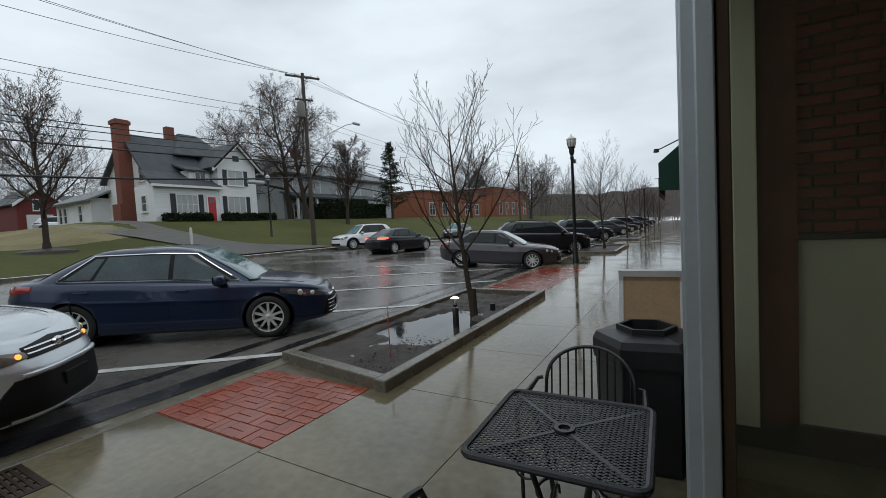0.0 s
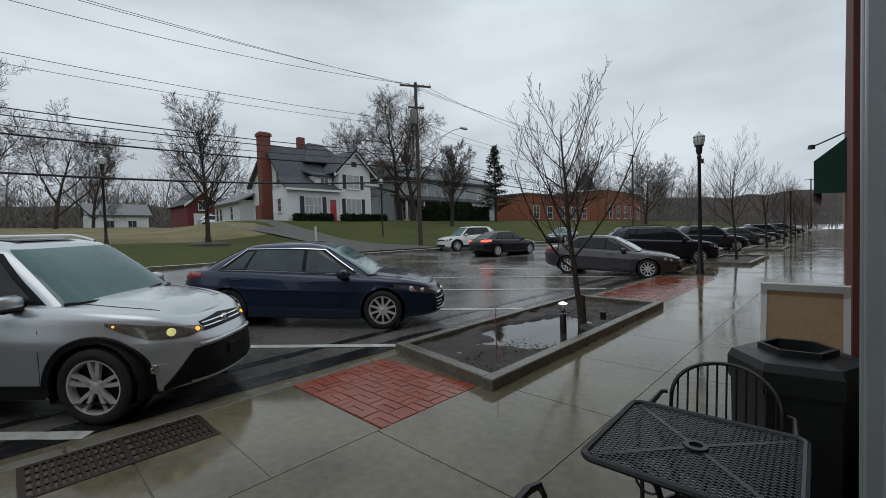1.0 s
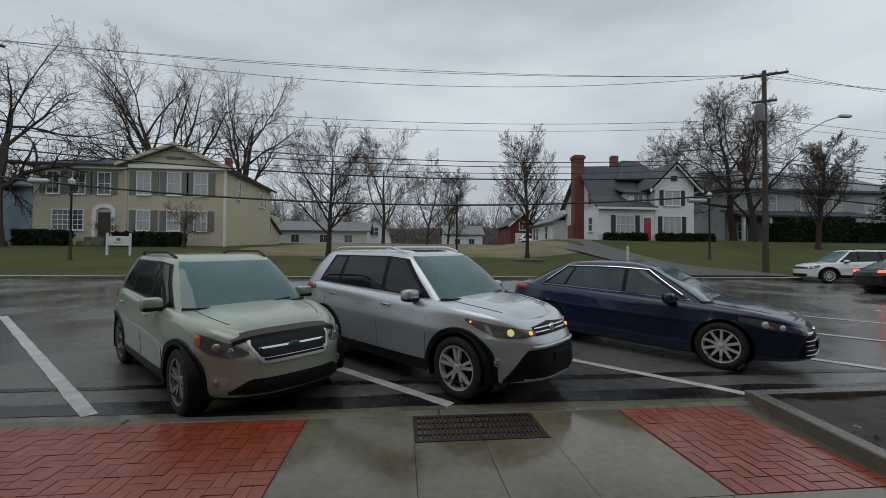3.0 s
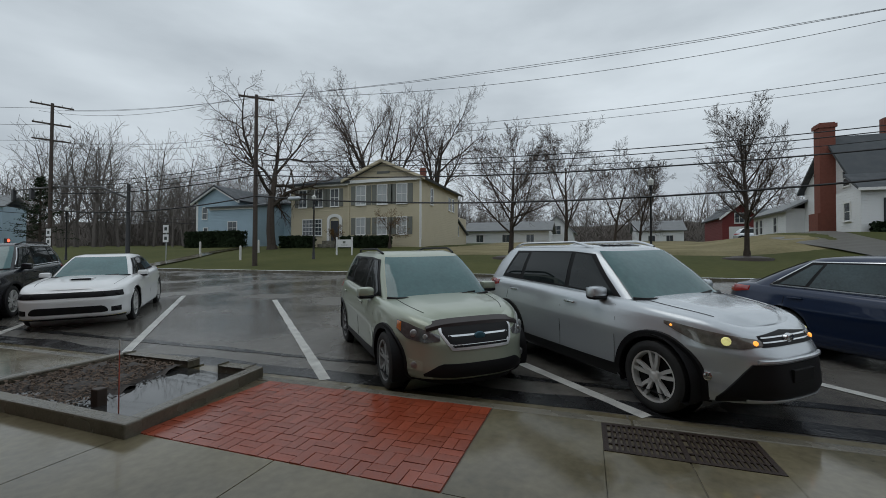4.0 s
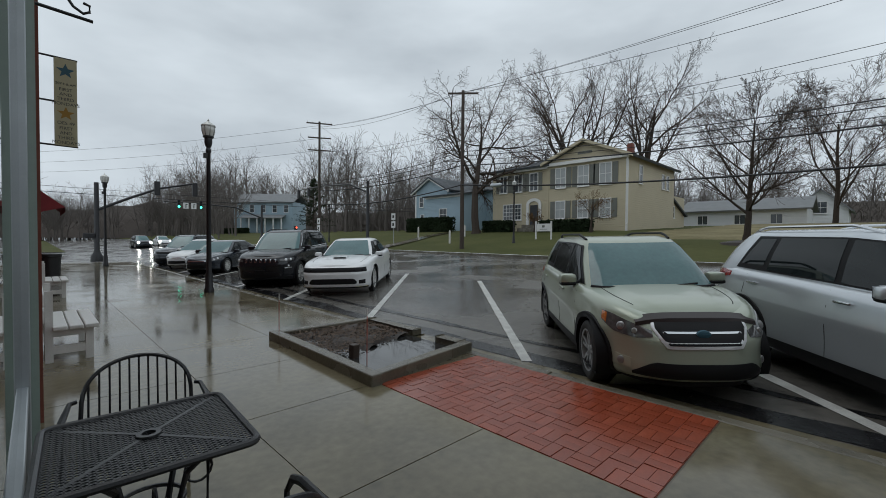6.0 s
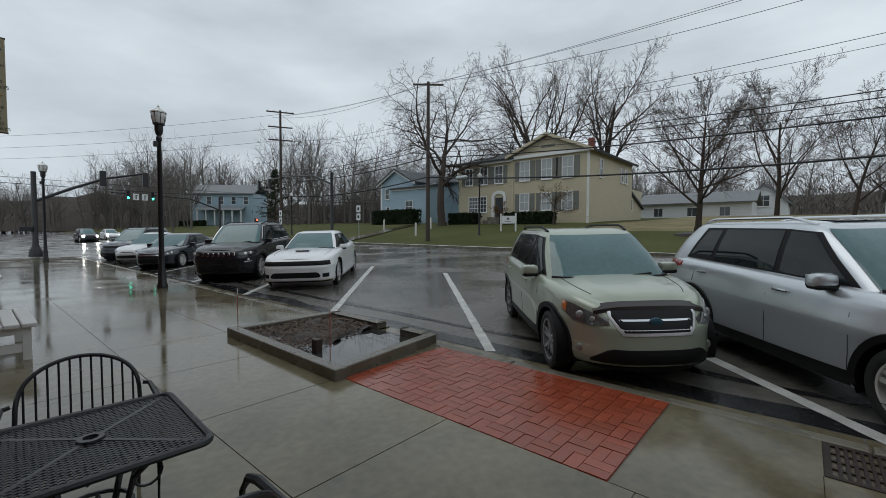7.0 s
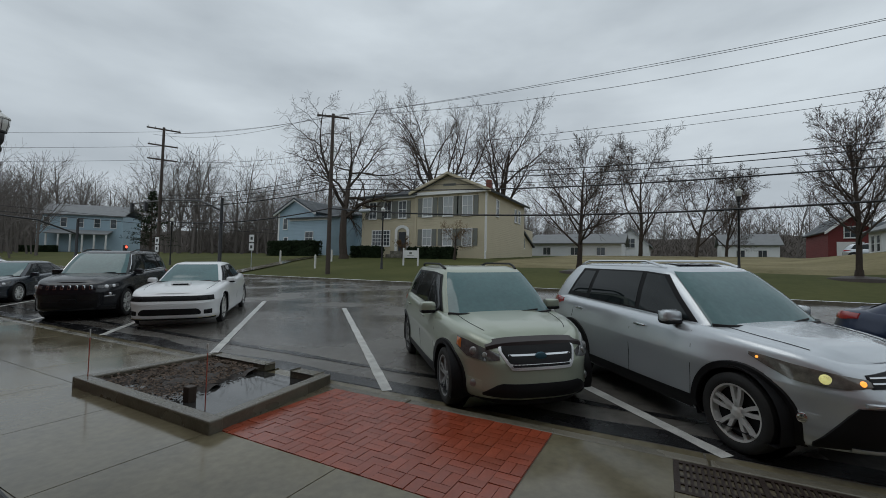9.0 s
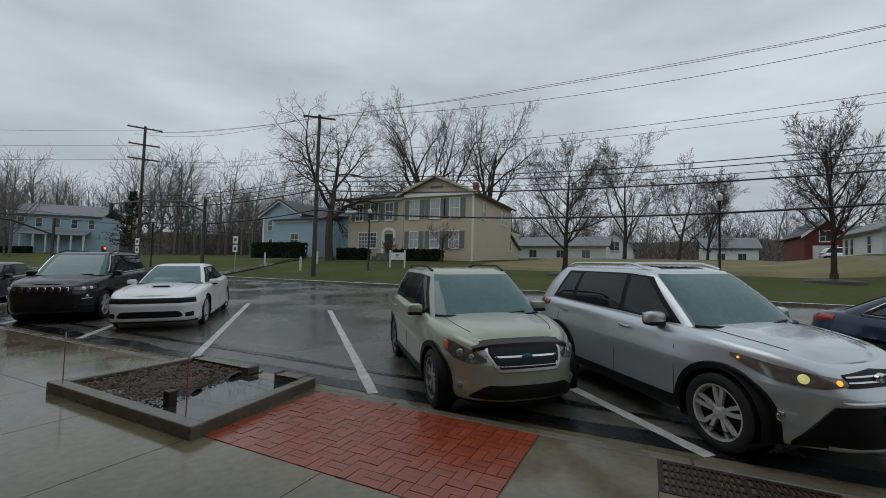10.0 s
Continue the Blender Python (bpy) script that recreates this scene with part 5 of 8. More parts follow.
def cafe_table(m):
    ob = root("cafe_table", m, "square black steel mesh cafe table, wet, with a parasol hole", "table", "cafe tables")
    h, s, r = 0.72, 0.345, 0.05
    rim = []
    for cx, cy, a0 in ((s - r, s - r, 0), (-s + r, s - r, 90), (-s + r, -s + r, 180), (s - r, -s + r, 270)):
        rim += [(cx + r * math.cos(radians(a0 + 15 * k)), cy + r * math.sin(radians(a0 + 15 * k)), h - 0.014) for k in range(7)]
    part("rim", tube(bmesh.new(), rim + rim[:1], 0.016, 8, ends=False), BLACK_IRON, ob, smooth=True)
    # expanded mesh: a woven lattice of flat strips
    v, f = [], []

    def strip(a, b, w, z):
        a, b = Vector((*a, z)), Vector((*b, z))
        d = (b - a).normalized()
        n = Vector((-d.y, d.x, 0)) * w
        k = len(v)
        v.extend([a - n, a + n, b + n, b - n])
        f.append((k, k + 1, k + 2, k + 3))
        low = [p - Vector((0, 0, 0.004)) for p in (a - n, a + n, b + n, b - n)]
        v.extend(low)
        f.extend([(k, k + 3, k + 7, k + 4), (k + 1, k + 5, k + 6, k + 2)])

    step = 0.021
    for k in range(-45, 46):
        c = k * step
        for sg in (1, -1):
            # lines y = sg * 0.5 x + c cut to the square
            pts = []
            for x in (-s, s):
                y = sg * 0.5 * x + c
                if -s <= y <= s:
                    pts.append((x, y))
            for y in (-s, s):
                x = (y - c) / (sg * 0.5)
                if -s < x < s:
                    pts.append((x, y))
            if len(pts) >= 2:
                strip(pts[0], pts[1], 0.0026, h - 0.01)
    mesh_ob("tabletop", v, f, BLACK_IRON, ob, "open diamond mesh top", kind="stuff")
    # stiffening ribs below, in a cross and a diagonal, and the hub
    for k in range(4):
        a = radians(45 + 90 * k)
        part("rib", tube(bmesh.new(), [(0.04 * math.cos(a), 0.04 * math.sin(a), h - 0.022), (0.44 * math.cos(a), 0.44 * math.sin(a), h - 0.026)], 0.017, 6), BLACK_IRON, ob)
    part("hub", lathe(bmesh.new(), [(0.026, h), (0.045, h), (0.048, h - 0.008), (0.045, h - 0.02), (0.026, h - 0.02), (0.026, h)], 20), BLACK_IRON, ob, smooth=True)
    for k in range(4):
        a = radians(45 + 90 * k)
        c, sn = math.cos(a), math.sin(a)
        part("leg", tube(bmesh.new(), [(0.30 * c, 0.30 * sn, h - 0.03), (0.17 * c, 0.17 * sn, h - 0.16), (0.11 * c, 0.11 * sn, 0.36), (0.19 * c, 0.19 * sn, 0.12), (0.31 * c, 0.31 * sn, 0.012)], 0.014, 7), BLACK_IRON, ob, smooth=True)
    ring = [(0.13 * math.cos(radians(15 * k)), 0.13 * math.sin(radians(15 * k)), 0.42) for k in range(25)]
    part("ring", tube(bmesh.new(), ring, 0.009, 6, ends=False), BLACK_IRON, ob, smooth=True)
    for k in range(4):
        a = radians(90 * k)
        pts = [((0.13 + 0.055 * (1 - math.cos(t))) * math.cos(a), (0.13 + 0.055 * (1 - math.cos(t))) * math.sin(a), 0.50 + 0.06 * math.sin(t)) for t in [0.45 * q for q in range(14)]]
        part("scroll", tube(bmesh.new(), pts, 0.006, 5), BLACK_IRON, ob, smooth=True)
    return ob


def cafe_chair(m):
    """Faces +x; its rounded back of upright bars stands behind."""
    ob = root("cafe_chair", m, "black steel chair with rounded barred back and curled arms", "chair", "cafe chairs")
    seat_z = 0.43
    seat = [(0.24 * math.cos(radians(a)) * (1.0 if abs(a) < 90 else 1.0), 0.25 * math.sin(radians(a)), seat_z) for a in range(-180, 181, 15)]
    part("seat_frame", tube(bmesh.new(), seat, 0.011, 6, ends=False), BLACK_IRON, ob, smooth=True)
    v, f = [], []
    for k in range(-11, 12):
        y = 0.022 * k
        x = 0.24 * math.sqrt(max(0, 1 - (y / 0.25) ** 2))
        i = len(v)
        v += [(-x, y - 0.006, seat_z + 0.004), (x, y - 0.006, seat_z + 0.004), (x, y + 0.006, seat_z + 0.004), (-x, y + 0.006, seat_z + 0.004)]
        f.append((i, i + 1, i + 2, i + 3))
        yy = y
        v += [(yy - 0.006, -x, seat_z + 0.002), (yy + 0.006, -x, seat_z + 0.002), (yy + 0.006, x, seat_z + 0.002), (yy - 0.006, x, seat_z + 0.002)]
        f.append((i + 4, i + 5, i + 6, i + 7))
    mesh_ob("seat", v, f, BLACK_IRON, ob)

    def back(y, t):
        """The back's surface: y across, t from the seat up."""
        curve = -0.24 + 0.10 * (y / 0.27) ** 2
        return Vector((curve - 0.12 * t, y, seat_z + t))

    hoop = []
    for k in range(25):
        a = math.pi * k / 24
        y = 0.255 * math.cos(a)
        t = 0.13 + 0.29 * math.sin(a) ** 0.55
        hoop.append(back(y, t))
    hoop = [back(0.25, -0.02)] + hoop + [back(-0.25, -0.02)]
    part("back_frame", tube(bmesh.new(), hoop, 0.011, 7), BLACK_IRON, ob, smooth=True)
    for k in range(-5, 6):
        y = 0.045 * k
        a = math.acos(min(1, abs(y) / 0.255))
        top = 0.13 + 0.29 * math.sin(a) ** 0.55
        part("back_bar", tube(bmesh.new(), [back(y, 0.0), back(y, top * 0.5), back(y, top)], 0.0055, 5), BLACK_IRON, ob)
    for s in (1, -1):
        arm = [back(s * 0.27, 0.24), Vector((-0.16, s * 0.30, seat_z + 0.235)), Vector((-0.02, s * 0.315, seat_z + 0.205)), Vector((0.12, s * 0.315, seat_z + 0.20)), Vector((0.20, s * 0.31, seat_z + 0.18)), Vector((0.235, s * 0.30, seat_z + 0.12)), Vector((0.22, s * 0.29, seat_z - 0.05)), Vector((0.24, s * 0.28, 0.01))]
        part("arm", tube(bmesh.new(), arm, [0.011, 0.012, 0.016, 0.019, 0.017, 0.012, 0.011, 0.011], 7), BLACK_IRON, ob, smooth=True)
        part("leg", tube(bmesh.new(), [back(s * 0.25, -0.02), Vector((-0.26, s * 0.25, 0.2)), Vector((-0.30, s * 0.25, 0.01))], 0.011, 6), BLACK_IRON, ob, smooth=True)
    return ob


t1 = cafe_table(pose(-0.512, 1.70, 0, 0, 0, 2))
copy_thing(t1, pose(-0.60, -2.555, 0, 0, 0, -3))
c1 = cafe_chair(pose(-0.54, 2.22, 0, 0, 0, -90))
copy_thing(c1, pose(-0.66, -3.16, 0, 0, 0, 83))
copy_thing(c1, pose(-0.62, 1.03, 0, 0, 0, 97))
copy_thing(c1, pose(-0.66, -1.80, 0, 0, 0, -92))

# ---- litter bin ----
bin_ob = root("litter_bin", Matrix.Translation((-0.27, 2.98, 0)) @ Matrix.Rotation(radians(8), 4, "Z"), "large black six-sided plastic litter bin beside the shopfront", "litter bin")
hexr = 0.335


def hexagon(rows, material, name, label=""):
    return part(name, lathe(bmesh.new(), rows, 6), material, bin_ob, label)


hexagon([(0.0, 0.0), (hexr * 0.93, 0.0), (hexr * 0.95, 0.03), (hexr * 0.97, 0.66), (hexr * 0.955, 0.68)], BLACK_PLASTIC, "body")
hexagon([(hexr, 0.665), (hexr * 1.02, 0.69), (hexr * 1.02, 0.80), (hexr * 0.95, 0.845), (hexr * 0.56, 0.865), (hexr * 0.56, 0.90), (hexr * 0.48, 0.90), (hexr * 0.46, 0.70), (0.0, 0.69)], BLACK_PLASTIC, "lid", "lid with an open top and raised rim")

# ---- plywood sandwich board ----
board = root("sandwich_board", Matrix.Translation((-0.27, 3.58, 0)), "white-framed sandwich board with bare plywood face", "sign board")
for s in (1, -1):
    lean = Matrix.Translation((0, s * -0.02, 1.20)) @ Matrix.Rotation(radians(s * 13), 4, "X")
    for nm, rowsb, mt in (("panel", [(-0.20, -0.008, -1.05, 0.20, 0.008, -0.05)], PLYWOOD), ("frame", [(-0.235, -0.016, -1.2, -0.2, 0.016, 0.0), (0.2, -0.016, -1.2, 0.235, 0.016, 0.0), (-0.2, -0.015, -0.05, 0.2, 0.015, 0.0), (-0.2, -0.015, -1.10, 0.2, 0.015, -1.05)], WHITE_WOOD)):
        bm = boxes(*rowsb)
        bmesh.ops.transform(bm, matrix=lean, verts=bm.verts)
        part(nm, bm, mt, board)
for x, z in ((-0.13, 0.74), (0.12, 0.62)):
    bm = lathe(bmesh.new(), [(0, 0.004), (0.02, 0.003), (0.026, 0)], 12)
    bmesh.ops.transform(bm, matrix=Matrix.Translation((0, 0.02, 1.16)) @ Matrix.Rotation(radians(-13), 4, "X") @ Matrix.Translation((x, -0.008, z - 1.16)) @ Matrix.Rotation(radians(90), 4, "X"), verts=bm.verts)
    part("knot", bm, DARK_WOOD, board)

# ---- white wooden benches against the shopfronts ----


def bench(m):
    """Back against +x, seat towards -x."""
    ob = root("bench", m, "weathered white wooden bench with plank seat and flaking paint", "bench", "white benches")
    for k in range(3):
        part("seat_plank", box(bmesh.new(), -0.53 + 0.15 * k, -0.72, 0.40, -0.39 + 0.15 * k, 0.72, 0.45, bevel=0.012), WHITE_WOOD, ob)
    for k in range(2):
        bm = box(bmesh.new(), -0.02, -0.72, 0.5 + 0.2 * k, 0.02, 0.72, 0.66 + 0.2 * k, bevel=0.01)
        part("back_plank", bm, WHITE_WOOD, ob)
    for y in (-0.6, 0.6):
        part("end_panel", boxes((-0.48, y - 0.03, 0.0, -0.40, y + 0.03, 0.40), (-0.10, y - 0.03, 0.0, -0.025, y + 0.03, 0.88), (-0.40, y - 0.025, 0.10, -0.10, y + 0.025, 0.20), (-0.40, y - 0.025, 0.32, -0.10, y + 0.025, 0.40)), WHITE_WOOD, ob)
    return ob


b1 = bench(pose(-0.31, -8.0, 0, 0, 0, 0))
copy_thing(b1, pose(-0.33, -15.2, 0, 0, 0, 0))
can = root("litter_bin", Matrix.Translation((-0.62, -20.4, 0)), "black round litter bin far along the pavement", "litter bin")
part("body", lathe(bmesh.new(), [(0, 0), (0.27, 0), (0.30, 0.8), (0.32, 0.82), (0.32, 0.92), (0.2, 0.95), (0.0, 0.95)], 18), BLACK_PLASTIC, can, smooth=True)

# ---- shopfronts ----
GLASS = bpy.data.materials.new("shop_window_glass")
GLASS.use_nodes = True
gb = GLASS.node_tree.nodes["Principled BSDF"]
gb.inputs["Base Color"].default_value, gb.inputs["Roughness"].default_value, gb.inputs["Transmission Weight"].default_value, gb.inputs["IOR"].default_value = (0.93, 0.97, 0.95, 1), 0.0, 1.0, 1.45


def wall_piece(name, x0, y0, z0, x1, y1, z1, material, label, category="wall"):
    return tagged(part(name, boxes((x0, y0, z0, x1, y1, z1)), material, None, label), "", category, "", "structure")


# the shop ahead: display window in an aluminium frame, its room beyond
front = root("window_1", Matrix.Identity(4), "tall shop display window in a grey aluminium frame", "window", kind="structure")
for x0, y0, x1, y1 in ((-0.012, 0.98, 0.026, 1.01), (-0.040, 1.01, 0.028, 1.05), (-0.022, 1.05, 0.03, 1.09), (-0.045, 1.09, 0.03, 1.135)):
    part("window_frame", box(bmesh.new(), x0, y0, 0.0, x1, y1, 3.1, bevel=0.004), ALUMINIUM, front)
part("inner_bead", box(bmesh.new(), 0.03, 1.015, 0.30, 0.056, 1.06, 3.1, bevel=0.003), BRONZE, front, "bronze inner bead")
pane = part("pane", boxes((0.056, 1.034, 0.30, 1.38, 1.042, 3.1)), GLASS, front, "clear shop glass")
pane.visible_shadow = False
pane = part("pane", boxes((0.010, 1.14, 0.35, 0.018, 3.3, 3.1)), GLASS, front, "clear shop glass")
pane.visible_shadow = False
part("window_sill", box(bmesh.new(), 0.055, 1.0, 0.0, 1.40, 1.08, 0.30, bevel=0.01), DARK_WOOD, front)
part("window_sill", box(bmesh.new(), -0.01, 1.14, 0.0, 0.10, 3.35, 0.35, bevel=0.01), DARK_WOOD, front)
part("window_head", box(bmesh.new(), -0.03, 0.98, 3.1, 0.12, 3.35, 3.4, bevel=0.01), ALUMINIUM, front)
part("window_head", box(bmesh.new(), 0.12, 0.99, 3.1, 1.40, 1.08, 3.4, bevel=0.01), ALUMINIUM, front)
wall_piece("wall_recess_back", 1.40, -0.85, 0.0, 1.50, 1.08, 3.4, DARK_WOOD, "dark wooden door wall of the shop entry")
wall_piece("floor_recess", 0.02, -0.85, -0.2, 1.40, 1.0, 0.001, CONCRETE, "wet concrete floor of the shop entry")
room = root("wall_shop_end", Matrix.Identity(4), "end wall of the shop room, red brick over cream wainscot", "wall", kind="structure")
part("wainscot", boxes((0.05, 3.40, 0.20, 3.0, 3.50, 1.42)), CREAM_WALL, room, "cream painted wainscot")
part("chair_rail", box(bmesh.new(), 0.24, 3.375, 1.42, 3.0, 3.50, 1.46, bevel=0.01), DARK_WOOD, room)
part("baseboard", boxes((0.10, 3.36, 0.0, 3.0, 3.50, 0.20)), DARK_WOOD, room, "dark wooden baseboard")
part("brick_bed", boxes((0.24, 3.44, 1.46, 3.0, 3.50, 3.4)), JOINT, room)
part("pilaster", box(bmesh.new(), 0.245, 3.22, 0.20, 0.375, 3.50, 3.4, bevel=0.006), CREAM_WALL, room, "cream painted pilaster")
for x0, y0, z0, x1, y1, z1, mt, nm in ((0.10, 1.08, -0.2, 3.0, 3.5, 0.0, CONCRETE, "floor_shop"), (0.12, -0.85, 3.4, 3.0, 3.5, 3.5, CREAM_WALL, "ceiling_shop"), (3.0, 0.9, 0.0, 3.1, 3.6, 3.5, CREAM_WALL, "wall_shop_back"), (1.5, 1.0, 0.0, 3.0, 1.08, 3.4, CREAM_WALL, "wall_shop_side")):
    wall_piece(nm, x0, y0, z0, x1, y1, z1, mt, "dim plain surface of the shop room")
wall_piece("wall_facade_east", -0.03, 3.36, 0.0, 0.6, 30.0, 6.5, WALL_BRICK, "old brick shop facade along the pavement")
wall_piece("wall_facade_upper", 0.0, -0.35, 3.4, 0.6, 3.36, 6.5, WALL_BRICK, "old brick facade above the shop window")
for k in range(12):
    wall_piece("wall_row", -0.02 + 0.0 * k, 30 + 9 * k + 0.03, 0.0, 6.0, 39 + 9 * k, 6.0 + (k % 3) * 0.8, (WALL_BRICK, CREAM_WALL, ORANGE_BRICK)[k % 3], "shop building farther along the street", "building")

aw = root("awning", Matrix.Identity(4), "dark green cloth awning with a scalloped valance over a shop", "awning")
mesh_ob("cloth", [(-0.03, 8.9, 2.95), (-0.03, 12.4, 2.95), (-0.42, 12.4, 2.62), (-0.42, 8.9, 2.62), (-0.42, 8.9, 2.10), (-0.42, 12.4, 2.10), (-0.03, 8.9, 2.08)], [(0, 1, 2, 3), (3, 2, 5, 4), (0, 3, 4, 6)], GREEN_CLOTH, aw)
for k in range(14):
    y = 8.9 + 0.25 * k
    mesh_ob("valance", [(-0.425, y, 2.11), (-0.425, y + 0.24, 2.11), (-0.425, y + 0.20, 1.98), (-0.425, y + 0.04, 1.98)], [(0, 1, 2, 3)], WHITE_WOOD if k % 2 else GREEN_CLOTH, aw)
part("arm_lamp", tube(bmesh.new(), [(-0.03, 8.7, 3.0), (-0.36, 8.7, 2.86), (-0.44, 8.7, 2.84)], 0.012, 6), BLACK_IRON, aw)
part("lamp_head", lathe(bmesh.new(), [(0, 2.87), (0.04, 2.86), (0.05, 2.80), (0, 2.79)], 10, Matrix.Translation((-0.44, 8.7, 0))), BLACK_IRON, aw)

# the shopfront behind: glass, sill and a pier coloured as reflected sky, then plain fronts to the crossing
side = root("window_2", Matrix.Identity(4), "shop window in an aluminium frame, grey daylight in its glass", "window", kind="structure")
pane = part("pane", boxes((-0.198, -4.05, 0.62, -0.190, -0.95, 3.3)), GLASS, side, "reflecting shop glass")
pane.visible_shadow = False
for y0, y1 in ((-4.13, -4.05), (-0.95, -0.88)):
    part("window_frame", box(bmesh.new(), -0.235, y0, 0.0, -0.15, y1, 3.3, bevel=0.006), ALUMINIUM, side)
part("window_sill", box(bmesh.new(), -0.225, -4.05, 0.55, -0.15, -0.95, 0.62, bevel=0.006), ALUMINIUM, side)
part("stall_riser", boxes((-0.21, -4.05, 0.0, -0.15, -0.95, 0.55)), DARK_WOOD, side)
part("window_head", box(bmesh.new(), -0.235, -4.13, 3.3, -0.1, -0.88, 3.5, bevel=0.01), ALUMINIUM, side)
wall_piece("wall_pier", -0.275, -5.2, 0.0, 0.4, -4.13, 6.5, PALE_SKY_SHEEN, "pier between two shopfronts, pale green-grey like sky reflected in shop glass")
wall_piece("wall_facade_west", -0.30, -26.0, 0.0, 0.5, -5.2, 6.5, WALL_BRICK, "old brick shop facade along the pavement")
wall_piece("wall_facade_over", -0.2, -4.13, 3.5, 0.4, -0.4, 6.5, WALL_BRICK, "brick facade above the shop window")
for x0, y0, z0, x1, y1, z1, mt, nm in ((-0.15, -4.13, 0.3, 2.2, -0.9, 0.5, DARK_WOOD, "floor_window"), (2.2, -4.2, 0.0, 2.3, -0.5, 3.5, CREAM_WALL, "wall_window_back"), (-0.15, -0.95, 0.0, 2.2, -0.85, 3.5, CREAM_WALL, "wall_window_side"), (-0.1, -4.13, 3.42, 2.2, -0.85, 3.5, CREAM_WALL, "ceiling_window")):
    wall_piece(nm, x0, y0, z0, x1, y1, z1, mt, "dim plain surface behind the shop glass")

banner = root("hanging_sign", Matrix.Identity(4), "cream lodge banner sign with blue and gold emblems on iron brackets", "sign")
BY = -7.0
part("board", box(bmesh.new(), -0.635, BY - 0.015, 2.60, -0.435, BY + 0.015, 3.60, bevel=0.004), SIGN_CREAM, banner)
for z in (2.60, 3.10, 3.605):
    part("bracket", tube(bmesh.new(), [(-0.30, BY, z), (-0.64, BY, z)], 0.011, 6), BLACK_IRON, banner)
for z, body in ((3.31, "207 F & AM"), (3.245, "FIRST"), (3.19, "AND"), (3.135, "THIRD"), (3.08, "MONDAYS"), (2.86, "OES 49"), (2.80, "FIRST"), (2.745, "AND"), (2.69, "THIRD"), (2.635, "MONDAYS")):
    letters("lettering", body, 0.05 if len(body) < 8 else 0.036, Matrix.Translation((-0.535, BY + 0.0165, z)) @ Matrix.Rotation(radians(180), 4, "Z") @ Matrix.Rotation(radians(90), 4, "X"), SIGN_INK, banner)
for z, r, mt, n in ((3.46, 0.085, SIGN_BLUE, 5), (2.97, 0.08, SIGN_GOLD, 5)):
    v = [(-0.535, BY + 0.019, z)]
    for k in range(2 * n):
        a = math.pi / 2 + math.pi * k / n
        rr = r if k % 2 == 0 else r * 0.42
        v.append((-0.535 - rr * math.cos(a), BY + 0.019, z + rr * math.sin(a)))
    mesh_ob("emblem", v, [(0, 1 + k, 1 + (k + 1) % (2 * n)) for k in range(2 * n)], mt, banner)
scroll = root("iron_bracket", Matrix.Identity(4), "black wrought iron sign bracket with a scroll", "bracket")
part("bar", tube(bmesh.new(), [(-0.28, -4.9, 3.32), (-0.62, -4.9, 3.30)], 0.013, 6), BLACK_IRON, scroll)
part("curl", tube(bmesh.new(), [(-0.30, -4.9, 3.62), (-0.42, -4.9, 3.50), (-0.5, -4.9, 3.38), (-0.56, -4.9, 3.345), (-0.60, -4.9, 3.37), (-0.60, -4.9, 3.42), (-0.56, -4.9, 3.43)], 0.011, 6), BLACK_IRON, scroll)
red = root("awning", Matrix.Identity(4), "small dark red awning farther along the shops", "awning")
mesh_ob("cloth", [(-0.30, -22, 3.0), (-0.30, -18, 3.0), (-0.95, -18, 2.45), (-0.95, -22, 2.45), (-0.95, -18, 2.3), (-0.95, -22, 2.3), (-0.30, -18, 2.25)], [(0, 1, 2, 3), (3, 2, 4, 5), (1, 6, 2)], RED_CLOTH, red)

# ---- houses ----


def clapboard(m, step):
    """Horizontal boards as relief on a siding material."""
    nt = m.node_tree
    b = nt.nodes["Principled BSDF"]
    co, sep, mul, fr, bp = (nt.nodes.new(k) for k in ("ShaderNodeTexCoord", "ShaderNodeSeparateXYZ", "ShaderNodeMath", "ShaderNodeMath", "ShaderNodeBump"))
    nt.links.new(co.outputs["Object"], sep.inputs[0])
    mul.operation, fr.operation = "MULTIPLY", "FRACT"
    mul.inputs[1].default_value = 1 / step
    nt.links.new(sep.outputs["Z"], mul.inputs[0])
    nt.links.new(mul.outputs[0], fr.inputs[0])
    bp.inputs["Strength"].default_value, bp.inputs["Distance"].default_value = 0.8, 0.03
    bp.invert = True
    nt.links.new(fr.outputs[0], bp.inputs["Height"])
    nt.links.new(bp.outputs["Normal"], b.inputs["Normal"])


for m_ in (SIDING_YELLOW, SIDING_BLUE, SIDING_WHITE, SIDING_GREY, BARN_RED):
    clapboard(m_, 0.2)


def prism(outline, x0, x1):
    """A solid from an outline in (y, z), drawn out along x."""
    n = len(outline)
    bm = bmesh.new()
    a = [bm.verts.new((x0, y, z)) for y, z in outline]
    b = [bm.verts.new((x1, y, z)) for y, z in outline]
    bm.faces.new(a)
    bm.faces.new(b[::-1])
    for k in range(n):
        bm.faces.new((a[k], b[k], b[(k + 1) % n], a[(k + 1) % n]))
    return bm


def prism_y(outline, y0, y1):
    """A solid from an outline in (x, z), drawn out along y."""
    bm = prism([(p, z) for p, z in outline], y0, y1)
    for v in bm.verts:
        v.co = Vector((v.co.y, v.co.x, v.co.z))
    return bm


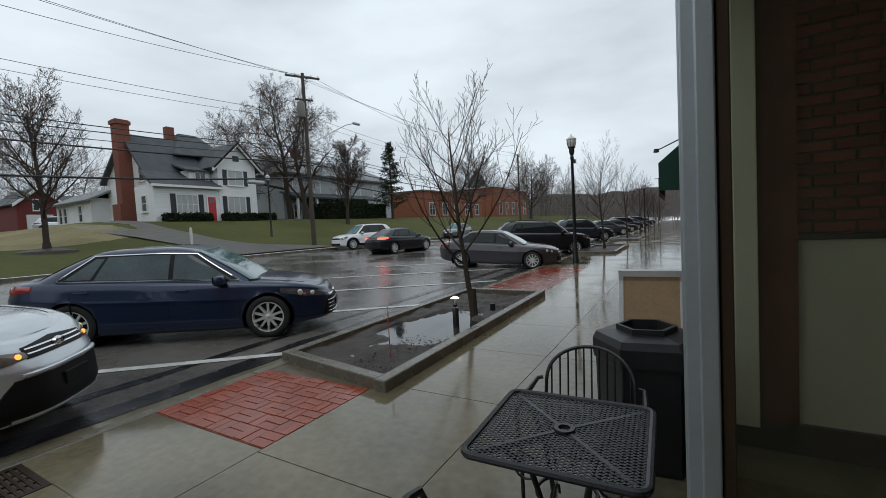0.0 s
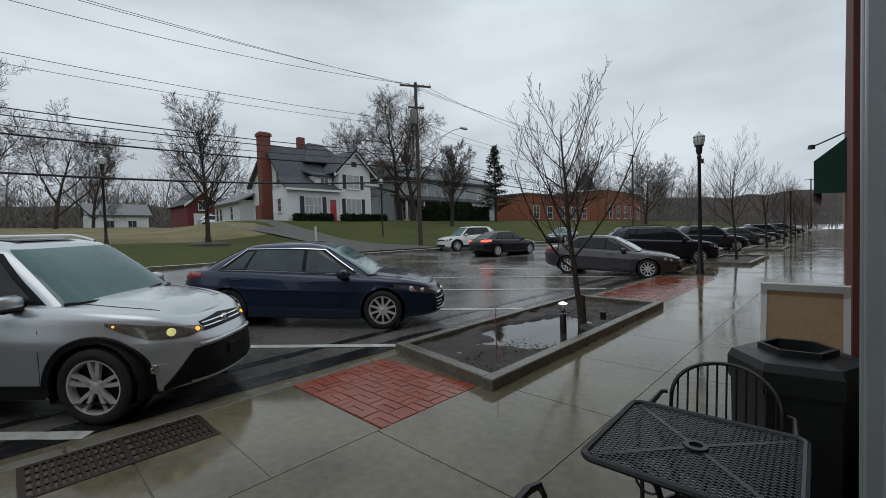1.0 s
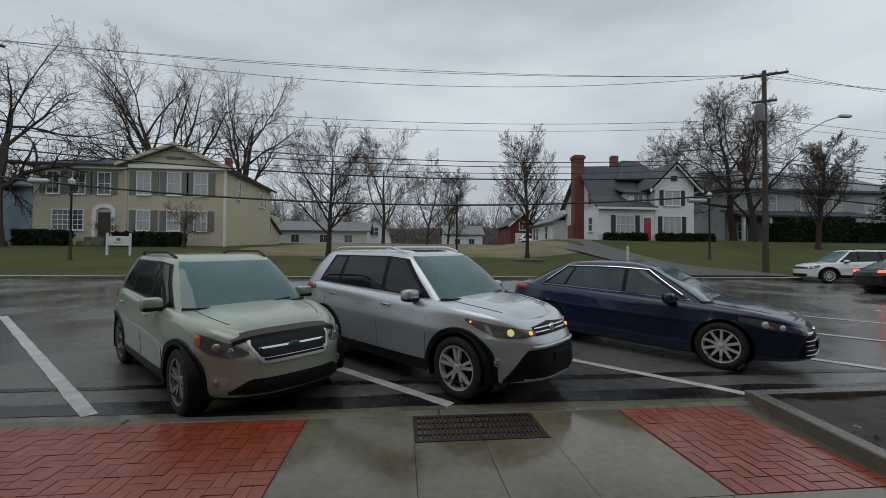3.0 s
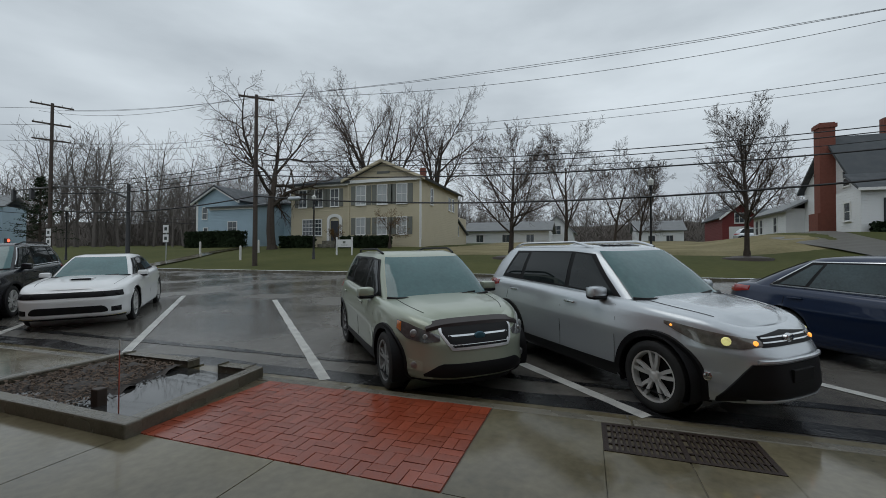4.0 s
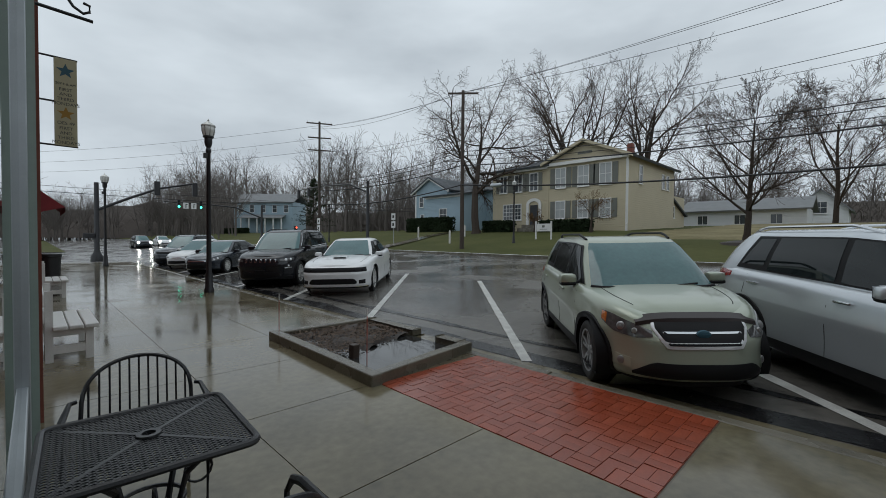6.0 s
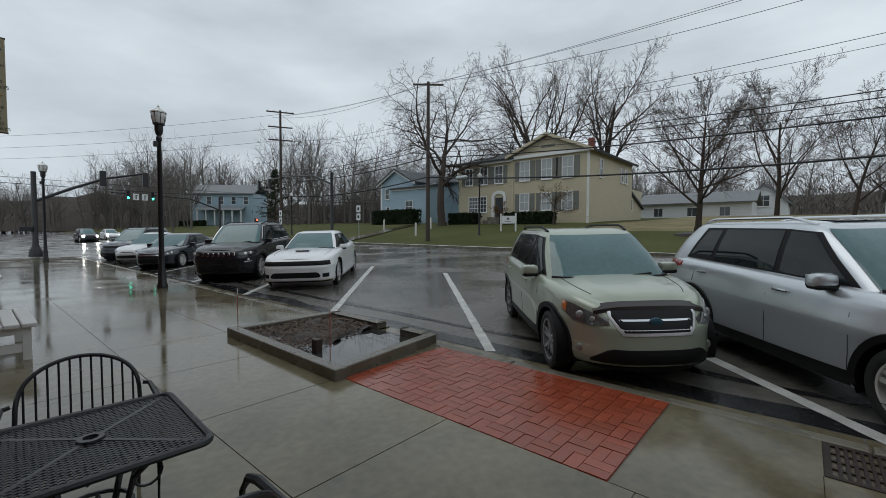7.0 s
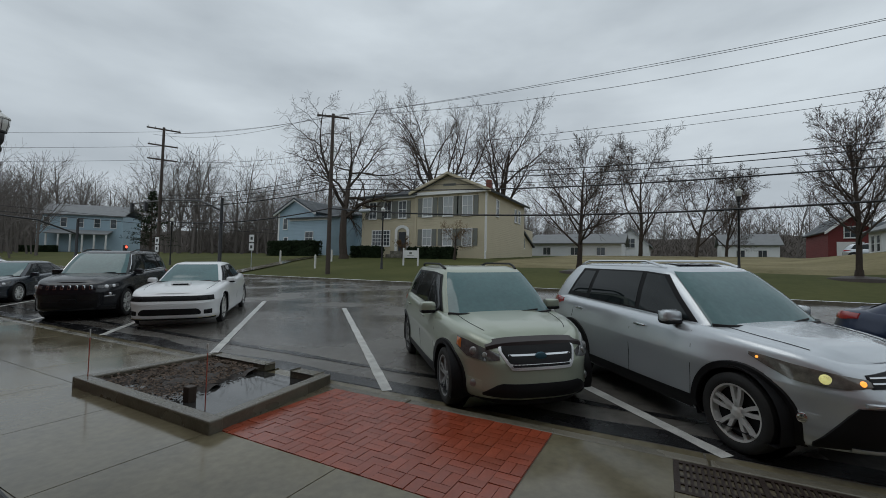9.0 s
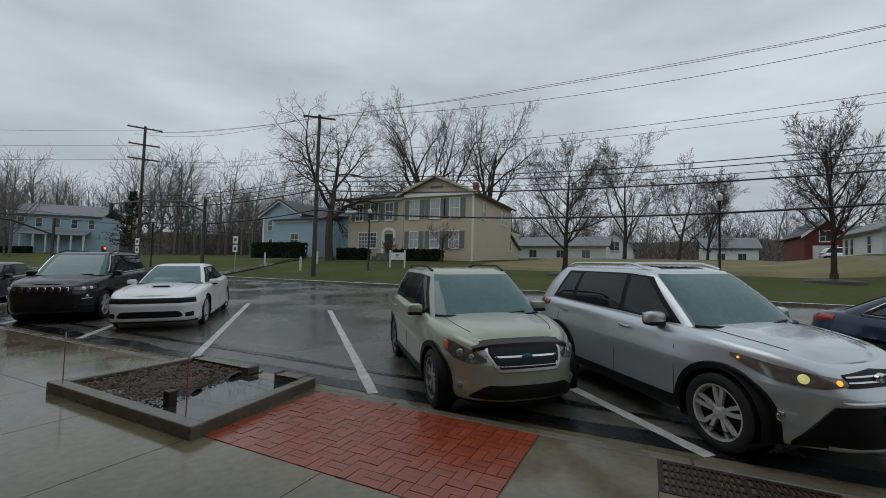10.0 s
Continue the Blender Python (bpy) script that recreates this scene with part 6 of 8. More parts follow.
def slope(parent, a, b, c, d, thick, material, name="roof"):
    """A roof plane through four corners, with a thickness."""
    a, b, c, d = (Vector(p) for p in (a, b, c, d))
    n = (b - a).cross(d - a).normalized()
    if n.z < 0:
        n = -n
    v = [p for p in (a, b, c, d)] + [p - n * thick for p in (a, b, c, d)]
    f = [(0, 1, 2, 3), (7, 6, 5, 4), (0, 4, 5, 1), (1, 5, 6, 2), (2, 6, 7, 3), (3, 7, 4, 0)]
    return mesh_ob(name, v, f, material, parent)


def window(parent, face, y0, z0, y1, z1, glass=None, shutters=None, cols=2, rows=2, axis="x", sw=0.0):
    """A sash window on a wall that faces +x (axis x) or +y/-y (axis y, face given as (y, sign))."""
    glass = glass or WINDOW_GLASS
    w = new("window")
    w.parent = parent

    def put(nm, a, za, b, zb, d0, d1, mt, lab=""):
        if axis == "x":
            bm = boxes((face + d0, a, za, face + d1, b, zb))
        else:
            fy, sg = face
            bm = boxes((a, fy + sg * d0, za, b, fy + sg * d1, zb)) if sg > 0 else boxes((a, fy + sg * d1, za, b, fy + sg * d0, zb))
        return part(nm, bm, mt, w, lab)

    t = 0.09
    put("pane", y0, z0, y1, z1, 0.0, 0.02, glass)
    for a, za, b, zb in ((y0 - t, z0 - t, y0, z1 + t), (y1, z0 - t, y1 + t, z1 + t), (y0, z1, y1, z1 + t), (y0, z0 - t, y1, z0)):
        put("frame", a, za, b, zb, -0.05, 0.07, TRIM_WHITE)
    put("sill", y0 - t * 1.4, z0 - t * 1.5, y1 + t * 1.4, z0 - t, -0.02, 0.14, TRIM_WHITE)
    for k in range(1, cols):
        y = y0 + (y1 - y0) * k / cols
        put("mullion", y - 0.02, z0, y + 0.02, z1, 0.0, 0.045, TRIM_WHITE)
    for k in range(1, rows):
        z = z0 + (z1 - z0) * k / rows
        put("mullion", y0, z - 0.025, y1, z + 0.025, 0.0, 0.05, TRIM_WHITE)
    if shutters:
        for a in (y0 - t - 0.05 - sw, y1 + t + 0.05):
            put("shutter", a, z0 - 0.05, a + sw, z1 + 0.05, 0.0, 0.06, shutters)


# pale yellow two-storey house
yel = root("house", Matrix.Identity(4), "pale yellow clapboard two-storey house with gable front and grey-green shutters", "house")
YX, Y0, Y1, YZ = -37.5, -30.6, -15.4, 2.6
part("wall", prism([(-23.3, YZ - 1), (Y1, YZ - 1), (Y1, 9.25), (-19.4, 10.85), (-23.3, 9.3)], YX - 12.5, YX), SIDING_YELLOW, yel)
part("wall", boxes((YX - 12.5, Y0, YZ - 1, YX - 0.25, -23.3, 9.2)), SIDING_YELLOW, yel)
part("wall", boxes((YX - 18.0, Y0 + 5, YZ - 1, YX - 12.5, Y1 - 0.5, 6.6)), SIDING_YELLOW, yel)
slope(yel, (YX + 0.6, Y1 + 0.6, 9.12), (YX - 13, Y1 + 0.6, 9.12), (YX - 13, -19.4, 11.12), (YX + 0.6, -19.4, 11.12), 0.22, SHINGLE)
slope(yel, (YX + 0.6, -23.9, 9.25), (YX - 13, -23.9, 9.25), (YX - 13, -19.4, 11.12), (YX + 0.6, -19.4, 11.12), 0.22, SHINGLE)
slope(yel, (YX + 0.45, Y0 - 0.5, 9.15), (YX + 0.45, -23.0, 9.15), (YX - 6.2, -23.0, 11.0), (YX - 6.2, Y0 + 2.5, 11.0), 0.2, SHINGLE)
slope(yel, (YX - 13, Y0 - 0.5, 9.15), (YX - 13, -23.0, 9.15), (YX - 6.2, -23.0, 11.0), (YX - 6.2, Y0 + 2.5, 11.0), 0.2, SHINGLE)
slope(yel, (YX + 0.45, Y0 - 0.5, 9.15), (YX - 13, Y0 - 0.5, 9.15), (YX - 6.2, Y0 + 2.5, 11.0), (YX - 6.2, Y0 + 2.5, 11.0), 0.2, SHINGLE)
slope(yel, (YX - 12.5, Y1 - 0.2, 6.6), (YX - 18.3, Y1 - 0.2, 4.6), (YX - 18.3, Y0 + 4.7, 4.6), (YX - 12.5, Y0 + 4.7, 6.6), 0.2, SHINGLE)
part("frieze", boxes((YX, -23.3, 8.9, YX + 0.35, Y1 + 0.2, 9.2)), TRIM_WHITE, yel, "pale cornice band")
part("frieze", boxes((YX - 0.25, Y0 - 0.2, 8.8, YX + 0.2, -23.3, 9.1)), TRIM_WHITE, yel, "pale cornice band")
for a, b in (((-23.9, 9.3), (-19.4, 11.15)), ((-19.4, 11.15), (Y1 + 0.6, 9.17))):
    part("rake_board", prism([(a[0], a[1] - 0.32), (b[0], b[1] - 0.32), (b[0], b[1] - 0.05), (a[0], a[1] - 0.05)], YX + 0.35, YX + 0.62), SIDING_YELLOW, yel)
part("corner_board", boxes((YX - 0.1, Y1 - 0.1, YZ - 1, YX + 0.05, Y1 + 0.06, 9.1)), TRIM_WHITE, yel)
part("corner_board", boxes((YX - 0.05, -23.45, YZ - 1, YX + 0.06, -23.2, 9.1)), SIDING_YELLOW, yel)
part("downpipe", tube(bmesh.new(), [(YX + 0.1, Y1 + 0.08, 9.0), (YX + 0.1, Y1 + 0.1, 3.2), (YX + 0.3, Y1 + 0.12, 3.0)], 0.06, 6), TRIM_WHITE, yel)
part("vent", boxes((YX + 0.01, -20.1, 9.75, YX + 0.06, -18.7, 10.0)), SHUTTER_GREY, yel)
part("chimney", boxes((YX - 3.3, -16.6, 9.5, YX - 2.8, -16.1, 10.7)), CHIMNEY_BRICK, yel)
part("vent_pipe", tube(bmesh.new(), [(YX - 3, -25.5, 9.8), (YX - 3, -25.5, 11.3)], 0.07, 6), SHUTTER_BLACK, yel)
for y in (-29.1, -27.1, -25.15):
    window(yel, YX - 0.25, y - 0.45, 6.75, y + 0.45, 8.5, WINDOW_GLASS, SHUTTER_GREY, 2, 2, sw=0.42)
for y in (-21.9, -19.5, -17.35):
    window(yel, YX, y - 0.5, 6.75, y + 0.5, 8.6, BLIND, SHUTTER_GREY, 2, 2, sw=0.5)
    window(yel, YX, y - 0.48, 3.75, y + 0.48, 5.35, BLIND, SHUTTER_GREY, 2, 2, sw=0.48)
window(yel, YX - 0.25, -29.05, 3.75, -26.75, 5.35, WINDOW_GLASS, None, 6, 4)
for x, z0, z1 in ((-40.5, 6.9, 8.5), (-46.5, 6.9, 8.3), (-47.8, 6.9, 8.3)):
    window(yel, (Y1, 1), x - 0.35, z0, x + 0.35, z1, WINDOW_GLASS, None, 1, 2, axis="y")
window(yel, (Y1 - 0.5, 1), -51.8, 4.2, -51.1, 5.4, WINDOW_GLASS, None, 1, 2, axis="y")
part("door", boxes((YX - 0.24, -25.55, 3.1, YX - 0.18, -24.65, 5.2)), SHUTTER_BLACK, yel, "dark front door")
part("door_surround", prism([(-26.0, 3.1), (-25.7, 3.1), (-25.7, 5.2)] + [(-25.1 + 0.6 * math.cos(radians(a)), 5.2 + 0.4 * math.sin(radians(a))) for a in range(180, -1, -20)] + [(-24.5, 3.1), (-24.2, 3.1), (-24.2, 5.3)] + [(-25.1 + 0.9 * math.cos(radians(a)), 5.3 + 0.62 * math.sin(radians(a))) for a in range(0, 181, 20)], YX - 0.25, YX - 0.12), TRIM_WHITE, yel, "white arched door surround")
part("porch_step", boxes((YX - 0.3, -26.2, 2.4, YX + 1.2, -24.0, 2.75), (YX - 0.3, -26.0, 2.75, YX + 0.7, -24.2, 3.1)), CONCRETE_DARK, yel)

# white farmhouse with a red door
wh = root("house", Matrix.Identity(4), "white clapboard farmhouse with slate roof, red door and black shutters", "house")
WX, WZ = -36.0, 2.9
part("wall", prism([(22.6, WZ - 0.8), (26.4, WZ - 0.8), (26.4, 8.4), (24.45, 10.25), (22.6, 8.4)], WX - 9.5, WX), SIDING_WHITE, wh)
part("wall", boxes((WX - 3.0, 17.25, WZ - 0.8, WX - 0.05, 22.6, 6.25)), SIDING_WHITE, wh)
part("wall", prism_y([(WX - 9.5, WZ - 0.8), (WX - 2.0, WZ - 0.8), (WX - 2.0, 7.3), (WX - 5.3, 10.9), (WX - 9.5, 7.4)], 18.0, 22.6), SIDING_WHITE, wh)
# the long front slope sweeps down over the low front room
slope(wh, (WX - 5.3, 17.55, 11.1), (WX - 5.3, 22.9, 11.1), (WX - 2.1, 22.9, 7.55), (WX - 2.1, 17.55, 7.55), 0.18, SHINGLE)
slope(wh, (WX - 2.1, 17.3, 7.58), (WX - 2.1, 22.9, 7.58), (WX + 0.4, 22.75, 6.25), (WX + 0.4, 16.95, 6.25), 0.18, SHINGLE)
slope(wh, (WX - 5.3, 17.55, 11.1), (WX - 5.3, 24.0, 11.1), (WX - 9.9, 24.0, 7.2), (WX - 9.9, 17.55, 7.2), 0.18, SHINGLE)
slope(wh, (WX + 0.5, 27.0, 8.0), (WX - 9.8, 27.0, 8.0), (WX - 9.8, 24.45, 10.5), (WX + 0.5, 24.45, 10.5), 0.18, SHINGLE)
slope(wh, (WX + 0.5, 21.95, 8.0), (WX - 9.8, 21.95, 8.0), (WX - 9.8, 24.45, 10.5), (WX + 0.5, 24.45, 10.5), 0.18, SHINGLE)
# pyramid roof behind
slope(wh, (WX - 8, 20.8, 9.5), (WX - 8, 26.5, 9.5), (WX - 6.4, 24.4, 12.0), (WX - 6.4, 22.8, 12.0), 0.15, SHINGLE)
slope(wh, (WX - 3.2, 20.8, 9.5), (WX - 3.2, 26.5, 9.5), (WX - 6.0, 24.4, 12.0), (WX - 6.0, 22.8, 12.0), 0.15, SHINGLE)
slope(wh, (WX - 8, 20.8, 9.5), (WX - 3.2, 20.8, 9.5), (WX - 6.0, 22.8, 12.0), (WX - 6.4, 22.8, 12.0), 0.15, SHINGLE)
part("eave_board", boxes((WX + 0.25, 16.95, 6.05, WX + 0.42, 22.8, 6.24)), TRIM_WHITE, wh)
for a, b in (((21.95, 8.0), (24.45, 10.5)), ((24.45, 10.5), (27.0, 8.0))):
    part("rake_board", prism([(a[0], a[1] - 0.36), (b[0], b[1] - 0.36), (b[0], b[1] - 0.06), (a[0], a[1] - 0.06)], WX + 0.3, WX + 0.5), TRIM_WHITE, wh)
part("chimney", boxes((WX - 5.5, 17.0, 2.2, WX - 4.6, 18.0, 12.1), (WX - 5.6, 16.9, 11.7, WX - 4.5, 18.1, 12.0), (WX - 5.7, 16.7, 2.2, WX - 4.3, 18.0, 5.0)), CHIMNEY_BRICK, wh, "tall red brick chimney stack")
part("chimney", boxes((WX - 6.6, 21.7, 10.6, WX - 6.0, 22.4, 12.5)), CHIMNEY_BRICK, wh, "short brick chimney")
part("dormer", prism([(20.6, 6.4), (22.4, 6.4), (22.4, 7.75), (20.6, 7.75)], WX - 2.8, WX - 0.9), SIDING_WHITE, wh)
slope(wh, (WX - 0.6, 20.2, 7.75), (WX - 0.6, 22.7, 7.75), (WX - 3.6, 22.7, 8.7), (WX - 3.6, 20.2, 8.7), 0.14, SHINGLE)
window(wh, WX - 0.9, 21.1, 6.75, 21.95, 7.55, WINDOW_GLASS, None, 2, 1)
for a, b in ((18.95, 19.7), (19.85, 20.6)):
    window(wh, WX - 0.05, a, 3.95, b, 5.45, BLIND, None, 2, 2)
for y in (18.45, 20.75):
    part("shutter", boxes((WX - 0.05, y, 3.85, WX + 0.03, y + 0.38, 5.55)), SHUTTER_BLACK, wh)
window(wh, WX, 23.4, 3.95, 25.1, 5.45, BLIND, SHUTTER_BLACK, 3, 1, sw=0.36)
window(wh, WX, 23.55, 6.55, 25.0, 7.85, BLIND, SHUTTER_BLACK, 2, 2, sw=0.36)
part("vent", boxes((WX, 24.15, 8.75, WX + 0.05, 24.75, 9.25)), SHUTTER_BLACK, wh)
door = part("door", boxes((WX - 0.05, 21.5, 3.25, WX + 0.03, 22.2, 5.35)), RED_PAINT, wh, "bright red front door")
part("door_glass", boxes((WX + 0.03, 21.68, 4.85, WX + 0.04, 22.02, 5.2)), WINDOW_GLASS, door)
part("door_frame", boxes((WX - 0.05, 21.38, 3.2, WX + 0.06, 21.5, 5.5), (WX - 0.05, 22.2, 3.2, WX + 0.06, 22.32, 5.5), (WX - 0.05, 21.5, 5.35, WX + 0.06, 22.2, 5.5)), TRIM_WHITE, wh)
for z0, z1 in ((4.4, 5.6), (6.9, 8.0)):
    window(wh, (18.0, -1), WX - 3.6, z0, WX - 2.8, z1, WINDOW_GLASS, None, 1, 2, axis="y")
window(wh, (17.25, -1), WX - 1.9, 4.2, WX - 1.2, 5.4, WINDOW_GLASS, None, 1, 2, axis="y")
part("annex", boxes((WX - 17.0, 16.6, 2.6, WX - 9.5, 21.0, 5.9)), SIDING_WHITE, wh)
slope(wh, (WX - 8.9, 16.1, 5.7), (WX - 17.4, 16.1, 5.7), (WX - 17.4, 18.8, 7.0), (WX - 8.9, 18.8, 7.0), 0.16, SHINGLE_LIGHT)
slope(wh, (WX - 8.9, 21.5, 5.7), (WX - 17.4, 21.5, 5.7), (WX - 17.4, 18.8, 7.0), (WX - 8.9, 18.8, 7.0), 0.16, SHINGLE_LIGHT)
for x in (-52.0, -50.9, -47.6):
    window(wh, (16.6, -1), x - 0.35, 3.9, x + 0.35, 5.3, WINDOW_GLASS, None, 1, 2, axis="y")

# blue house behind the oak
bl_h = root("house", Matrix.Identity(4), "light blue clapboard house with a white-trimmed gable", "house")
part("wall", prism([(-51.5, 2), (-44.3, 2), (-44.3, 9.1), (-47.9, 10.9), (-51.5, 9.1)], -58, -44), SIDING_BLUE, bl_h)
part("wall", boxes((-55, -47.4, 2, -42.5, -39.7, 8.0)), SIDING_BLUE, bl_h)
part("wall", boxes((-58, -44.3, 2, -47.5, -35.8, 8.8)), SIDING_BLUE, bl_h)
slope(bl_h, (-43.4, -52.1, 8.9), (-58, -52.1, 8.9), (-58, -47.9, 11.1), (-43.4, -47.9, 11.1), 0.2, SHINGLE)
slope(bl_h, (-43.4, -43.7, 8.9), (-58, -43.7, 8.9), (-58, -47.9, 11.1), (-43.4, -47.9, 11.1), 0.2, SHINGLE)
slope(bl_h, (-47, -44.2, 8.7), (-47, -35.3, 8.7), (-52.5, -35.3, 10.4), (-52.5, -44.2, 10.4), 0.2, SHINGLE)
slope(bl_h, (-42.0, -47.7, 7.9), (-42.0, -39.2, 7.9), (-48, -39.2, 9.0), (-48, -47.7, 9.0), 0.2, SHINGLE)
for a, b in (((-52.1, 8.9), (-47.9, 11.1)), ((-47.9, 11.1), (-43.7, 8.9))):
    part("rake_board", prism([(a[0], a[1] - 0.4), (b[0], b[1] - 0.4), (b[0], b[1] - 0.05), (a[0], a[1] - 0.05)], -43.7, -43.45), TRIM_WHITE, bl_h)
part("corner_board", boxes((-44.05, -51.55, 2, -43.95, -51.25, 9)), TRIM_WHITE, bl_h)
part("corner_board", boxes((-42.55, -40.0, 2, -42.4, -39.65, 8)), TRIM_WHITE, bl_h)
part("frieze", boxes((-42.5, -47.4, 7.5, -42.35, -39.6, 7.8)), TRIM_WHITE, bl_h)
for y in (-50.0, -46.2):
    window(bl_h, -44.0, y - 0.4, 6.6, y + 0.4, 8.1, WINDOW_GLASS, None, 1, 2)
window(bl_h, -44.0, -48.5, 6.6, -47.8, 7.6, WINDOW_GLASS, None, 1, 2)
for y in (-49.8, -48.4):
    window(bl_h, -44.0, y - 0.35, 3.3, y + 0.35, 5.3, WINDOW_GLASS, None, 1, 2)
window(bl_h, -42.5, -44.3, 3.6, -42.9, 5.9, WINDOW_GLASS, None, 2, 3)

# farther houses
hz = root("house", Matrix.Translation((-53, -131, 2.0)) @ Matrix.Rotation(radians(42), 4, "Z") @ Matrix.Translation((61, 103, 0)), "blue-grey two-storey house with a columned porch beyond the crossing", "house")
part("wall", boxes((-66, -112, 1, -56, -94, 10.4)), SIDING_BLUE, hz)
slope(hz, (-55.3, -112.6, 10.2), (-55.3, -93.4, 10.2), (-61, -93.4, 13.2), (-61, -112.6, 13.2), 0.25, SHINGLE_LIGHT)
slope(hz, (-66.7, -112.6, 10.2), (-66.7, -93.4, 10.2), (-61, -93.4, 13.2), (-61, -112.6, 13.2), 0.25, SHINGLE_LIGHT)
slope(hz, (-53, -109, 5.4), (-53, -96, 5.4), (-56, -96, 6.5), (-56, -109, 6.5), 0.2, SHINGLE_LIGHT, "porch_roof")
for k in range(6):
    part("column", boxes((-53.4, -108.6 + 2.45 * k, 1, -53.1, -108.3 + 2.45 * k, 5.3)), TRIM_WHITE, hz)
for y in (-110, -106.5, -103, -99.5, -96):
    window(hz, -56, y - 0.6, 7.2, y + 0.6, 9.3, WINDOW_GLASS, None, 1, 2)

rn = root("house", Matrix.Identity(4), "long low white ranch house with a grey roof behind the lawn", "house")
part("wall", boxes((-78, -20.0, 1.8, -70, -6.0, 6.0)), SIDING_WHITE, rn)
slope(rn, (-69.2, -20.6, 5.9), (-69.2, -5.4, 5.9), (-74, -5.4, 7.7), (-74, -20.6, 7.7), 0.2, SHINGLE_LIGHT)
slope(rn, (-78.8, -20.6, 5.9), (-78.8, -5.4, 5.9), (-74, -5.4, 7.7), (-74, -20.6, 7.7), 0.2, SHINGLE_LIGHT)
for y in (-17.5, -13, -9):
    window(rn, -70, y - 0.6, 4.0, y + 0.6, 5.2, WINDOW_GLASS, None, 2, 1)
gb2 = root("house", Matrix.Identity(4), "white gabled house far behind the lawn", "house")
part("wall", prism([(-8.5, 1.8), (-2.5, 1.8), (-2.5, 6.4), (-5.5, 9.2), (-8.5, 6.4)], -92, -82), SIDING_WHITE, gb2)
slope(gb2, (-81.5, -9.1, 6.0), (-92, -9.1, 6.0), (-92, -5.5, 9.4), (-81.5, -5.5, 9.4), 0.2, SHINGLE_LIGHT)
slope(gb2, (-81.5, -1.9, 6.0), (-92, -1.9, 6.0), (-92, -5.5, 9.4), (-81.5, -5.5, 9.4), 0.2, SHINGLE_LIGHT)
window(gb2, -82, -6.2, 5.8, -4.8, 7.4, WINDOW_GLASS, None, 2, 2)
window(gb2, -82, -7.8, 3.0, -6.6, 4.6, WINDOW_GLASS, None, 2, 2)
for yy, w_ in ((13.5, 8.5), (36, 9)):
    o = root("house", Matrix.Identity(4), "small white house with a low roof far behind the lawn", "house")
    part("wall", boxes((-99, yy - w_ / 2, 2, -92, yy + w_ / 2, 7.0)), SIDING_WHITE, o)
    slope(o, (-91.4, yy - w_ / 2 - 0.5, 6.8), (-91.4, yy + w_ / 2 + 0.5, 6.8), (-95.5, yy + w_ / 2 + 0.5, 9.0), (-95.5, yy - w_ / 2 - 0.5, 9.0), 0.2, SHINGLE_LIGHT)
    slope(o, (-99.6, yy - w_ / 2 - 0.5, 6.8), (-99.6, yy + w_ / 2 + 0.5, 6.8), (-95.5, yy + w_ / 2 + 0.5, 9.0), (-95.5, yy - w_ / 2 - 0.5, 9.0), 0.2, SHINGLE_LIGHT)
    for k in (-2, 1.2):
        window(o, -92, yy + k, 4.4, yy + k + 1.2, 5.8, WINDOW_GLASS, None, 2, 1)

barn = root("garage", Matrix.Identity(4), "dark red garage barn with white-trimmed gable and a low wing", "garage")
part("wall", prism([(15.6, 2.4), (19.2, 2.4), (19.2, 6.7), (17.4, 8.1), (15.6, 6.7)], -68, -60), BARN_RED, barn)
part("wall", boxes((-68, 19.2, 2.4, -60.5, 26.0, 6.4)), BARN_RED, barn)
slope(barn, (-59.6, 15.2, 6.4), (-68, 15.2, 6.4), (-68, 17.4, 8.3), (-59.6, 17.4, 8.3), 0.15, SHINGLE)
slope(barn, (-59.6, 19.6, 6.4), (-68, 19.6, 6.4), (-68, 17.4, 8.3), (-59.6, 17.4, 8.3), 0.15, SHINGLE)
slope(barn, (-59.9, 19.2, 6.3), (-59.9, 26.4, 6.3), (-64, 26.4, 7.8), (-64, 19.2, 7.8), 0.15, SHINGLE)
for a, b in (((15.2, 6.4), (17.4, 8.3)), ((17.4, 8.3), (19.6, 6.4))):
    part("rake_board", prism([(a[0], a[1] - 0.3), (b[0], b[1] - 0.3), (b[0], b[1]), (a[0], a[1])], -59.6, -59.4), TRIM_WHITE, barn)
part("door", boxes((-60, 16.3, 3.3, -59.95, 18.5, 5.3)), TRIM_WHITE, barn, "white garage door")
window(barn, -60, 16.95, 5.8, 17.85, 6.9, WINDOW_GLASS, None, 2, 2)

br = root("house", Matrix.Identity(4), "old grey two-storey house with a white porch, seen behind trees", "house")
part("wall", boxes((-54, 34.5, 2, -42, 56, 9.5)), SIDING_GREY, br)
slope(br, (-41.2, 33.9, 9.3), (-41.2, 56.6, 9.3), (-48, 54, 12.6), (-48, 37, 12.6), 0.25, SHINGLE_LIGHT)
slope(br, (-54.8, 33.9, 9.3), (-54.8, 56.6, 9.3), (-48, 54, 12.6), (-48, 37, 12.6), 0.25, SHINGLE_LIGHT)
slope(br, (-41.2, 33.9, 9.3), (-54.8, 33.9, 9.3), (-48, 37, 12.6), (-48, 37, 12.6), 0.25, SHINGLE_LIGHT)
slope(br, (-39.2, 34, 6.2), (-39.2, 50, 6.2), (-42, 50, 7.0), (-42, 34, 7.0), 0.2, SHINGLE, "porch_roof")
for k in range(6):
    part("column", boxes((-39.7, 34.4 + 3.0 * k, 2.5, -39.45, 34.65 + 3.0 * k, 6.1)), TRIM_WHITE, br)
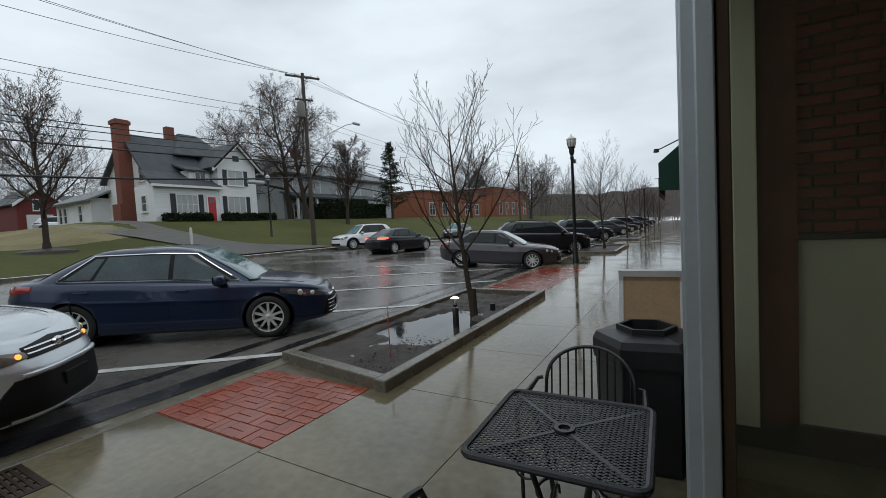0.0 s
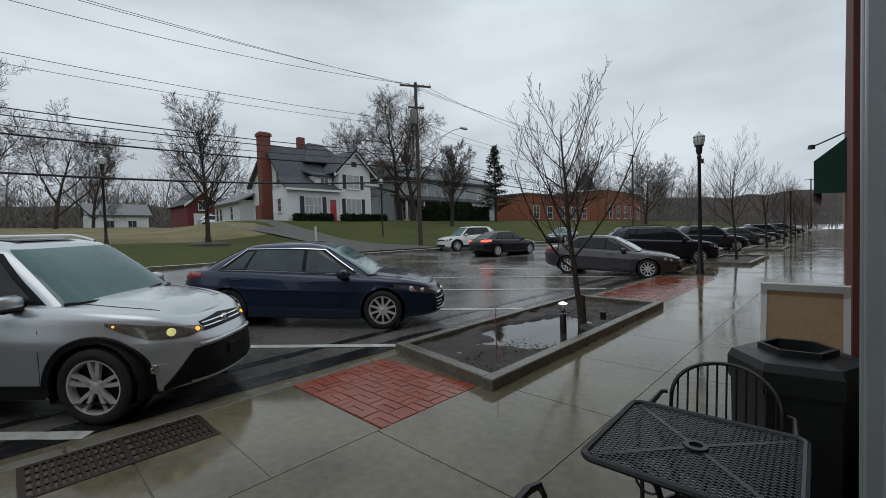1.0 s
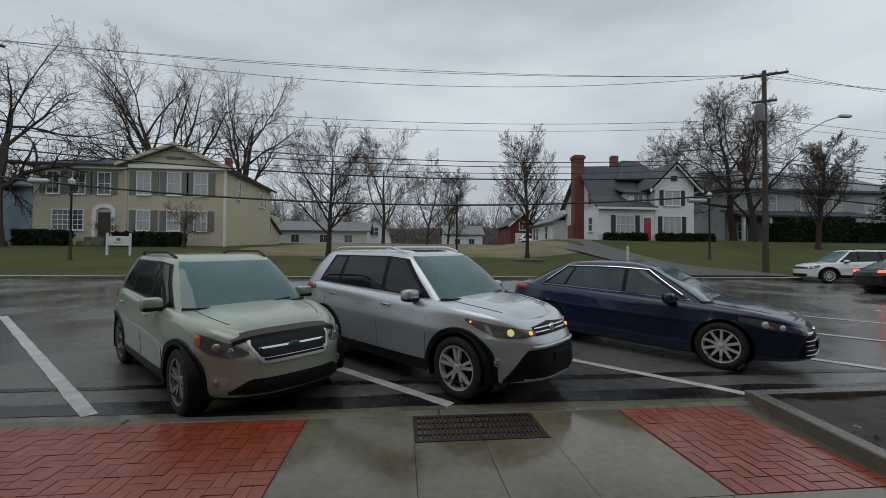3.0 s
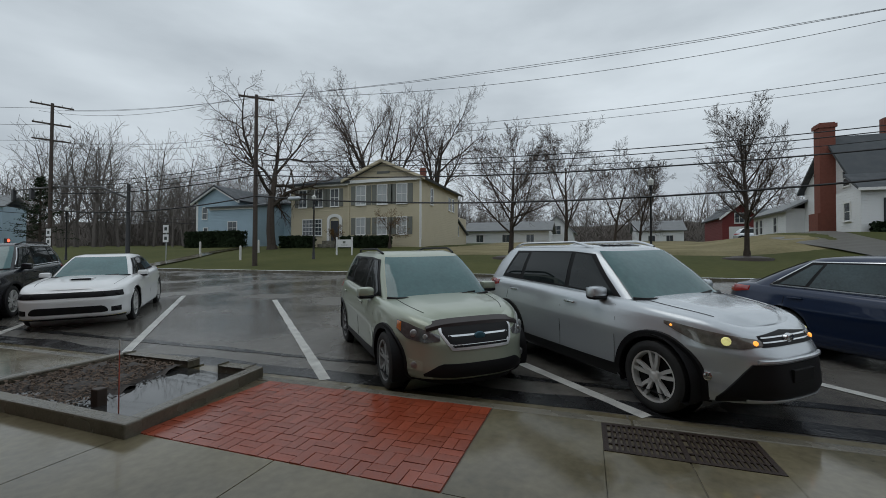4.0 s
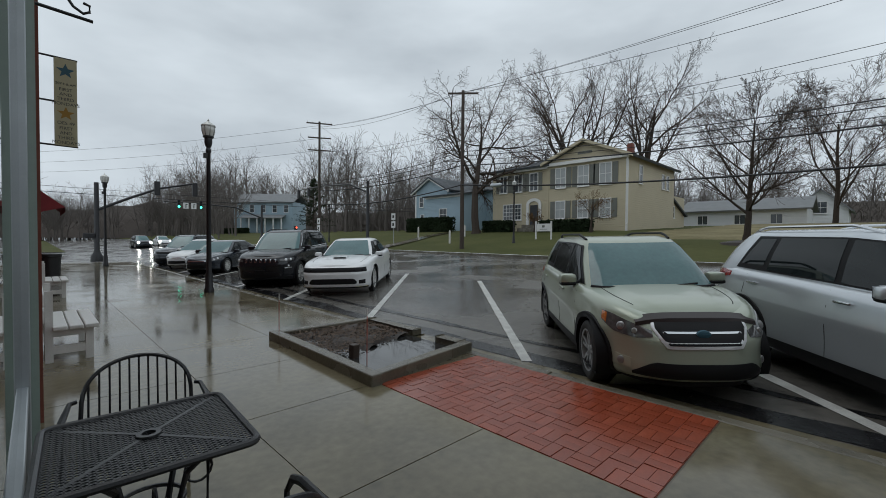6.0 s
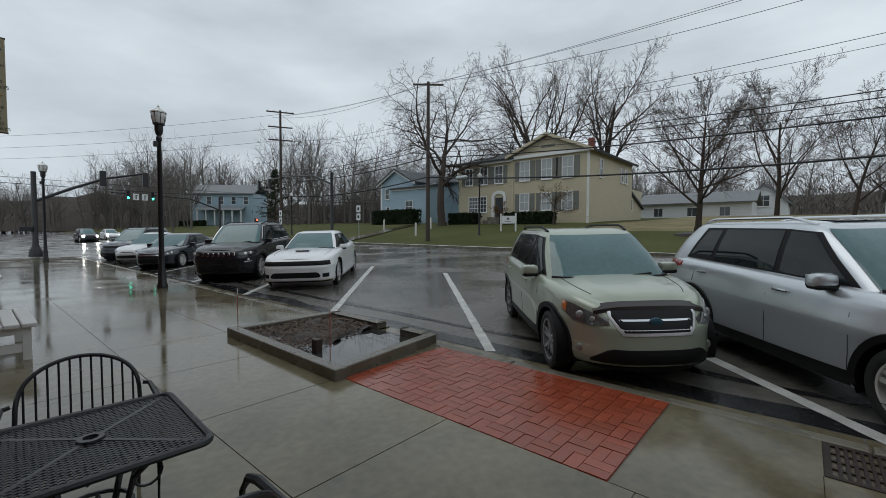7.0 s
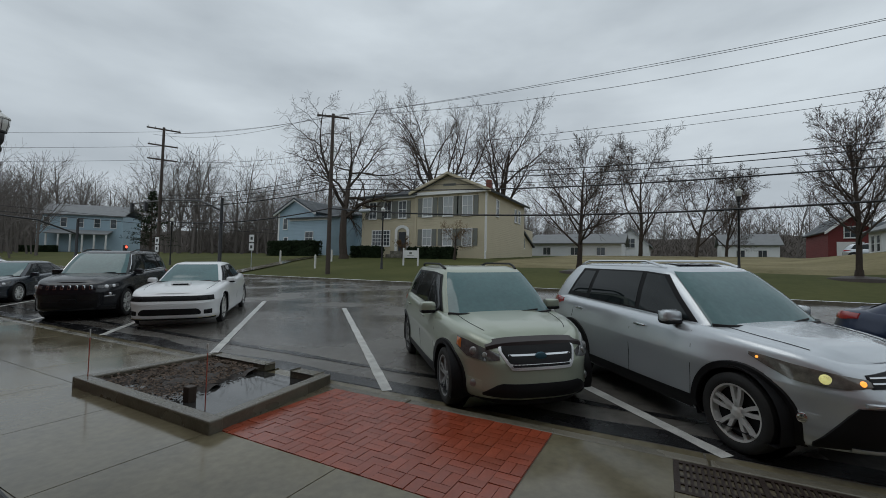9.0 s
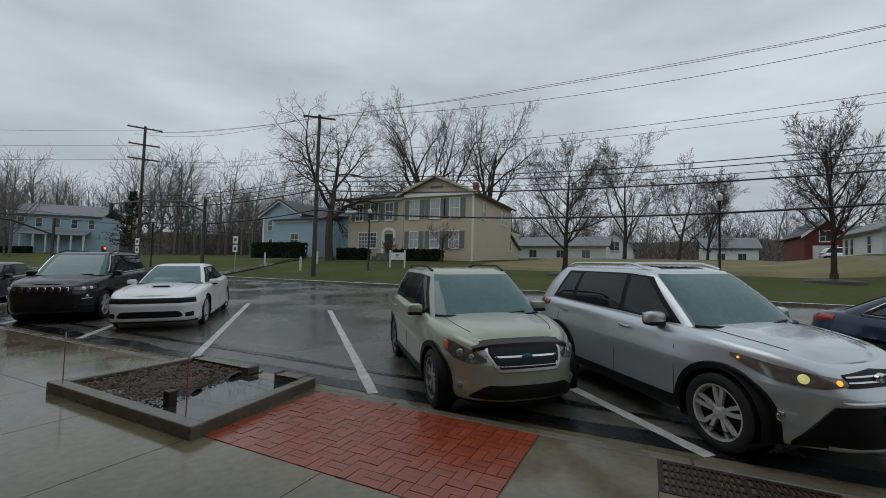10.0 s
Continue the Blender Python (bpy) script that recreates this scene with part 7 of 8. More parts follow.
part("chimney", boxes((-49, 42, 12, -48, 43, 14)), CHIMNEY_BRICK, br)
for y in (36.5, 40, 44, 48, 52):
    window(br, -42, y - 0.5, 7.0, y + 0.5, 8.6, BLIND, None, 1, 2)
    window(br, -42, y - 0.5, 3.8, y + 0.5, 5.5, WINDOW_GLASS, None, 1, 2)
ob_h = root("school_building", Matrix.Identity(4), "low orange brick building with a pointed dark roof turret", "building")
part("wall", boxes((-66, 96, 1, -40, 121, 10.8)), ORANGE_BRICK, ob_h)
part("parapet", boxes((-66.2, 95.8, 10.8, -39.8, 121.2, 11.2)), TRIM_WHITE, ob_h)
part("turret_roof", lathe(bmesh.new(), [(3.4, 12.5), (0.0, 18.5)], 8, Matrix.Translation((-52, 112, 0))), SHINGLE, ob_h)
part("turret", lathe(bmesh.new(), [(3.0, 10.8), (3.0, 12.6)], 8, Matrix.Translation((-52, 112, 0))), ORANGE_BRICK, ob_h)
for k in range(5):
    window(ob_h, -40, 98.5 + 4.6 * k, 4.2, 100.3 + 4.6 * k, 7.2, WINDOW_GLASS, None, 2, 2)
ob2 = root("school_building", Matrix.Identity(4), "low orange brick building beside the lawn", "building")
part("wall", boxes((-52, 63, 1.5, -40, 88, 8.2)), ORANGE_BRICK, ob2)
part("parapet", boxes((-52.2, 62.8, 8.2, -39.8, 88.2, 8.5)), CONCRETE_DARK, ob2)
for k in range(5):
    window(ob2, -40, 65 + 4.8 * k, 4.0, 66.8 + 4.8 * k, 6.2, WINDOW_GLASS, None, 2, 2)

sheet("straw_field", [-75 + 1.5 * k for k in range(32)], [-15 + 1.5 * k for k in range(21)], lambda x, y: lawn_z(x, y) + 0.10 + 0.05 * noise.noise((x * 0.7, y * 0.7, 2)) - 0.25 * (1 - min(ramp(y, -15, -12), ramp(15 - y, 0, 3), ramp(-28.4 - x, 0, 2.5))), STRAW, "straw-coloured rough field behind the lawn")
# drive and footpath on the lawns
dv = []
for k in range(24):
    x = FAR_X - 0.1 - k * 0.75
    y = 17.0 - 3.2 * ramp(k, 0, 16)
    w = 2.2 - 0.5 * ramp(k, 0, 8) + 1.6 * (1 - ramp(k, 0, 5))
    dv += [(x, y - w, lawn_z(x, y - w) + 0.075), (x, y + w, lawn_z(x, y + w) + 0.075)]
mesh_ob("driveway", dv, [(2 * k, 2 * k + 1, 2 * k + 3, 2 * k + 2) for k in range(23)], DRIVEWAY, label="wet grey gravel drive up to the farmhouse", category="driveway", kind="structure")
fp = []
for k in range(14):
    x = FAR_X - 0.2 - k * 1.1
    y = -29.5 - 0.42 * k
    fp += [(x, y - 0.8, lawn_z(x, y) + 0.085), (x, y + 0.8, lawn_z(x, y) + 0.085)]
mesh_ob("footpath", fp, [(2 * k, 2 * k + 1, 2 * k + 3, 2 * k + 2) for k in range(13)], CONCRETE, label="pale wet concrete footpath across the lawn", category="path", kind="structure")

# ---- hedges ----


def hedge(x0, y0, x1, y1, h, seed, label):
    """A clipped hedge: a dark core under a skin of small leaf clumps."""
    rng = random.Random(seed)
    z = min(lawn_z(x0, y0), lawn_z(x1, y1)) - 0.1
    ob = root("hedge", Matrix.Identity(4), label, "hedge", "clipped hedges")
    part("core", box(bmesh.new(), x0 + 0.15, y0 + 0.15, z, x1 - 0.15, y1 - 0.15, z + h - 0.1, bevel=0.25 if h < 1.6 else 0.5), HEDGE, ob)
    v, f = [], []
    area = int(900 * min(4, (abs(y1 - y0) + abs(x1 - x0)) / 4))
    for _ in range(area):
        s = rng.choice("tfflr")
        x, y, zz = rng.uniform(x0, x1), rng.uniform(y0, y1), z + rng.uniform(0.05, h)
        if s == "t":
            zz = z + h - 0.05
        elif s == "f":
            x = x1 - 0.1
        elif s == "l":
            y = y0 + 0.1
        else:
            y = y1 - 0.1
        p = Vector((x, y, zz)) + Vector((rng.gauss(0, 0.05), rng.gauss(0, 0.05), rng.gauss(0, 0.05)))
        for _ in range(2):
            a, b = (Vector((rng.gauss(0, 1), rng.gauss(0, 1), rng.gauss(0, 1))).normalized() * rng.uniform(0.08, 0.16) for _ in range(2))
            k = len(v)
            v += [p - a, p + b, p + a, p - b]
            f.append((k, k + 1, k + 2, k + 3))
    mesh_ob("leaves", v, f, HEDGE, ob, "dense small dark leaves")


hedge(-36.4, -22.9, -35.2, -17.9, 1.2, 1, "clipped dark hedge under the yellow house windows")
hedge(-36.6, -30.2, -35.4, -26.6, 1.3, 2, "clipped dark hedge beside the yellow house door")
hedge(-39.5, -46.5, -38.0, -42.2, 2.0, 3, "tall clipped hedge in front of the blue house")
hedge(-39.5, -41.8, -38.0, -38.2, 2.0, 4, "tall clipped hedge in front of the blue house")
hedge(-35.9, 17.6, -34.9, 21.2, 0.7, 5, "low shrubs under the farmhouse windows")
hedge(-35.9, 22.6, -34.7, 27.5, 0.75, 6, "low shrubs under the farmhouse windows")
hedge(-38.0, 35.0, -36.0, 38.6, 1.9, 7, "rounded dark evergreen shrub before the grey house")
hedge(-38.4, 38.4, -35.8, 42.8, 2.5, 17, "rounded dark evergreen shrub before the grey house")
hedge(-37.6, 43.0, -35.8, 46.6, 2.0, 27, "rounded dark evergreen shrub before the grey house")
hedge(-42.5, -138, -41.5, -120, 1.6, 8, "dark hedge before the far blue house")

lawn_sign = root("lawn_sign", Matrix.Translation((-28.6, -18.2, lawn_z(-28.6, -18.2) - 0.05)), "small white board sign on two posts on the lawn", "sign")
part("board", box(bmesh.new(), -0.03, -0.62, 0.65, 0.03, 0.62, 1.25, bevel=0.01), SIGN_WHITE, lawn_sign)
for y in (-0.68, 0.68):
    part("post", boxes((-0.05, y - 0.05, 0.0, 0.05, y + 0.05, 1.45)), SIGN_WHITE, lawn_sign)
part("text_bar", boxes((0.03, -0.3, 0.80, 0.034, 0.3, 0.84), (0.03, -0.12, 0.95, 0.034, 0.12, 1.12)), SHUTTER_GREY, lawn_sign, "plain bars of small writing")
# cars by the red garage and along the far kerb
white_suv = suv_spec(4.6, 1.85, 1.68, (1.33, -1.33), 0.35, P_WHITE, **plain_suv)


def set_car(name, spec, x, y, z, ang, label):
    build_car(name, spec, Matrix.Translation((x, y, z)) @ Matrix.Rotation(radians(ang), 4, "Z"), label)


set_car("suv_car", white_suv, -19.6, 22.6, street_z(-19.6), -107, "white compact SUV parked at the far kerb")
set_car("sedan_car", sedan_spec(4.8, 1.84, 1.46, (1.4, -1.4), 0.33, P_TEAL, **plain_sedan), -20.2, 38.0, street_z(-20.2), -86, "grey-green sedan parked at the far kerb")
stopped = sedan_spec(4.85, 1.84, 1.45, (1.42, -1.4), 0.335, P_BLACK, braking=True, **plain_sedan)
set_car("sedan_car", stopped, -14.9, 20.5, street_z(-14.9), 83, "black sedan with lit brake lights on the road")
set_car("suv_car", suv_spec(4.6, 1.85, 1.68, (1.33, -1.33), 0.35, P_SILVER, **plain_suv), -56, 18.0, lawn_z(-56, 18.0), 60, "silver SUV parked beside the red garage")
set_car("sedan_car", blue_black, -54.5, 21.6, lawn_z(-54.5, 21.6), 50, "dark sedan parked beside the red garage")
oncoming = suv_spec(4.6, 1.85, 1.62, (1.33, -1.33), 0.34, P_BLUEBLACK, lit="beam", **plain_suv)
set_car("suv_car", oncoming, -10.0, -66.0, street_z(-10.0), 92, "dark SUV with bright headlights on the wet road")
set_car("sedan_car", sedan_spec(4.4, 1.76, 1.48, (1.3, -1.3), 0.31, P_WHITE, lit="beam", **plain_sedan), -13.4, -72.0, street_z(-13.4), 92, "white car with lit headlights on the far road")

# ---- utility poles, cables and signals ----


def utility_pole(x, y, h, arms, label, transformer=False, lamp=False):
    z = lawn_z(x, y) - 0.2
    ob = root("utility_pole", Matrix.Translation((x, y, z)), label, "utility pole", "utility poles")
    part("shaft", lathe(bmesh.new(), [(0.17, 0.0), (0.15, 3.0), (0.11, h - z), (0.0, h - z)], 10), POLE_WOOD, ob, smooth=True)
    for za, half, turn in arms:
        arm = part("cross_arm", box(bmesh.new(), -half, -0.06, za - z - 0.06, half, 0.06, za - z + 0.06, bevel=0.015), POLE_WOOD, ob)
        arm.matrix_local = Matrix.Rotation(radians(turn), 4, "Z")
        for q in (-0.9, -0.45, 0.5, 0.92):
            part("insulator", lathe(bmesh.new(), [(0.03, 0.0), (0.045, 0.06), (0.025, 0.1), (0.035, 0.14), (0.0, 0.16)], 8, Matrix.Translation((half * q, 0, za - z + 0.06))), SIGN_WHITE, arm)
    if transformer:
        part("transformer", lathe(bmesh.new(), [(0.0, 0.0), (0.24, 0.0), (0.26, 0.05), (0.26, 0.95), (0.2, 1.05), (0.0, 1.08)], 16, Matrix.Translation((0.12, -0.42, 9.6 - z))), SHUTTER_GREY, ob, "grey transformer can", smooth=True)
    if lamp:
        arm = part("lamp_arm", tube(bmesh.new(), [(0, 0, 7.8 - z), (0.3, 1.6, 8.7 - z), (0.5, 3.4, 9.7 - z), (0.55, 4.3, 10.0 - z)], 0.035, 6), ALUMINIUM, ob)
        part("lamp_head", box(bmesh.new(), 0.45, 4.2, 9.93 - z, 0.7, 4.95, 10.1 - z, bevel=0.06), ALUMINIUM, ob, "grey cobra-head road lamp")
    return ob


utility_pole(-22.5, 20.75, 12.7, [(12.45, 1.15, 60), (10.9, 0.6, 60)], "wooden utility pole with cross-arm, transformer and road lamp", True, True)
utility_pole(-22.5, -21.2, 12.3, [(12.1, 1.1, -47)], "leaning wooden utility pole with one cross-arm")
utility_pole(-22.5, -42.5, 14.2, [(14.0, 1.35, -28), (12.45, 1.2, -28), (11.1, 1.2, -28)], "tall wooden utility pole with three cross-arms")
utility_pole(-22.5, 64.0, 12.5, [(12.3, 1.15, 90)], "wooden utility pole far along the street")
utility_pole(-5.0, 118.0, 11.0, [(10.8, 1.1, 0)], "wooden utility pole at the end of the street")


def cable(a, b, sag, r, label="black overhead cable between poles"):
    pts = []
    for k in range(25):
        g = k / 24
        p = Vector(a).lerp(Vector(b), g)
        p.z -= sag * 4 * g * (1 - g)
        pts.append(p)
    ob = part("overhead_cable", tube(bmesh.new(), pts, r, 4), WIRE, None, label)
    tagged(ob, "", "cable", "overhead cables")


for dx, z3, z1, sag, r in ((-0.9, 12.5, 12.75, 0.55, 0.012), (-0.3, 12.3, 12.6, 0.75, 0.012), (0.9, 11.9, 12.25, 1.6, 0.012), (0.0, 9.6, 9.9, 0.9, 0.012), (0.0, 9.2, 9.5, 0.9, 0.010), (0.1, 7.9, 7.6, 0.95, 0.022), (0.0, 7.6, 7.4, 0.95, 0.022), (-0.1, 7.3, 7.1, 1.0, 0.016), (0.1, 6.9, 6.6, 0.9, 0.035), (0.1, 5.5, 5.6, 1.15, 0.045)):
    cable((-22.5 + dx, -21.2, z3), (-22.5 + dx, 20.75, z1), sag, r)
    cable((-22.5 + dx, 20.75, z1), (-22.5 + dx, 64.0, z1), sag, r)
    cable((-22.5 + dx, -42.5, z3 + (1.4 if z3 > 9 else -0.2)), (-22.5 + dx, -21.2, z3), sag * 0.5, r)
    cable((-22.5 + dx, 64.0, z1), (-22.5 + dx, 120.0, z1), sag, r)
for z, y1 in ((13.8, -52), (12.4, -50), (11.1, -48)):
    cable((-22.5, -42.5, z), (8.0, -92.0 + y1 * 0.0, z - 0.6), 0.8, 0.014)
    cable((-22.5, -42.5, z), (-60.0, -66.0, z - 2.5), 0.8, 0.014)
cable((-60.0, -62.0, 7.0), (25.0, -60.0, 6.6), 0.6, 0.03)
cable((-60.0, -62.0, 7.6), (25.0, -60.0, 7.2), 0.6, 0.02)
# splice cans hung on the low cable
for x, y, z, ln in ((-22.4, 16.4, 4.95, 1.1), (-22.4, -18.0, 5.2, 0.9)):
    ob = root("cable_splice_case", Matrix.Translation((x, y, z)), "pale splice case hanging on an overhead cable", "cable box")
    part("case", lathe(bmesh.new(), [(0, -ln / 2), (0.1, -ln / 2), (0.13, -ln / 2 + 0.1), (0.13, ln / 2 - 0.1), (0.1, ln / 2), (0, ln / 2)], 10, Matrix.Rotation(radians(90), 4, "X")), ALUMINIUM, ob, smooth=True)


def signal_head(parent, x, y, z, facing, lit=None):
    """A three-lamp signal; facing: the turn about z of its lenses, which look along +y at 0."""
    head = new("signal_head")
    head.parent = parent
    head.matrix_local = Matrix.Translation((x, y, z)) @ Matrix.Rotation(radians(facing), 4, "Z")
    part("housing", box(bmesh.new(), -0.17, -0.12, -0.5, 0.17, 0.12, 0.5, bevel=0.03), BLACK_IRON, head)
    for k, zz in enumerate((0.32, 0.0, -0.32)):
        on = {"green": (2, GREEN_ON), "red": (0, RED_ON)}.get(lit, (9, None))
        part("lens", lathe(bmesh.new(), [(0, 0.02), (0.11, 0.01), (0.125, 0)], 14, Matrix.Translation((0, 0.125, zz)) @ Matrix.Rotation(radians(-90), 4, "X")), on[1] if on[0] == k else TRIM_BLACK, head)
        part("visor", tube(bmesh.new(), [(0.13 * math.cos(radians(a)), 0.22, zz + 0.13 * math.sin(radians(a))) for a in range(-20, 201, 20)], 0.012, 4), BLACK_IRON, head)


def mast(x, y, z, h, arm, label):
    ob = root("traffic_signal", Matrix.Translation((x, y, z)), label, "traffic signal", "traffic signals")
    part("pole", lathe(bmesh.new(), [(0.0, 0.0), (0.34, 0.0), (0.32, 0.35), (0.2, 0.6), (0.15, 0.75), (0.125, h), (0.0, h)], 14), BLACK_IRON, ob, smooth=True)
    part("arm", tube(bmesh.new(), arm, [0.10, 0.09, 0.075, 0.06][: len(arm)], 8), BLACK_IRON, ob, smooth=True)
    return ob


m1 = mast(-3.14, -35.6, -0.1, 5.15, [(0, 0, 3.35), (-1.7, 0, 4.25), (-3.4, 0, 5.05), (-5.8, 0, 5.65)], "black traffic signal mast with a curved arm at the crossing")
for x in (-3.3, -5.65):
    signal_head(m1, x, 0, 5.05 if x > -4 else 5.15, 180)
part("control_box", box(bmesh.new(), 0.1, -0.2, 1.55, 0.7, 0.2, 1.85, bevel=0.03), BLACK_IRON, m1)
m4 = mast(-23.75, -62.0, 1.2, 5.0, [(0, 0, 3.2), (3.6, 0, 4.5), (7, 0, 4.7), (12.0, 0, 4.75)], "black traffic signal mast beyond the crossing, lights green")
for x in (10.4, 7.9):
    signal_head(m4, x, 0.15, 4.55, 0, "green")
for x in (9.6, 8.7):
    part("lane_sign", boxes((x - 0.3, 0.1, 4.0, x + 0.3, 0.14, 4.75)), SIGN_WHITE, m4, "white lane sign with a plain arrow")
    part("arrow", boxes((x - 0.05, 0.14, 4.1, x + 0.05, 0.15, 4.6), (x - 0.18, 0.14, 4.5, x + 0.05, 0.15, 4.6)), SIGN_INK, m4)
m3 = mast(-22.6, -33.4, lawn_z(-22.6, -33.4), 6.1, [(0, 0, 5.0), (0, -3.0, 6.0), (0, -8.5, 6.35), (0, -14.5, 6.3)], "black traffic signal mast on the far corner, light red")
for y in (-11.8, -14.3):
    signal_head(m3, 0, y, 5.9, 90)
signal_head(m3, 0.25, -14.6, 1.6, 25, "red")
for nm, x, y in (("road_sign", -22.2, -42.0), ("road_sign", -24.6, -32.0)):
    ob = root(nm, Matrix.Translation((x, y, lawn_z(x, y) - 0.1)), "white road sign panels on a thin post", "road sign", "road signs")
    part("post", tube(bmesh.new(), [(0, 0, 0), (0, 0, 2.9)], 0.035, 6), ALUMINIUM, ob)
    for z in (1.6, 2.35):
        part("panel", boxes((0.04, -0.3, z, 0.06, 0.3, z + 0.62)), SIGN_WHITE, ob)
        part("mark", boxes((0.06, -0.14, z + 0.18, 0.066, 0.14, z + 0.44)), SIGN_INK, ob, "plain bar in place of a number")
for x, y in ((-25.5, -25.4), (-30.2, -28.0), (-29, -33.5), (-26.2, 14.4)):
    ob = root("lawn_post", Matrix.Translation((x, y, lawn_z(x, y) - 0.1)), "short pale wooden post on the lawn", "post", "lawn posts")
    part("post", boxes((-0.06, -0.06, 0.0, 0.06, 0.06, 1.15)), WHITE_WOOD, ob)
    part("cap", lathe(bmesh.new(), [(0.09, 1.15), (0.0, 1.26)], 4), WHITE_WOOD, ob)

# ---- trees ----


class Grower:
    """Grows bare branches as tapered bars: the thick ones apart from the twigs."""

    def __init__(self, seed, least=0.0045, heavy=1.0):
        self.rng, self.least, self.heavy = random.Random(seed), least, heavy
        self.thick, self.thin = ([], []), ([], [])

    def bar(self, pts, radii, sides, store):
        verts, faces = store
        prev = None
        for i, p in enumerate(pts):
            d = (pts[min(i + 1, len(pts) - 1)] - pts[max(i - 1, 0)]).normalized()
            a = d.cross(Vector((0.13, 0.31, 0.94)))
            a = a.normalized() if a.length > 0.02 else Vector((1, 0, 0))
            b = d.cross(a)
            k0 = len(verts)
            for k in range(sides):
                an = 2 * math.pi * k / sides
                verts.append(p + radii[i] * (math.cos(an) * a + math.sin(an) * b))
            if prev is not None:
                for k in range(sides):
                    faces.append((prev + k, prev + (k + 1) % sides, k0 + (k + 1) % sides, k0 + k))
            prev = k0

    def branch(self, p, d, length, radius, level, plan):
        """plan: for each level (bends, wander, lift, children, angle, child length, start)."""
        rng = self.rng
        bends, wander, lift, kids, angle, ratio, start = plan[min(level, len(plan) - 1)]
        pts, radii, dirs = [Vector(p)], [radius], [Vector(d)]
        step, d = length / bends, Vector(d)
        for k in range(bends):
            d = (d + Vector((rng.gauss(0, wander), rng.gauss(0, wander), rng.gauss(0, wander) + lift))).normalized()
            pts.append(pts[-1] + d * step)
            radii.append(max(self.least, radius * (1 - 0.78 * (k + 1) / bends)))
            dirs.append(d)
        last = level >= len(plan) - 1
        self.bar(pts, radii, 6 if level == 0 else (5 if level == 1 else 3), self.thick if level < 2 else self.thin)
        if last:
            return
        turn = rng.uniform(0, 6.28)
        n = max(1, round(kids * rng.uniform(0.8, 1.2)))
        for k in range(n):
            g = start + (1 - start) * (k + rng.uniform(0.1, 0.9)) / n
            i = min(bends - 1, int(g * bends))
            f = g * bends - i
            q, base = pts[i].lerp(pts[i + 1], f), dirs[i + 1]
            side = base.cross(Vector((math.cos(turn), math.sin(turn), 0.2)))
            if side.length < 0.1:
                side = Vector((1, 0, 0))
            side.normalize()
            a = radians(angle) * rng.uniform(0.75, 1.25)
            nd = (base * math.cos(a) + side * math.sin(a)).normalized()
            turn += 2.4 + rng.uniform(-0.5, 0.5)
            r = radii[i] * (1 - f) + radii[i + 1] * f
            self.branch(q, nd, length * ratio * rng.uniform(0.75, 1.2) * (1.15 - 0.55 * g), min(r * 0.55 * self.heavy, radius * 0.42 * self.heavy), level + 1, plan)


def bare_tree(name, x, y, z, seed, trunk_h, trunk_r, plan, lean=(0, 0, 1), label="", group="bare trees", twig=None, heavy=1.0):
    ob = root(name, Matrix.Translation((x, y, z)), label, "tree", group)
    g = Grower(seed, 0.0035 if x > -20 else (0.007 if x > -30 else (0.010 if x > -36 else 0.012)), heavy)
    g.branch((0, 0, -0.1), Vector(lean).normalized(), trunk_h, trunk_r, 0, plan)
    # root flare
    g.bar([Vector((0, 0, -0.15)), Vector((0, 0, 0.1)), Vector((0, 0, 0.45))], [trunk_r * 1.45, trunk_r * 1.2, trunk_r * 1.0], 8, g.thick)
    mesh_ob("trunk", *g.thick, BARK, ob, "dark wet bark", smooth=True)
    mesh_ob("crown", *g.thin, twig or TWIG, ob, "fine bare twigs", smooth=False)
    return ob


# plan rows: bends, wander, lift, children, angle, child length, start
YOUNG = [(9, 0.03, 0.02, 17, 50, 0.56, 0.32), (8, 0.04, 0.13, 7, 36, 0.42, 0.2), (6, 0.05, 0.14, 5, 34, 0.42, 0.2), (3, 0.06, 0.1, 0, 0, 0, 0)]
SPARSE = [(9, 0.03, 0.02, 16, 54, 0.62, 0.27), (8, 0.05, 0.13, 7, 38, 0.42, 0.2), (6, 0.06, 0.14, 4, 36, 0.45, 0.2), (3, 0.06, 0.1, 0, 0, 0, 0)]
bare_tree("street_tree", -3.36, 6.64, 0.03, 11, 3.45, 0.056, SPARSE, lean=(-0.07, -0.035, 1), label="slim young street tree, leafless, in the long planter")
bare_tree("street_tree", -3.7, 23.5, 0.03, 12, 4.4, 0.06, YOUNG, label="slim young leafless street tree in a far planter")
bare_tree("street_tree", -3.7, 34.3, 0.03, 13, 4.4, 0.06, YOUNG, label="slim young leafless street tree in a far planter")
for k, y in enumerate((45.5, 57, 69, 82)):
    bare_tree("street_tree", -3.7, y, 0.0, 14 + k, 4.4, 0.065, YOUNG[:3] + [(2, 0.1, 0, 0, 0, 0, 0)], label="slim young leafless street tree far along the pavement")
ROUND = [(8, 0.03, 0.03, 21, 54, 0.72, 0.22), (7, 0.05, 0.05, 11, 34, 0.42, 0.18), (5, 0.08, 0.04, 7, 34, 0.46, 0.12), (4, 0.10, 0.03, 5, 34, 0.55, 0.15), (3, 0.12, 0.0, 0, 0, 0, 0)]
bare_tree("lawn_tree", -28, -5.1, lawn_z(-28, -5.1), 21, 6.4, 0.18, ROUND, label="broad round-crowned leafless tree on the lawn")
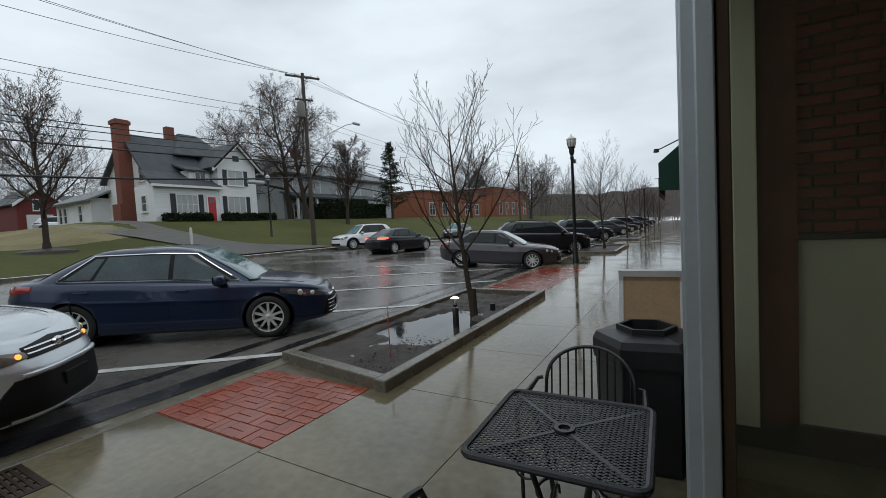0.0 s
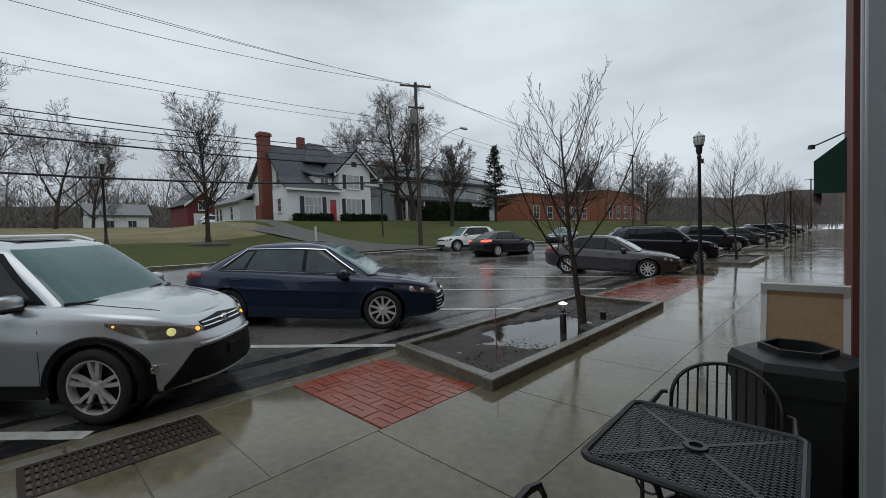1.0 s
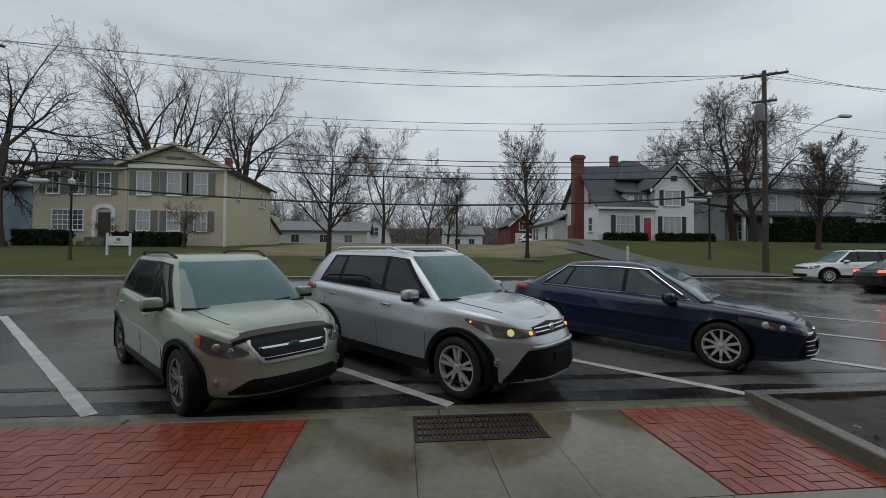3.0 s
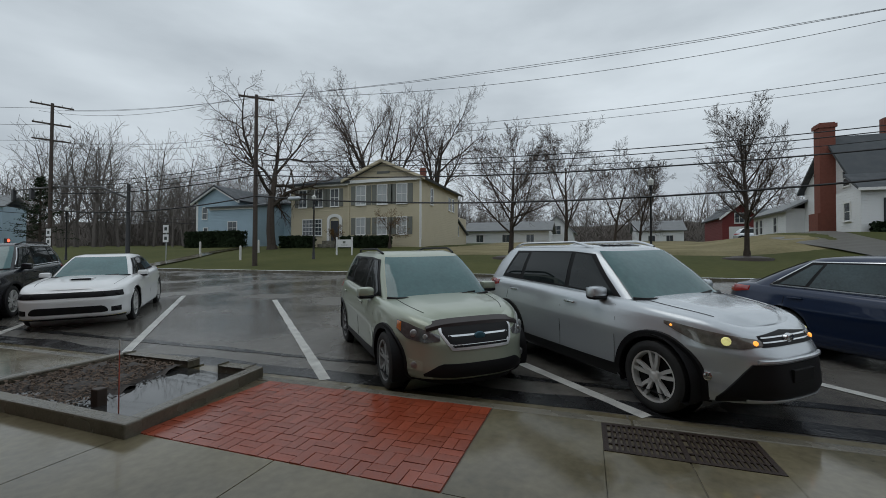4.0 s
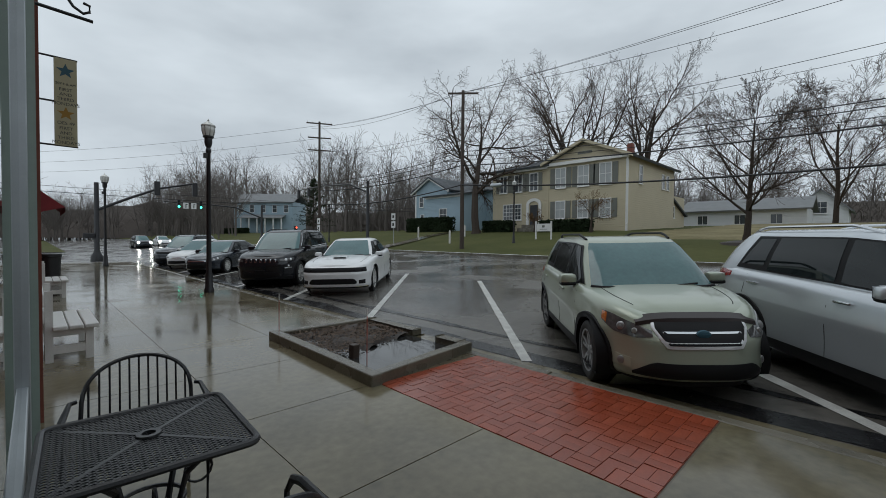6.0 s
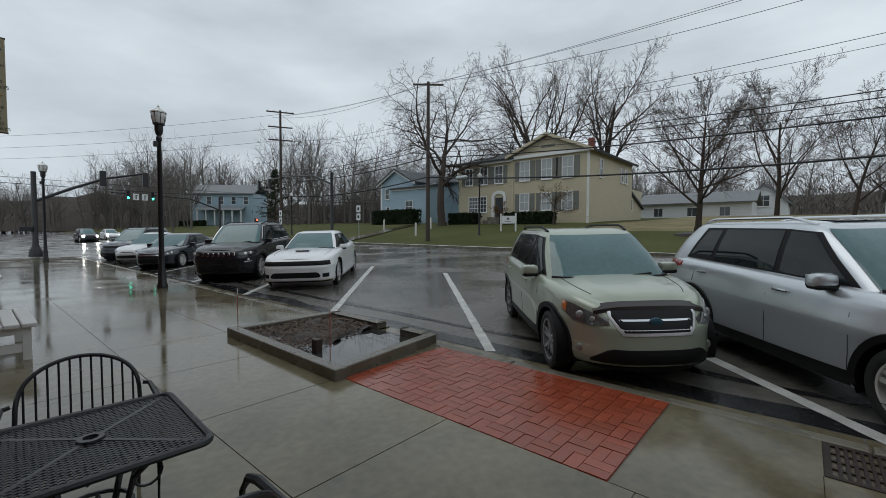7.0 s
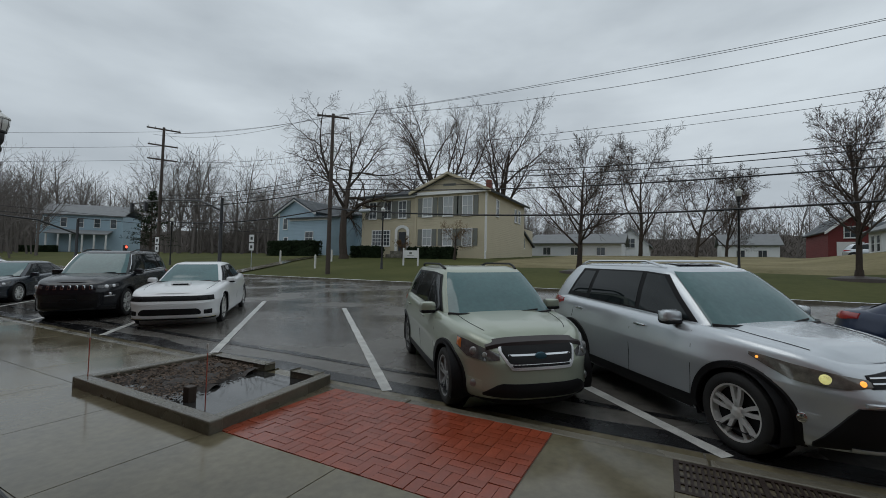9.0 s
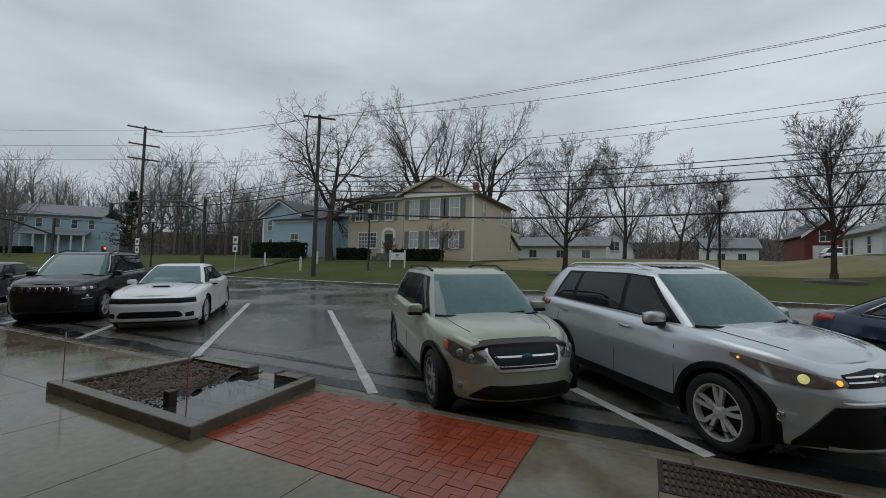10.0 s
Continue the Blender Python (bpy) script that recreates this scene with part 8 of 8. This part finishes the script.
TALL = [(9, 0.03, 0.03, 22, 44, 0.50, 0.24), (7, 0.06, 0.07, 10, 34, 0.42, 0.15), (5, 0.09, 0.06, 7, 33, 0.46, 0.12), (4, 0.11, 0.05, 5, 34, 0.55, 0.15), (3, 0.12, 0.0, 0, 0, 0, 0)]
bare_tree("lawn_tree", -28, 8.2, lawn_z(-28, 8.2), 22, 7.0, 0.16, TALL, label="upright leafless tree in a mulch ring on the lawn")
OAK = [(7, 0.09, 0.03, 12, 60, 0.78, 0.33), (8, 0.16, 0.05, 10, 48, 0.5, 0.15), (6, 0.2, 0.0, 7, 45, 0.5, 0.15), (5, 0.2, -0.06, 6, 42, 0.55, 0.1), (3, 0.2, -0.12, 0, 0, 0, 0)]
bare_tree("lawn_tree", -33.5, -29.4, lawn_z(-33.5, -29.4), 35, 13.0, 0.46, OAK, heavy=1.2, lean=(0.05, -0.16, 1), label="gnarled leafless tree leaning beside the utility pole")
VASE = [(7, 0.05, 0.02, 11, 40, 0.80, 0.2), (8, 0.10, 0.05, 9, 36, 0.46, 0.3), (6, 0.14, 0.05, 7, 38, 0.48, 0.15), (5, 0.15, 0.04, 6, 36, 0.55, 0.1), (3, 0.16, 0.0, 0, 0, 0, 0)]
bare_tree("tall_tree", -57, -29.0, 2.8, 41, 17.5, 0.62, VASE, heavy=1.15, lean=(0.0, -0.25, 1), label="great spreading leafless tree behind the yellow house")
bare_tree("tall_tree", -58, -22.5, 2.8, 42, 15.5, 0.58, VASE, heavy=1.15, lean=(0.0, 0.18, 1), label="great spreading leafless tree behind the yellow house")
bare_tree("tall_tree", -60, -3.0, 2.4, 43, 11.5, 0.3, VASE, lean=(0.0, 0.05, 1), label="tall leafless tree behind the lawn")
bare_tree("tall_tree", -58, 3.0, 2.4, 44, 9.0, 0.22, VASE, lean=(0.0, 0.1, 1), label="leafless tree in the row behind the lawn")
bare_tree("tall_tree", -62, 6.5, 2.4, 45, 8.0, 0.2, VASE, label="leafless tree in the row behind the lawn")
bare_tree("tall_tree", -36.5, 32.8, 2.8, 46, 10.0, 0.34, VASE, label="tall leafless tree between the farmhouse and the grey house")
bare_tree("tall_tree", -40.0, 33.8, 3.0, 47, 11.5, 0.4, OAK, lean=(0, -0.1, 1), label="dense leafless tree beside the grey house")
bare_tree("tall_tree", -46, 31.0, 3.0, 48, 9.5, 0.26, VASE, lean=(0, 0.1, 1), label="bent leafless tree behind the farmhouse")
bare_tree("lawn_tree", -31, 33.5, lawn_z(-31, 33.5), 49, 7.5, 0.2, TALL, label="leafless tree on the lawn before the grey house")
bare_tree("lawn_tree", -34, 70, 2.5, 50, 9.5, 0.3, ROUND, label="round leafless tree beside the brick building")
bare_tree("lawn_tree", -31, 96, 2.0, 51, 11, 0.3, ROUND, label="round leafless tree far along the street")
OCHRE = mat("ochre_twigs", (0.16, 0.095, 0.045), 0.9, vary=0.25, scale=3, spec=0.1)
SMALL = [(5, 0.06, 0.0, 8, 60, 0.75, 0.4), (6, 0.14, 0.05, 9, 40, 0.5, 0.15), (4, 0.18, 0.03, 7, 42, 0.5, 0.15), (3, 0.2, 0.0, 0, 0, 0, 0)]
bare_tree("ornamental_tree", -34.5, -17.2, lawn_z(-34.5, -17.2), 52, 2.7, 0.13, SMALL, label="small ochre-twigged ornamental tree before the yellow house", twig=OCHRE)
bare_tree("ornamental_tree", -35.6, -23.6, lawn_z(-35.6, -23.6), 53, 1.7, 0.09, SMALL, label="small clipped ornamental tree beside the yellow house door", twig=OCHRE)


def evergreen(x, y, z, h, wide, seed, label):
    rng = random.Random(seed)
    ob = root("evergreen_tree", Matrix.Translation((x, y, z)), label, "tree", "evergreen trees")
    g = Grower(seed)
    g.bar([Vector((0, 0, -0.2)), Vector((0, 0, h * 0.5)), Vector((0, 0, h))], [h * 0.02, h * 0.012, 0.02], 7, g.thick)
    v, f = [], []
    for k in range(95):
        t = 0.16 + 0.82 * k / 95
        a, r = rng.uniform(0, 6.28), wide * (1 - t) ** 0.75 * rng.uniform(0.55, 1.1)
        d = Vector((math.cos(a), math.sin(a), rng.uniform(-0.05, 0.35)))
        p0 = Vector((0, 0, h * t))
        g.bar([p0, p0 + d * r * 0.6, p0 + d * r], [0.05, 0.03, 0.01], 3, g.thin)
        for _ in range(34):
            u = rng.uniform(0.25, 1.05)
            q = p0 + d * r * u + Vector((rng.gauss(0, 0.16), rng.gauss(0, 0.16), rng.gauss(0, 0.14)))
            e, w = (Vector((rng.gauss(0, 1), rng.gauss(0, 1), rng.gauss(0, 0.6))).normalized() * s for s in (rng.uniform(0.15, 0.32), rng.uniform(0.04, 0.09)))
            i = len(v)
            v += [q - e, q + w, q + e, q - w]
            f.append((i, i + 1, i + 2, i + 3))
    mesh_ob("trunk", *g.thick, BARK, ob, smooth=True)
    mesh_ob("limb_mass", *g.thin, BARK, ob)
    mesh_ob("crown", v, f, HEDGE, ob, "dark green needles")


evergreen(-34.5, 46.3, 3.0, 10.6, 3.2, 61, "dark pine with an open crown before the brick building")
evergreen(-40, -78.0, 2.0, 11.5, 4.6, 62, "narrow dark evergreen beyond the crossing")

# mulch rings
for x, y in ((-28, 8.2), (-28, -5.1)):
    ob = part("mulch_ring", lathe(bmesh.new(), [(0.0, 0.16), (0.6, 0.13), (1.2, 0.02), (1.3, -0.15)], 24, Matrix.Translation((x, y, lawn_z(x, y) + 0.0))), SOIL, None, "dark mulch ring round a lawn tree", smooth=True)
    tagged(ob, "", "mulch")

# the wooded hill behind everything
hv, ang, ring = [], [], 140
for k in range(ring + 1):
    a = radians(-128 + 256 * k / ring)
    dx, dy = -math.cos(a), math.sin(a)
    far = 165 + 45 * abs(math.sin(a)) ** 2
    top = 15.5 + 5.0 * noise.noise((k * 0.21, 0, 3)) + 2.5 * noise.noise((k * 0.9, 2, 3))
    for g, zz in ((0.9, 1.0), (0.97, top * 0.45), (1.05, top * 0.8), (1.2, top), (1.6, top * 1.05)):
        hv.append((dx * far * g, dy * far * g, zz))
hf = [(5 * k + q, 5 * k + 5 + q, 5 * k + 6 + q, 5 * k + 1 + q) for k in range(ring) for q in range(4)]
tagged(mesh_ob("backdrop_hill", hv, hf, HILL, smooth=True), "low wooded winter hillside closing the distance", "hillside", "", "structure")

# far woods: many small bare trees, and undergrowth, as one mass, with haze put into their colour
wood = Grower(77, 0.022)
WOOD = [(5, 0.05, 0.04, 14, 42, 0.48, 0.22), (4, 0.12, 0.08, 9, 40, 0.45, 0.15), (3, 0.15, 0.04, 0, 0, 0, 0)]
rw = random.Random(78)


def wood_band(n, x0, x1, y0, y1, h0, h1):
    for _ in range(n):
        x, y = rw.uniform(x0, x1), rw.uniform(y0, y1)
        h = rw.uniform(h0, h1)
        if 2.05 < y / x < 3.0 and -125 < y < -40:
            continue
        z = lawn_z(x, y) if x < FAR_X else 0.0
        wood.branch((x, y, z - 0.3), Vector((rw.gauss(0, 0.05), rw.gauss(0, 0.05), 1)).normalized(), h, h * 0.014, 0, WOOD)


wood_band(130, -150, -100, -60, 90, 9, 15)
wood_band(48, -82, -50, -105, -52, 9, 15)
wood_band(14, -62, -44, -92, -66, 15, 20)
wood_band(70, -130, -80, -170, -70, 11, 17)
wood_band(70, -80, -30, -210, -142, 16, 24)
wood_band(60, -40, -24, -190, -85, 9, 16)
wood_band(55, -22, -2, -260, -170, 10, 16)
wood_band(70, 3, 40, -200, -75, 9, 16)
wood_band(50, -60, -28, 95, 190, 9, 15)
wood_band(30, -22, 15, 150, 210, 8, 13)
tagged(mesh_ob("woodland", wood.thick[0], wood.thick[1], HAZED_TWIG), "bare winter woods closing the view, their grey-brown paled for haze", "woodland", "", "stuff")
tagged(mesh_ob("woodland_twigs", wood.thin[0], wood.thin[1], HAZED_TWIG), "fine bare tops of the winter woods, colour paled for haze", "woodland", "", "stuff")
v, f = [], []
for _ in range(64000):
    which = rw.random()
    if which < 0.5:
        x, y, top = rw.uniform(-150, -112), rw.uniform(-70, 100), 9
    elif which < 0.7:
        x, y, top = rw.uniform(-85, -60), rw.uniform(-110, -56), 6
    elif which < 0.82:
        x, y, top = rw.uniform(-130, -30), rw.uniform(-200, -145), 9
    elif which < 0.92:
        x, y, top = rw.uniform(-24, 40), rw.uniform(-260, -190), 8
    else:
        x, y, top = rw.uniform(-60, 10), rw.uniform(150, 220), 7
    z = lawn_z(min(x, FAR_X), y)
    p = Vector((x, y, z + top * rw.random() ** 1.5))
    e, w = Vector((rw.gauss(0, 0.5), rw.gauss(0, 0.5), rw.uniform(0.3, 1.1))), Vector((rw.gauss(0, 0.05), rw.gauss(0, 0.05), 0))
    i = len(v)
    v += [p - e, p + w, p + e, p - w]
    f.append((i, i + 1, i + 2, i + 3))
tagged(mesh_ob("undergrowth", v, f, HAZED_TWIG), "tangled undergrowth at the foot of the woods, its brown paled for haze", "undergrowth", "", "stuff")

# ---- pavement slabs and pavers ----
pave = root("pavement", Matrix.Identity(4), "wide wet concrete pavement scored into slabs, mirror-bright with rain", "pavement", kind="structure")
part("bed", boxes((KERB_X + 0.13, -33.0, -0.30, 0.6, 140.0, -0.007)), JOINT, pave)
CROSS = [-2.61 + 1.48 * k for k in range(-20, 30)]


def slab(x0, y0, x1, y1, low=0.003, high=0.003):
    g = 0.002
    v = [(x0 + g, y0 + low, -0.014), (x1 - g, y0 + low, -0.014), (x1 - g, y1 - high, -0.014), (x0 + g, y1 - high, -0.014)]
    v += [(x + dx, y + dy, 0.0) for (x, y, _), (dx, dy) in zip(v, ((0.002, 0.002), (-0.002, 0.002), (-0.002, -0.002), (0.002, -0.002)))]
    mesh_ob("slab", v, [(4, 5, 6, 7), (0, 1, 5, 4), (1, 2, 6, 5), (2, 3, 7, 6), (3, 0, 4, 7)], CONCRETE, pave)


for y0, y1 in zip(CROSS, CROSS[1:]):
    slab(-2.88, y0, -1.5, y1)
    slab(-1.5, y0, 0.02 if y0 > -1 else -0.16, y1)
outer = [(-32.2, -30.7), (-30.7, -29.2), (-29.2, -27.7), (-27.7, -26.2), (-26.2, -24.7), (-24.7, -23.2), (-23.2, -21.7), (-21.7, -20.2), (-20.2, -18.7), (-18.7, -17.2), (-17.2, -15.7), (-15.7, -14.2), (-14.2, -12.7), (-12.7, -11.2), (-11.2, -9.7), (-9.7, -8.25), (-8.25, -6.84), (14.6, 16.1), (16.1, 17.6), (17.6, 20.2), (25.7, 28.6), (28.6, 31.5), (37.0, 40.2)]
for y0, y1 in outer:
    slab(KERB_X + 0.15, y0, -2.88, y1)
for y0, y1, ya, yb, low, high in ((-1.29, -0.275, -0.275, 0.33, 0.0045, -0.004), (0.935, 1.87, 0.33, 0.935, -0.004, 0.0045)):
    slab(KERB_X + 0.15, y0, -2.88, y1, low, high)
    slab(-3.87, ya, -2.88, yb, 0.0045 if ya > 0 else -0.004, -0.004 if ya > 0 else 0.0045)
v = []
f = []
for k in range(60):
    y = 40.3 + 1.65 * k
    for x0, x1 in ((KERB_X + 0.15, -2.88), (-2.88, -1.5), (-1.5, 0.0)):
        i = len(v)
        v += [(x0 + 0.006, y + 0.006, 0.0), (x1 - 0.006, y + 0.006, 0.0), (x1 - 0.006, y + 1.644, 0.0), (x0 + 0.006, y + 1.644, 0.0)]
        f.append((i, i + 1, i + 2, i + 3))
mesh_ob("far_slabs", v, f, CONCRETE, pave, "slabs far along the pavement", kind="stuff")

bl, bw = 0.100, 0.0500
v = [(-bl + 0.0015, -bw + 0.0015, -0.014), (bl - 0.0015, -bw + 0.0015, -0.014), (bl - 0.0015, bw - 0.0015, -0.014), (-bl + 0.0015, bw - 0.0015, -0.014)]
v += [(x * 0.975, y * 0.95, 0.004) for x, y, _ in v]
brick_mesh = bpy.data.meshes.new("brick")
BF = [(4, 5, 6, 7), (0, 1, 5, 4), (1, 2, 6, 5), (2, 3, 7, 6), (3, 0, 4, 7)]
brick_mesh.from_pydata(v, [], BF)
brick_mesh.materials.append(BRICK)


def paver_patch(x0, x1, y0, y1, seed):
    """Pavers in basket weave, two by two, cut at the border."""
    rng = random.Random(seed)
    bed = root("brick_paving", Matrix.Identity(4), "red brick paving strip in basket weave, wet and shiny", "paving", kind="structure")
    part("bed", boxes((x0, y0, -0.05, x1, y1, -0.002)), BRICK_BED, bed)
    nx, ny = round((x1 - x0) / 0.2), round((y1 - y0) / 0.2)
    sx, sy = (x1 - x0) / nx / 0.2, (y1 - y0) / ny / 0.2
    for i in range(nx):
        for j in range(ny):
            cx, cy = x0 + (i + 0.5) * 0.2 * sx, y0 + (j + 0.5) * 0.2 * sy
            for k in (-1, 1):
                along = (i + j) % 2
                ob = new("brick", brick_mesh)
                ob.parent = bed
                dx, dy = (0, 0.05 * k * sy) if along else (0.05 * k * sx, 0)
                ob.matrix_local = Matrix.Translation((cx + dx, cy + dy, rng.uniform(-0.0015, 0.003))) @ Euler((rng.gauss(0, 0.006), rng.gauss(0, 0.006), rng.gauss(0, 0.012) + (0 if along else math.pi / 2))).to_matrix().to_4x4()


paver_patch(KERB_X + 0.15, -2.88, -4.06, -1.30, 1)
paver_patch(KERB_X + 0.15, -2.88, 1.88, 3.15, 2)
v, f, rng = [], [], random.Random(9)
for i in range(8):
    for j in range(28):
        cx, cy = -4.37 + 0.2 * i, 9.09 + 0.2 * j
        for k in (-1, 1):
            along, q, z = (i + j) % 2, len(v), rng.uniform(0.001, 0.005)
            hx, hy = (0.094, 0.045) if along else (0.045, 0.094)
            px, py = (cx, cy + 0.05 * k) if along else (cx + 0.05 * k, cy)
            v += [(px - hx, py - hy, z), (px + hx, py - hy, z), (px + hx, py + hy, z), (px - hx, py + hy, z)]
            f.append((q, q + 1, q + 2, q + 3))
strip = root("brick_paving", Matrix.Identity(4), "red brick paving strip beyond the long planter", "paving", kind="structure")
part("bed", boxes((KERB_X + 0.15, 8.98, -0.05, -2.88, 14.6, -0.010)), JOINT, strip)
mesh_ob("pavers", v, f, BRICK, strip, "many red pavers", kind="stuff")

# bricks of the shop's end wall
v = [(-0.1, 0.0, -0.03), (0.1, 0.0, -0.03), (0.1, 0.0, 0.03), (-0.1, 0.0, 0.03)]
v += [(x * 0.97, -0.022, z * 0.9) for x, _, z in v]
wall_brick = bpy.data.meshes.new("brick")
wall_brick.from_pydata(v, [], BF)
wall_brick.materials.append(WALL_BRICK)
rng = random.Random(12)
for r in range(26):
    for c in range(9):
        x = 0.36 + 0.214 * c + (0.107 if r % 2 else 0)
        ob = new("brick", wall_brick)
        ob.parent = room
        ob.matrix_local = Matrix.Translation((x, 3.44 + rng.uniform(-0.003, 0.003), 1.50 + 0.073 * r))
